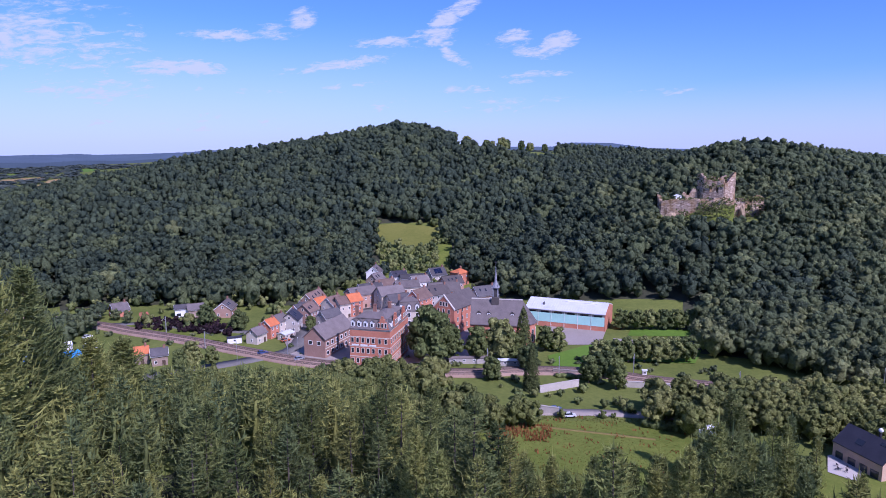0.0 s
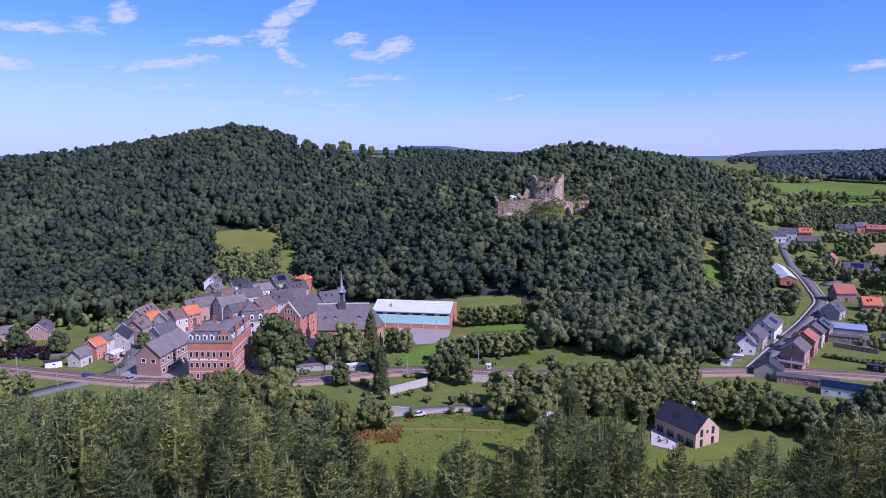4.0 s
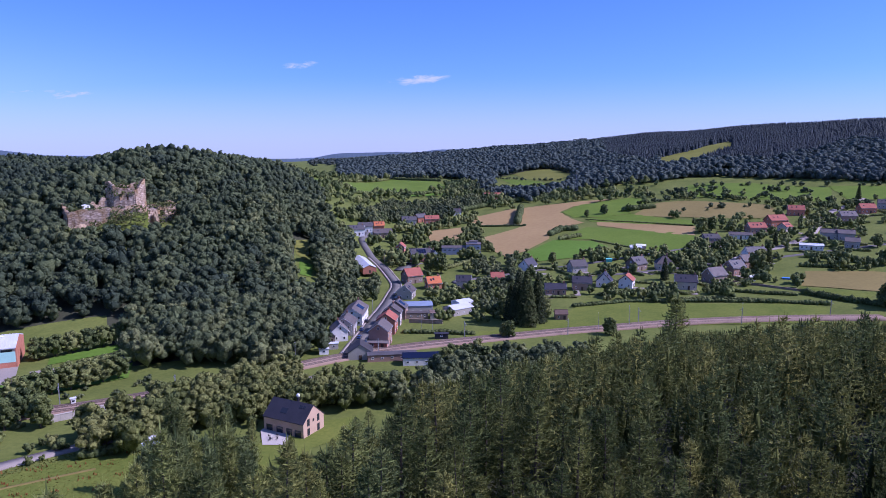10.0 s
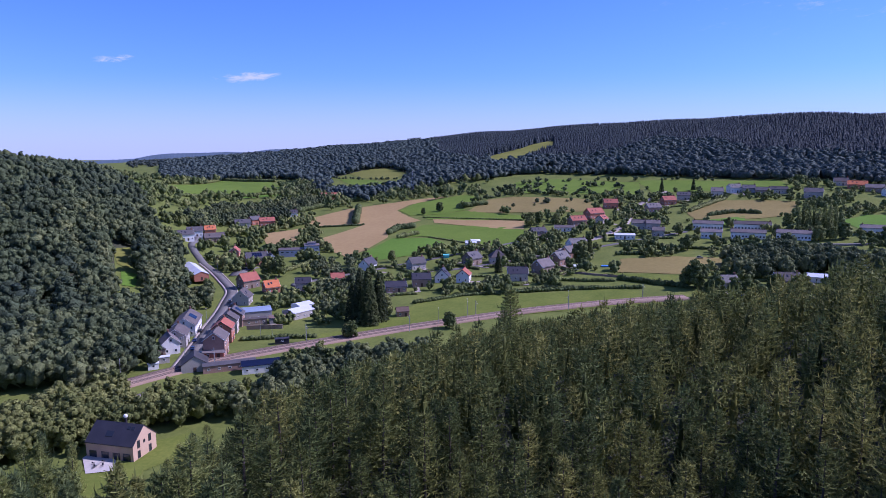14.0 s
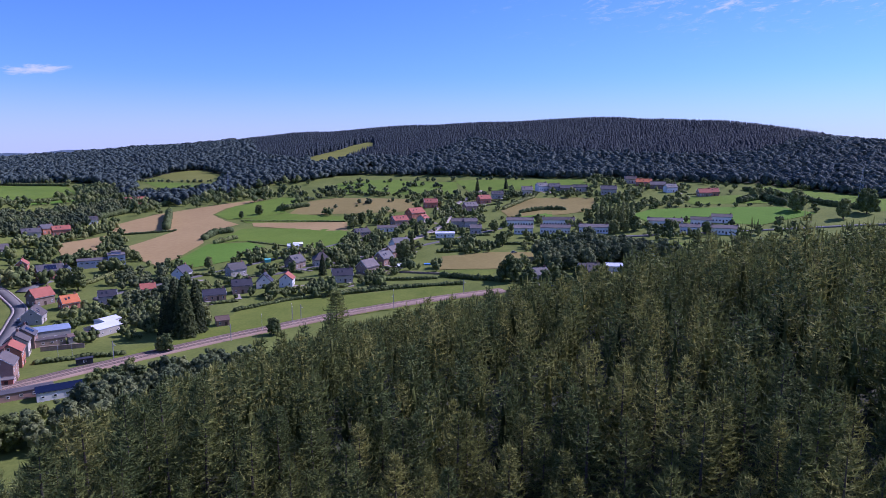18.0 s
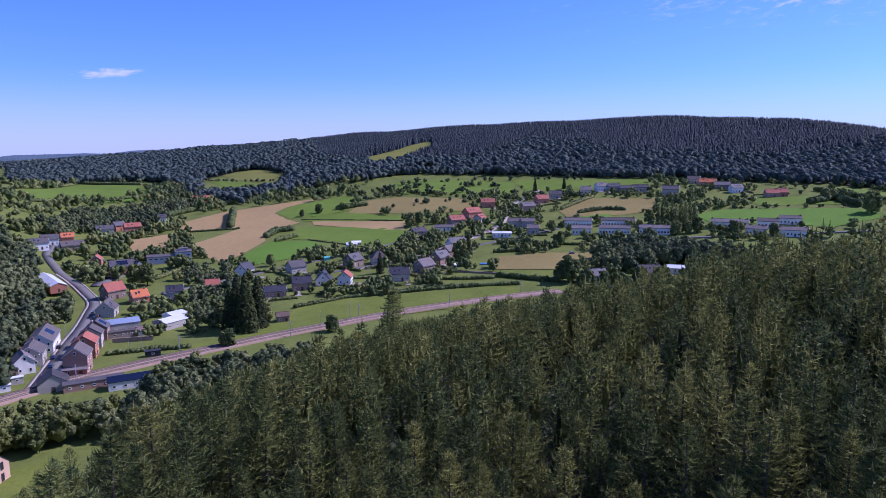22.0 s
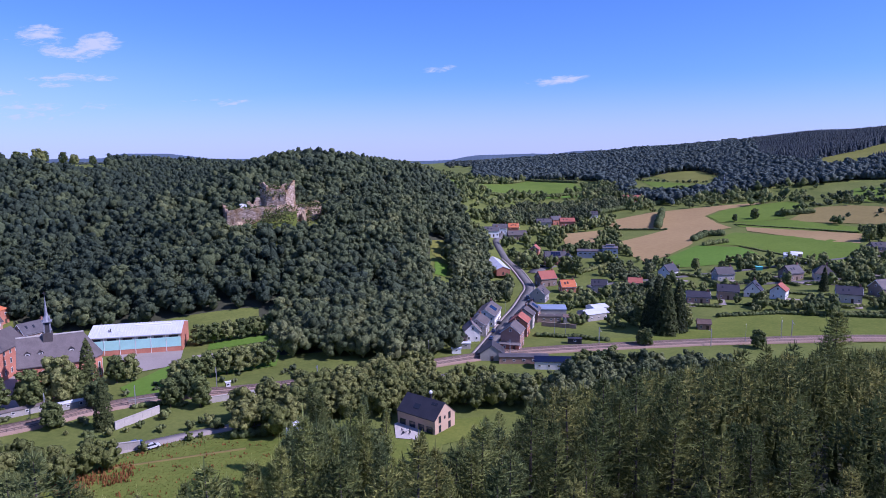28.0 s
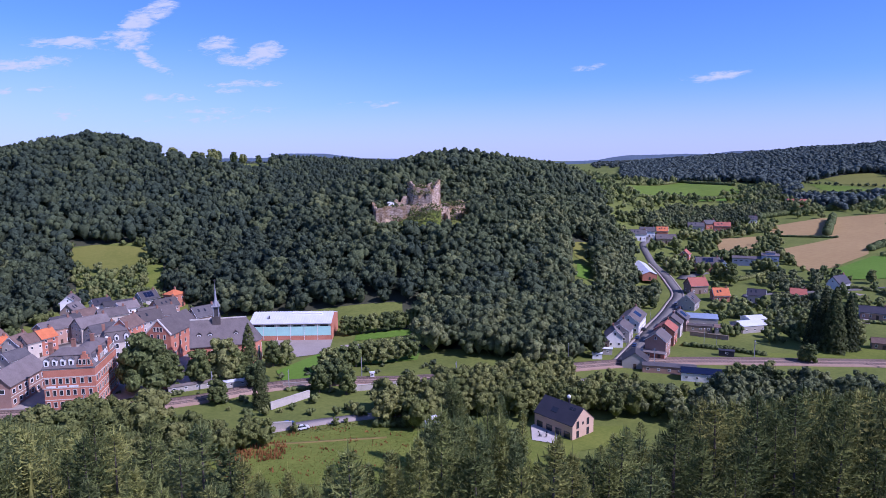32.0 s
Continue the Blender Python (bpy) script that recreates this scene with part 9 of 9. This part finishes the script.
# single trees on the open hill crest
for a, d, h in ((2.0, 890, 19), (3.6, 905, 16), (4.1, 915, 14), (4.9, 905, 19), (5.3, 915, 17), (6.5, 925, 16), (7.2, 930, 13), (8.4, 940, 14)):
    plant(random.choice(OAK), *polar(a, d), h, 1.1)
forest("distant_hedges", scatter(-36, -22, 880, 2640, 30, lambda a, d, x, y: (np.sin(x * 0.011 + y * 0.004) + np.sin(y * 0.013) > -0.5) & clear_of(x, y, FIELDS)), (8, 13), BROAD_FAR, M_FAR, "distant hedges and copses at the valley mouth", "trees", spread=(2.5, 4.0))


def in_clearing(az, d, x, y):
    return ~clear_of(x, y, CLEARED[:2]) & clear_of(x, y, FIELDS) & (rng.uniform(0, 1, len(x)) < 0.9)


forest("hillside_scrub", scatter(-6, 1.2, 375, 520, 5.0, in_clearing), (3.5, 8), BROAD_MID, M_LEAF, "scrub and young trees round the hillside meadow", "bushes")


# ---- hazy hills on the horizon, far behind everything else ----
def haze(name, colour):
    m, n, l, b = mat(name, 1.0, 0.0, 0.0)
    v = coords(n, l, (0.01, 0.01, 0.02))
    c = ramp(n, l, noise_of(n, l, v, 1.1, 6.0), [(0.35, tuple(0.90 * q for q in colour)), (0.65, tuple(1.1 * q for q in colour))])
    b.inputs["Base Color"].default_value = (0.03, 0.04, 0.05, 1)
    # the hills glow: this blue emission stands in for haze in the air
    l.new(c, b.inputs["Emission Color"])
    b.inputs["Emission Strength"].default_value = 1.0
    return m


def distant_hills(material, d, crest, label):
    """A long ridge far off: bearings and elevations of its crest, sloping back from its foot."""
    az = np.arange(crest[0][0], crest[-1][0] + 0.01, 0.06)
    el = np.interp(az, [c[0] for c in crest], [c[1] for c in crest]) + rng.normal(0, 0.010, len(az))
    rows = []
    for f, back in ((0.0, 0), (0.6, 150), (1.0, 300)):
        x, y = (d + back) * np.sin(np.radians(az)), (d + back) * np.cos(np.radians(az))
        top = EYE_Z + (d + back) * np.tan(np.radians(el))
        rows.append(np.stack([x, y, -3 + (top + 3) * f], 1))
    n = len(az)
    i, j = np.meshgrid(np.arange(n - 1), np.arange(2))
    a = (j * n + i).ravel()
    ob = new("distant_hills", mesh_of("distant_hills", np.concatenate(rows), np.stack([a, a + 1, a + n + 1, a + n], 1), [material]))
    return tagged(ob, label, "backdrop", kind="structure")


EYE_Z = 87.5
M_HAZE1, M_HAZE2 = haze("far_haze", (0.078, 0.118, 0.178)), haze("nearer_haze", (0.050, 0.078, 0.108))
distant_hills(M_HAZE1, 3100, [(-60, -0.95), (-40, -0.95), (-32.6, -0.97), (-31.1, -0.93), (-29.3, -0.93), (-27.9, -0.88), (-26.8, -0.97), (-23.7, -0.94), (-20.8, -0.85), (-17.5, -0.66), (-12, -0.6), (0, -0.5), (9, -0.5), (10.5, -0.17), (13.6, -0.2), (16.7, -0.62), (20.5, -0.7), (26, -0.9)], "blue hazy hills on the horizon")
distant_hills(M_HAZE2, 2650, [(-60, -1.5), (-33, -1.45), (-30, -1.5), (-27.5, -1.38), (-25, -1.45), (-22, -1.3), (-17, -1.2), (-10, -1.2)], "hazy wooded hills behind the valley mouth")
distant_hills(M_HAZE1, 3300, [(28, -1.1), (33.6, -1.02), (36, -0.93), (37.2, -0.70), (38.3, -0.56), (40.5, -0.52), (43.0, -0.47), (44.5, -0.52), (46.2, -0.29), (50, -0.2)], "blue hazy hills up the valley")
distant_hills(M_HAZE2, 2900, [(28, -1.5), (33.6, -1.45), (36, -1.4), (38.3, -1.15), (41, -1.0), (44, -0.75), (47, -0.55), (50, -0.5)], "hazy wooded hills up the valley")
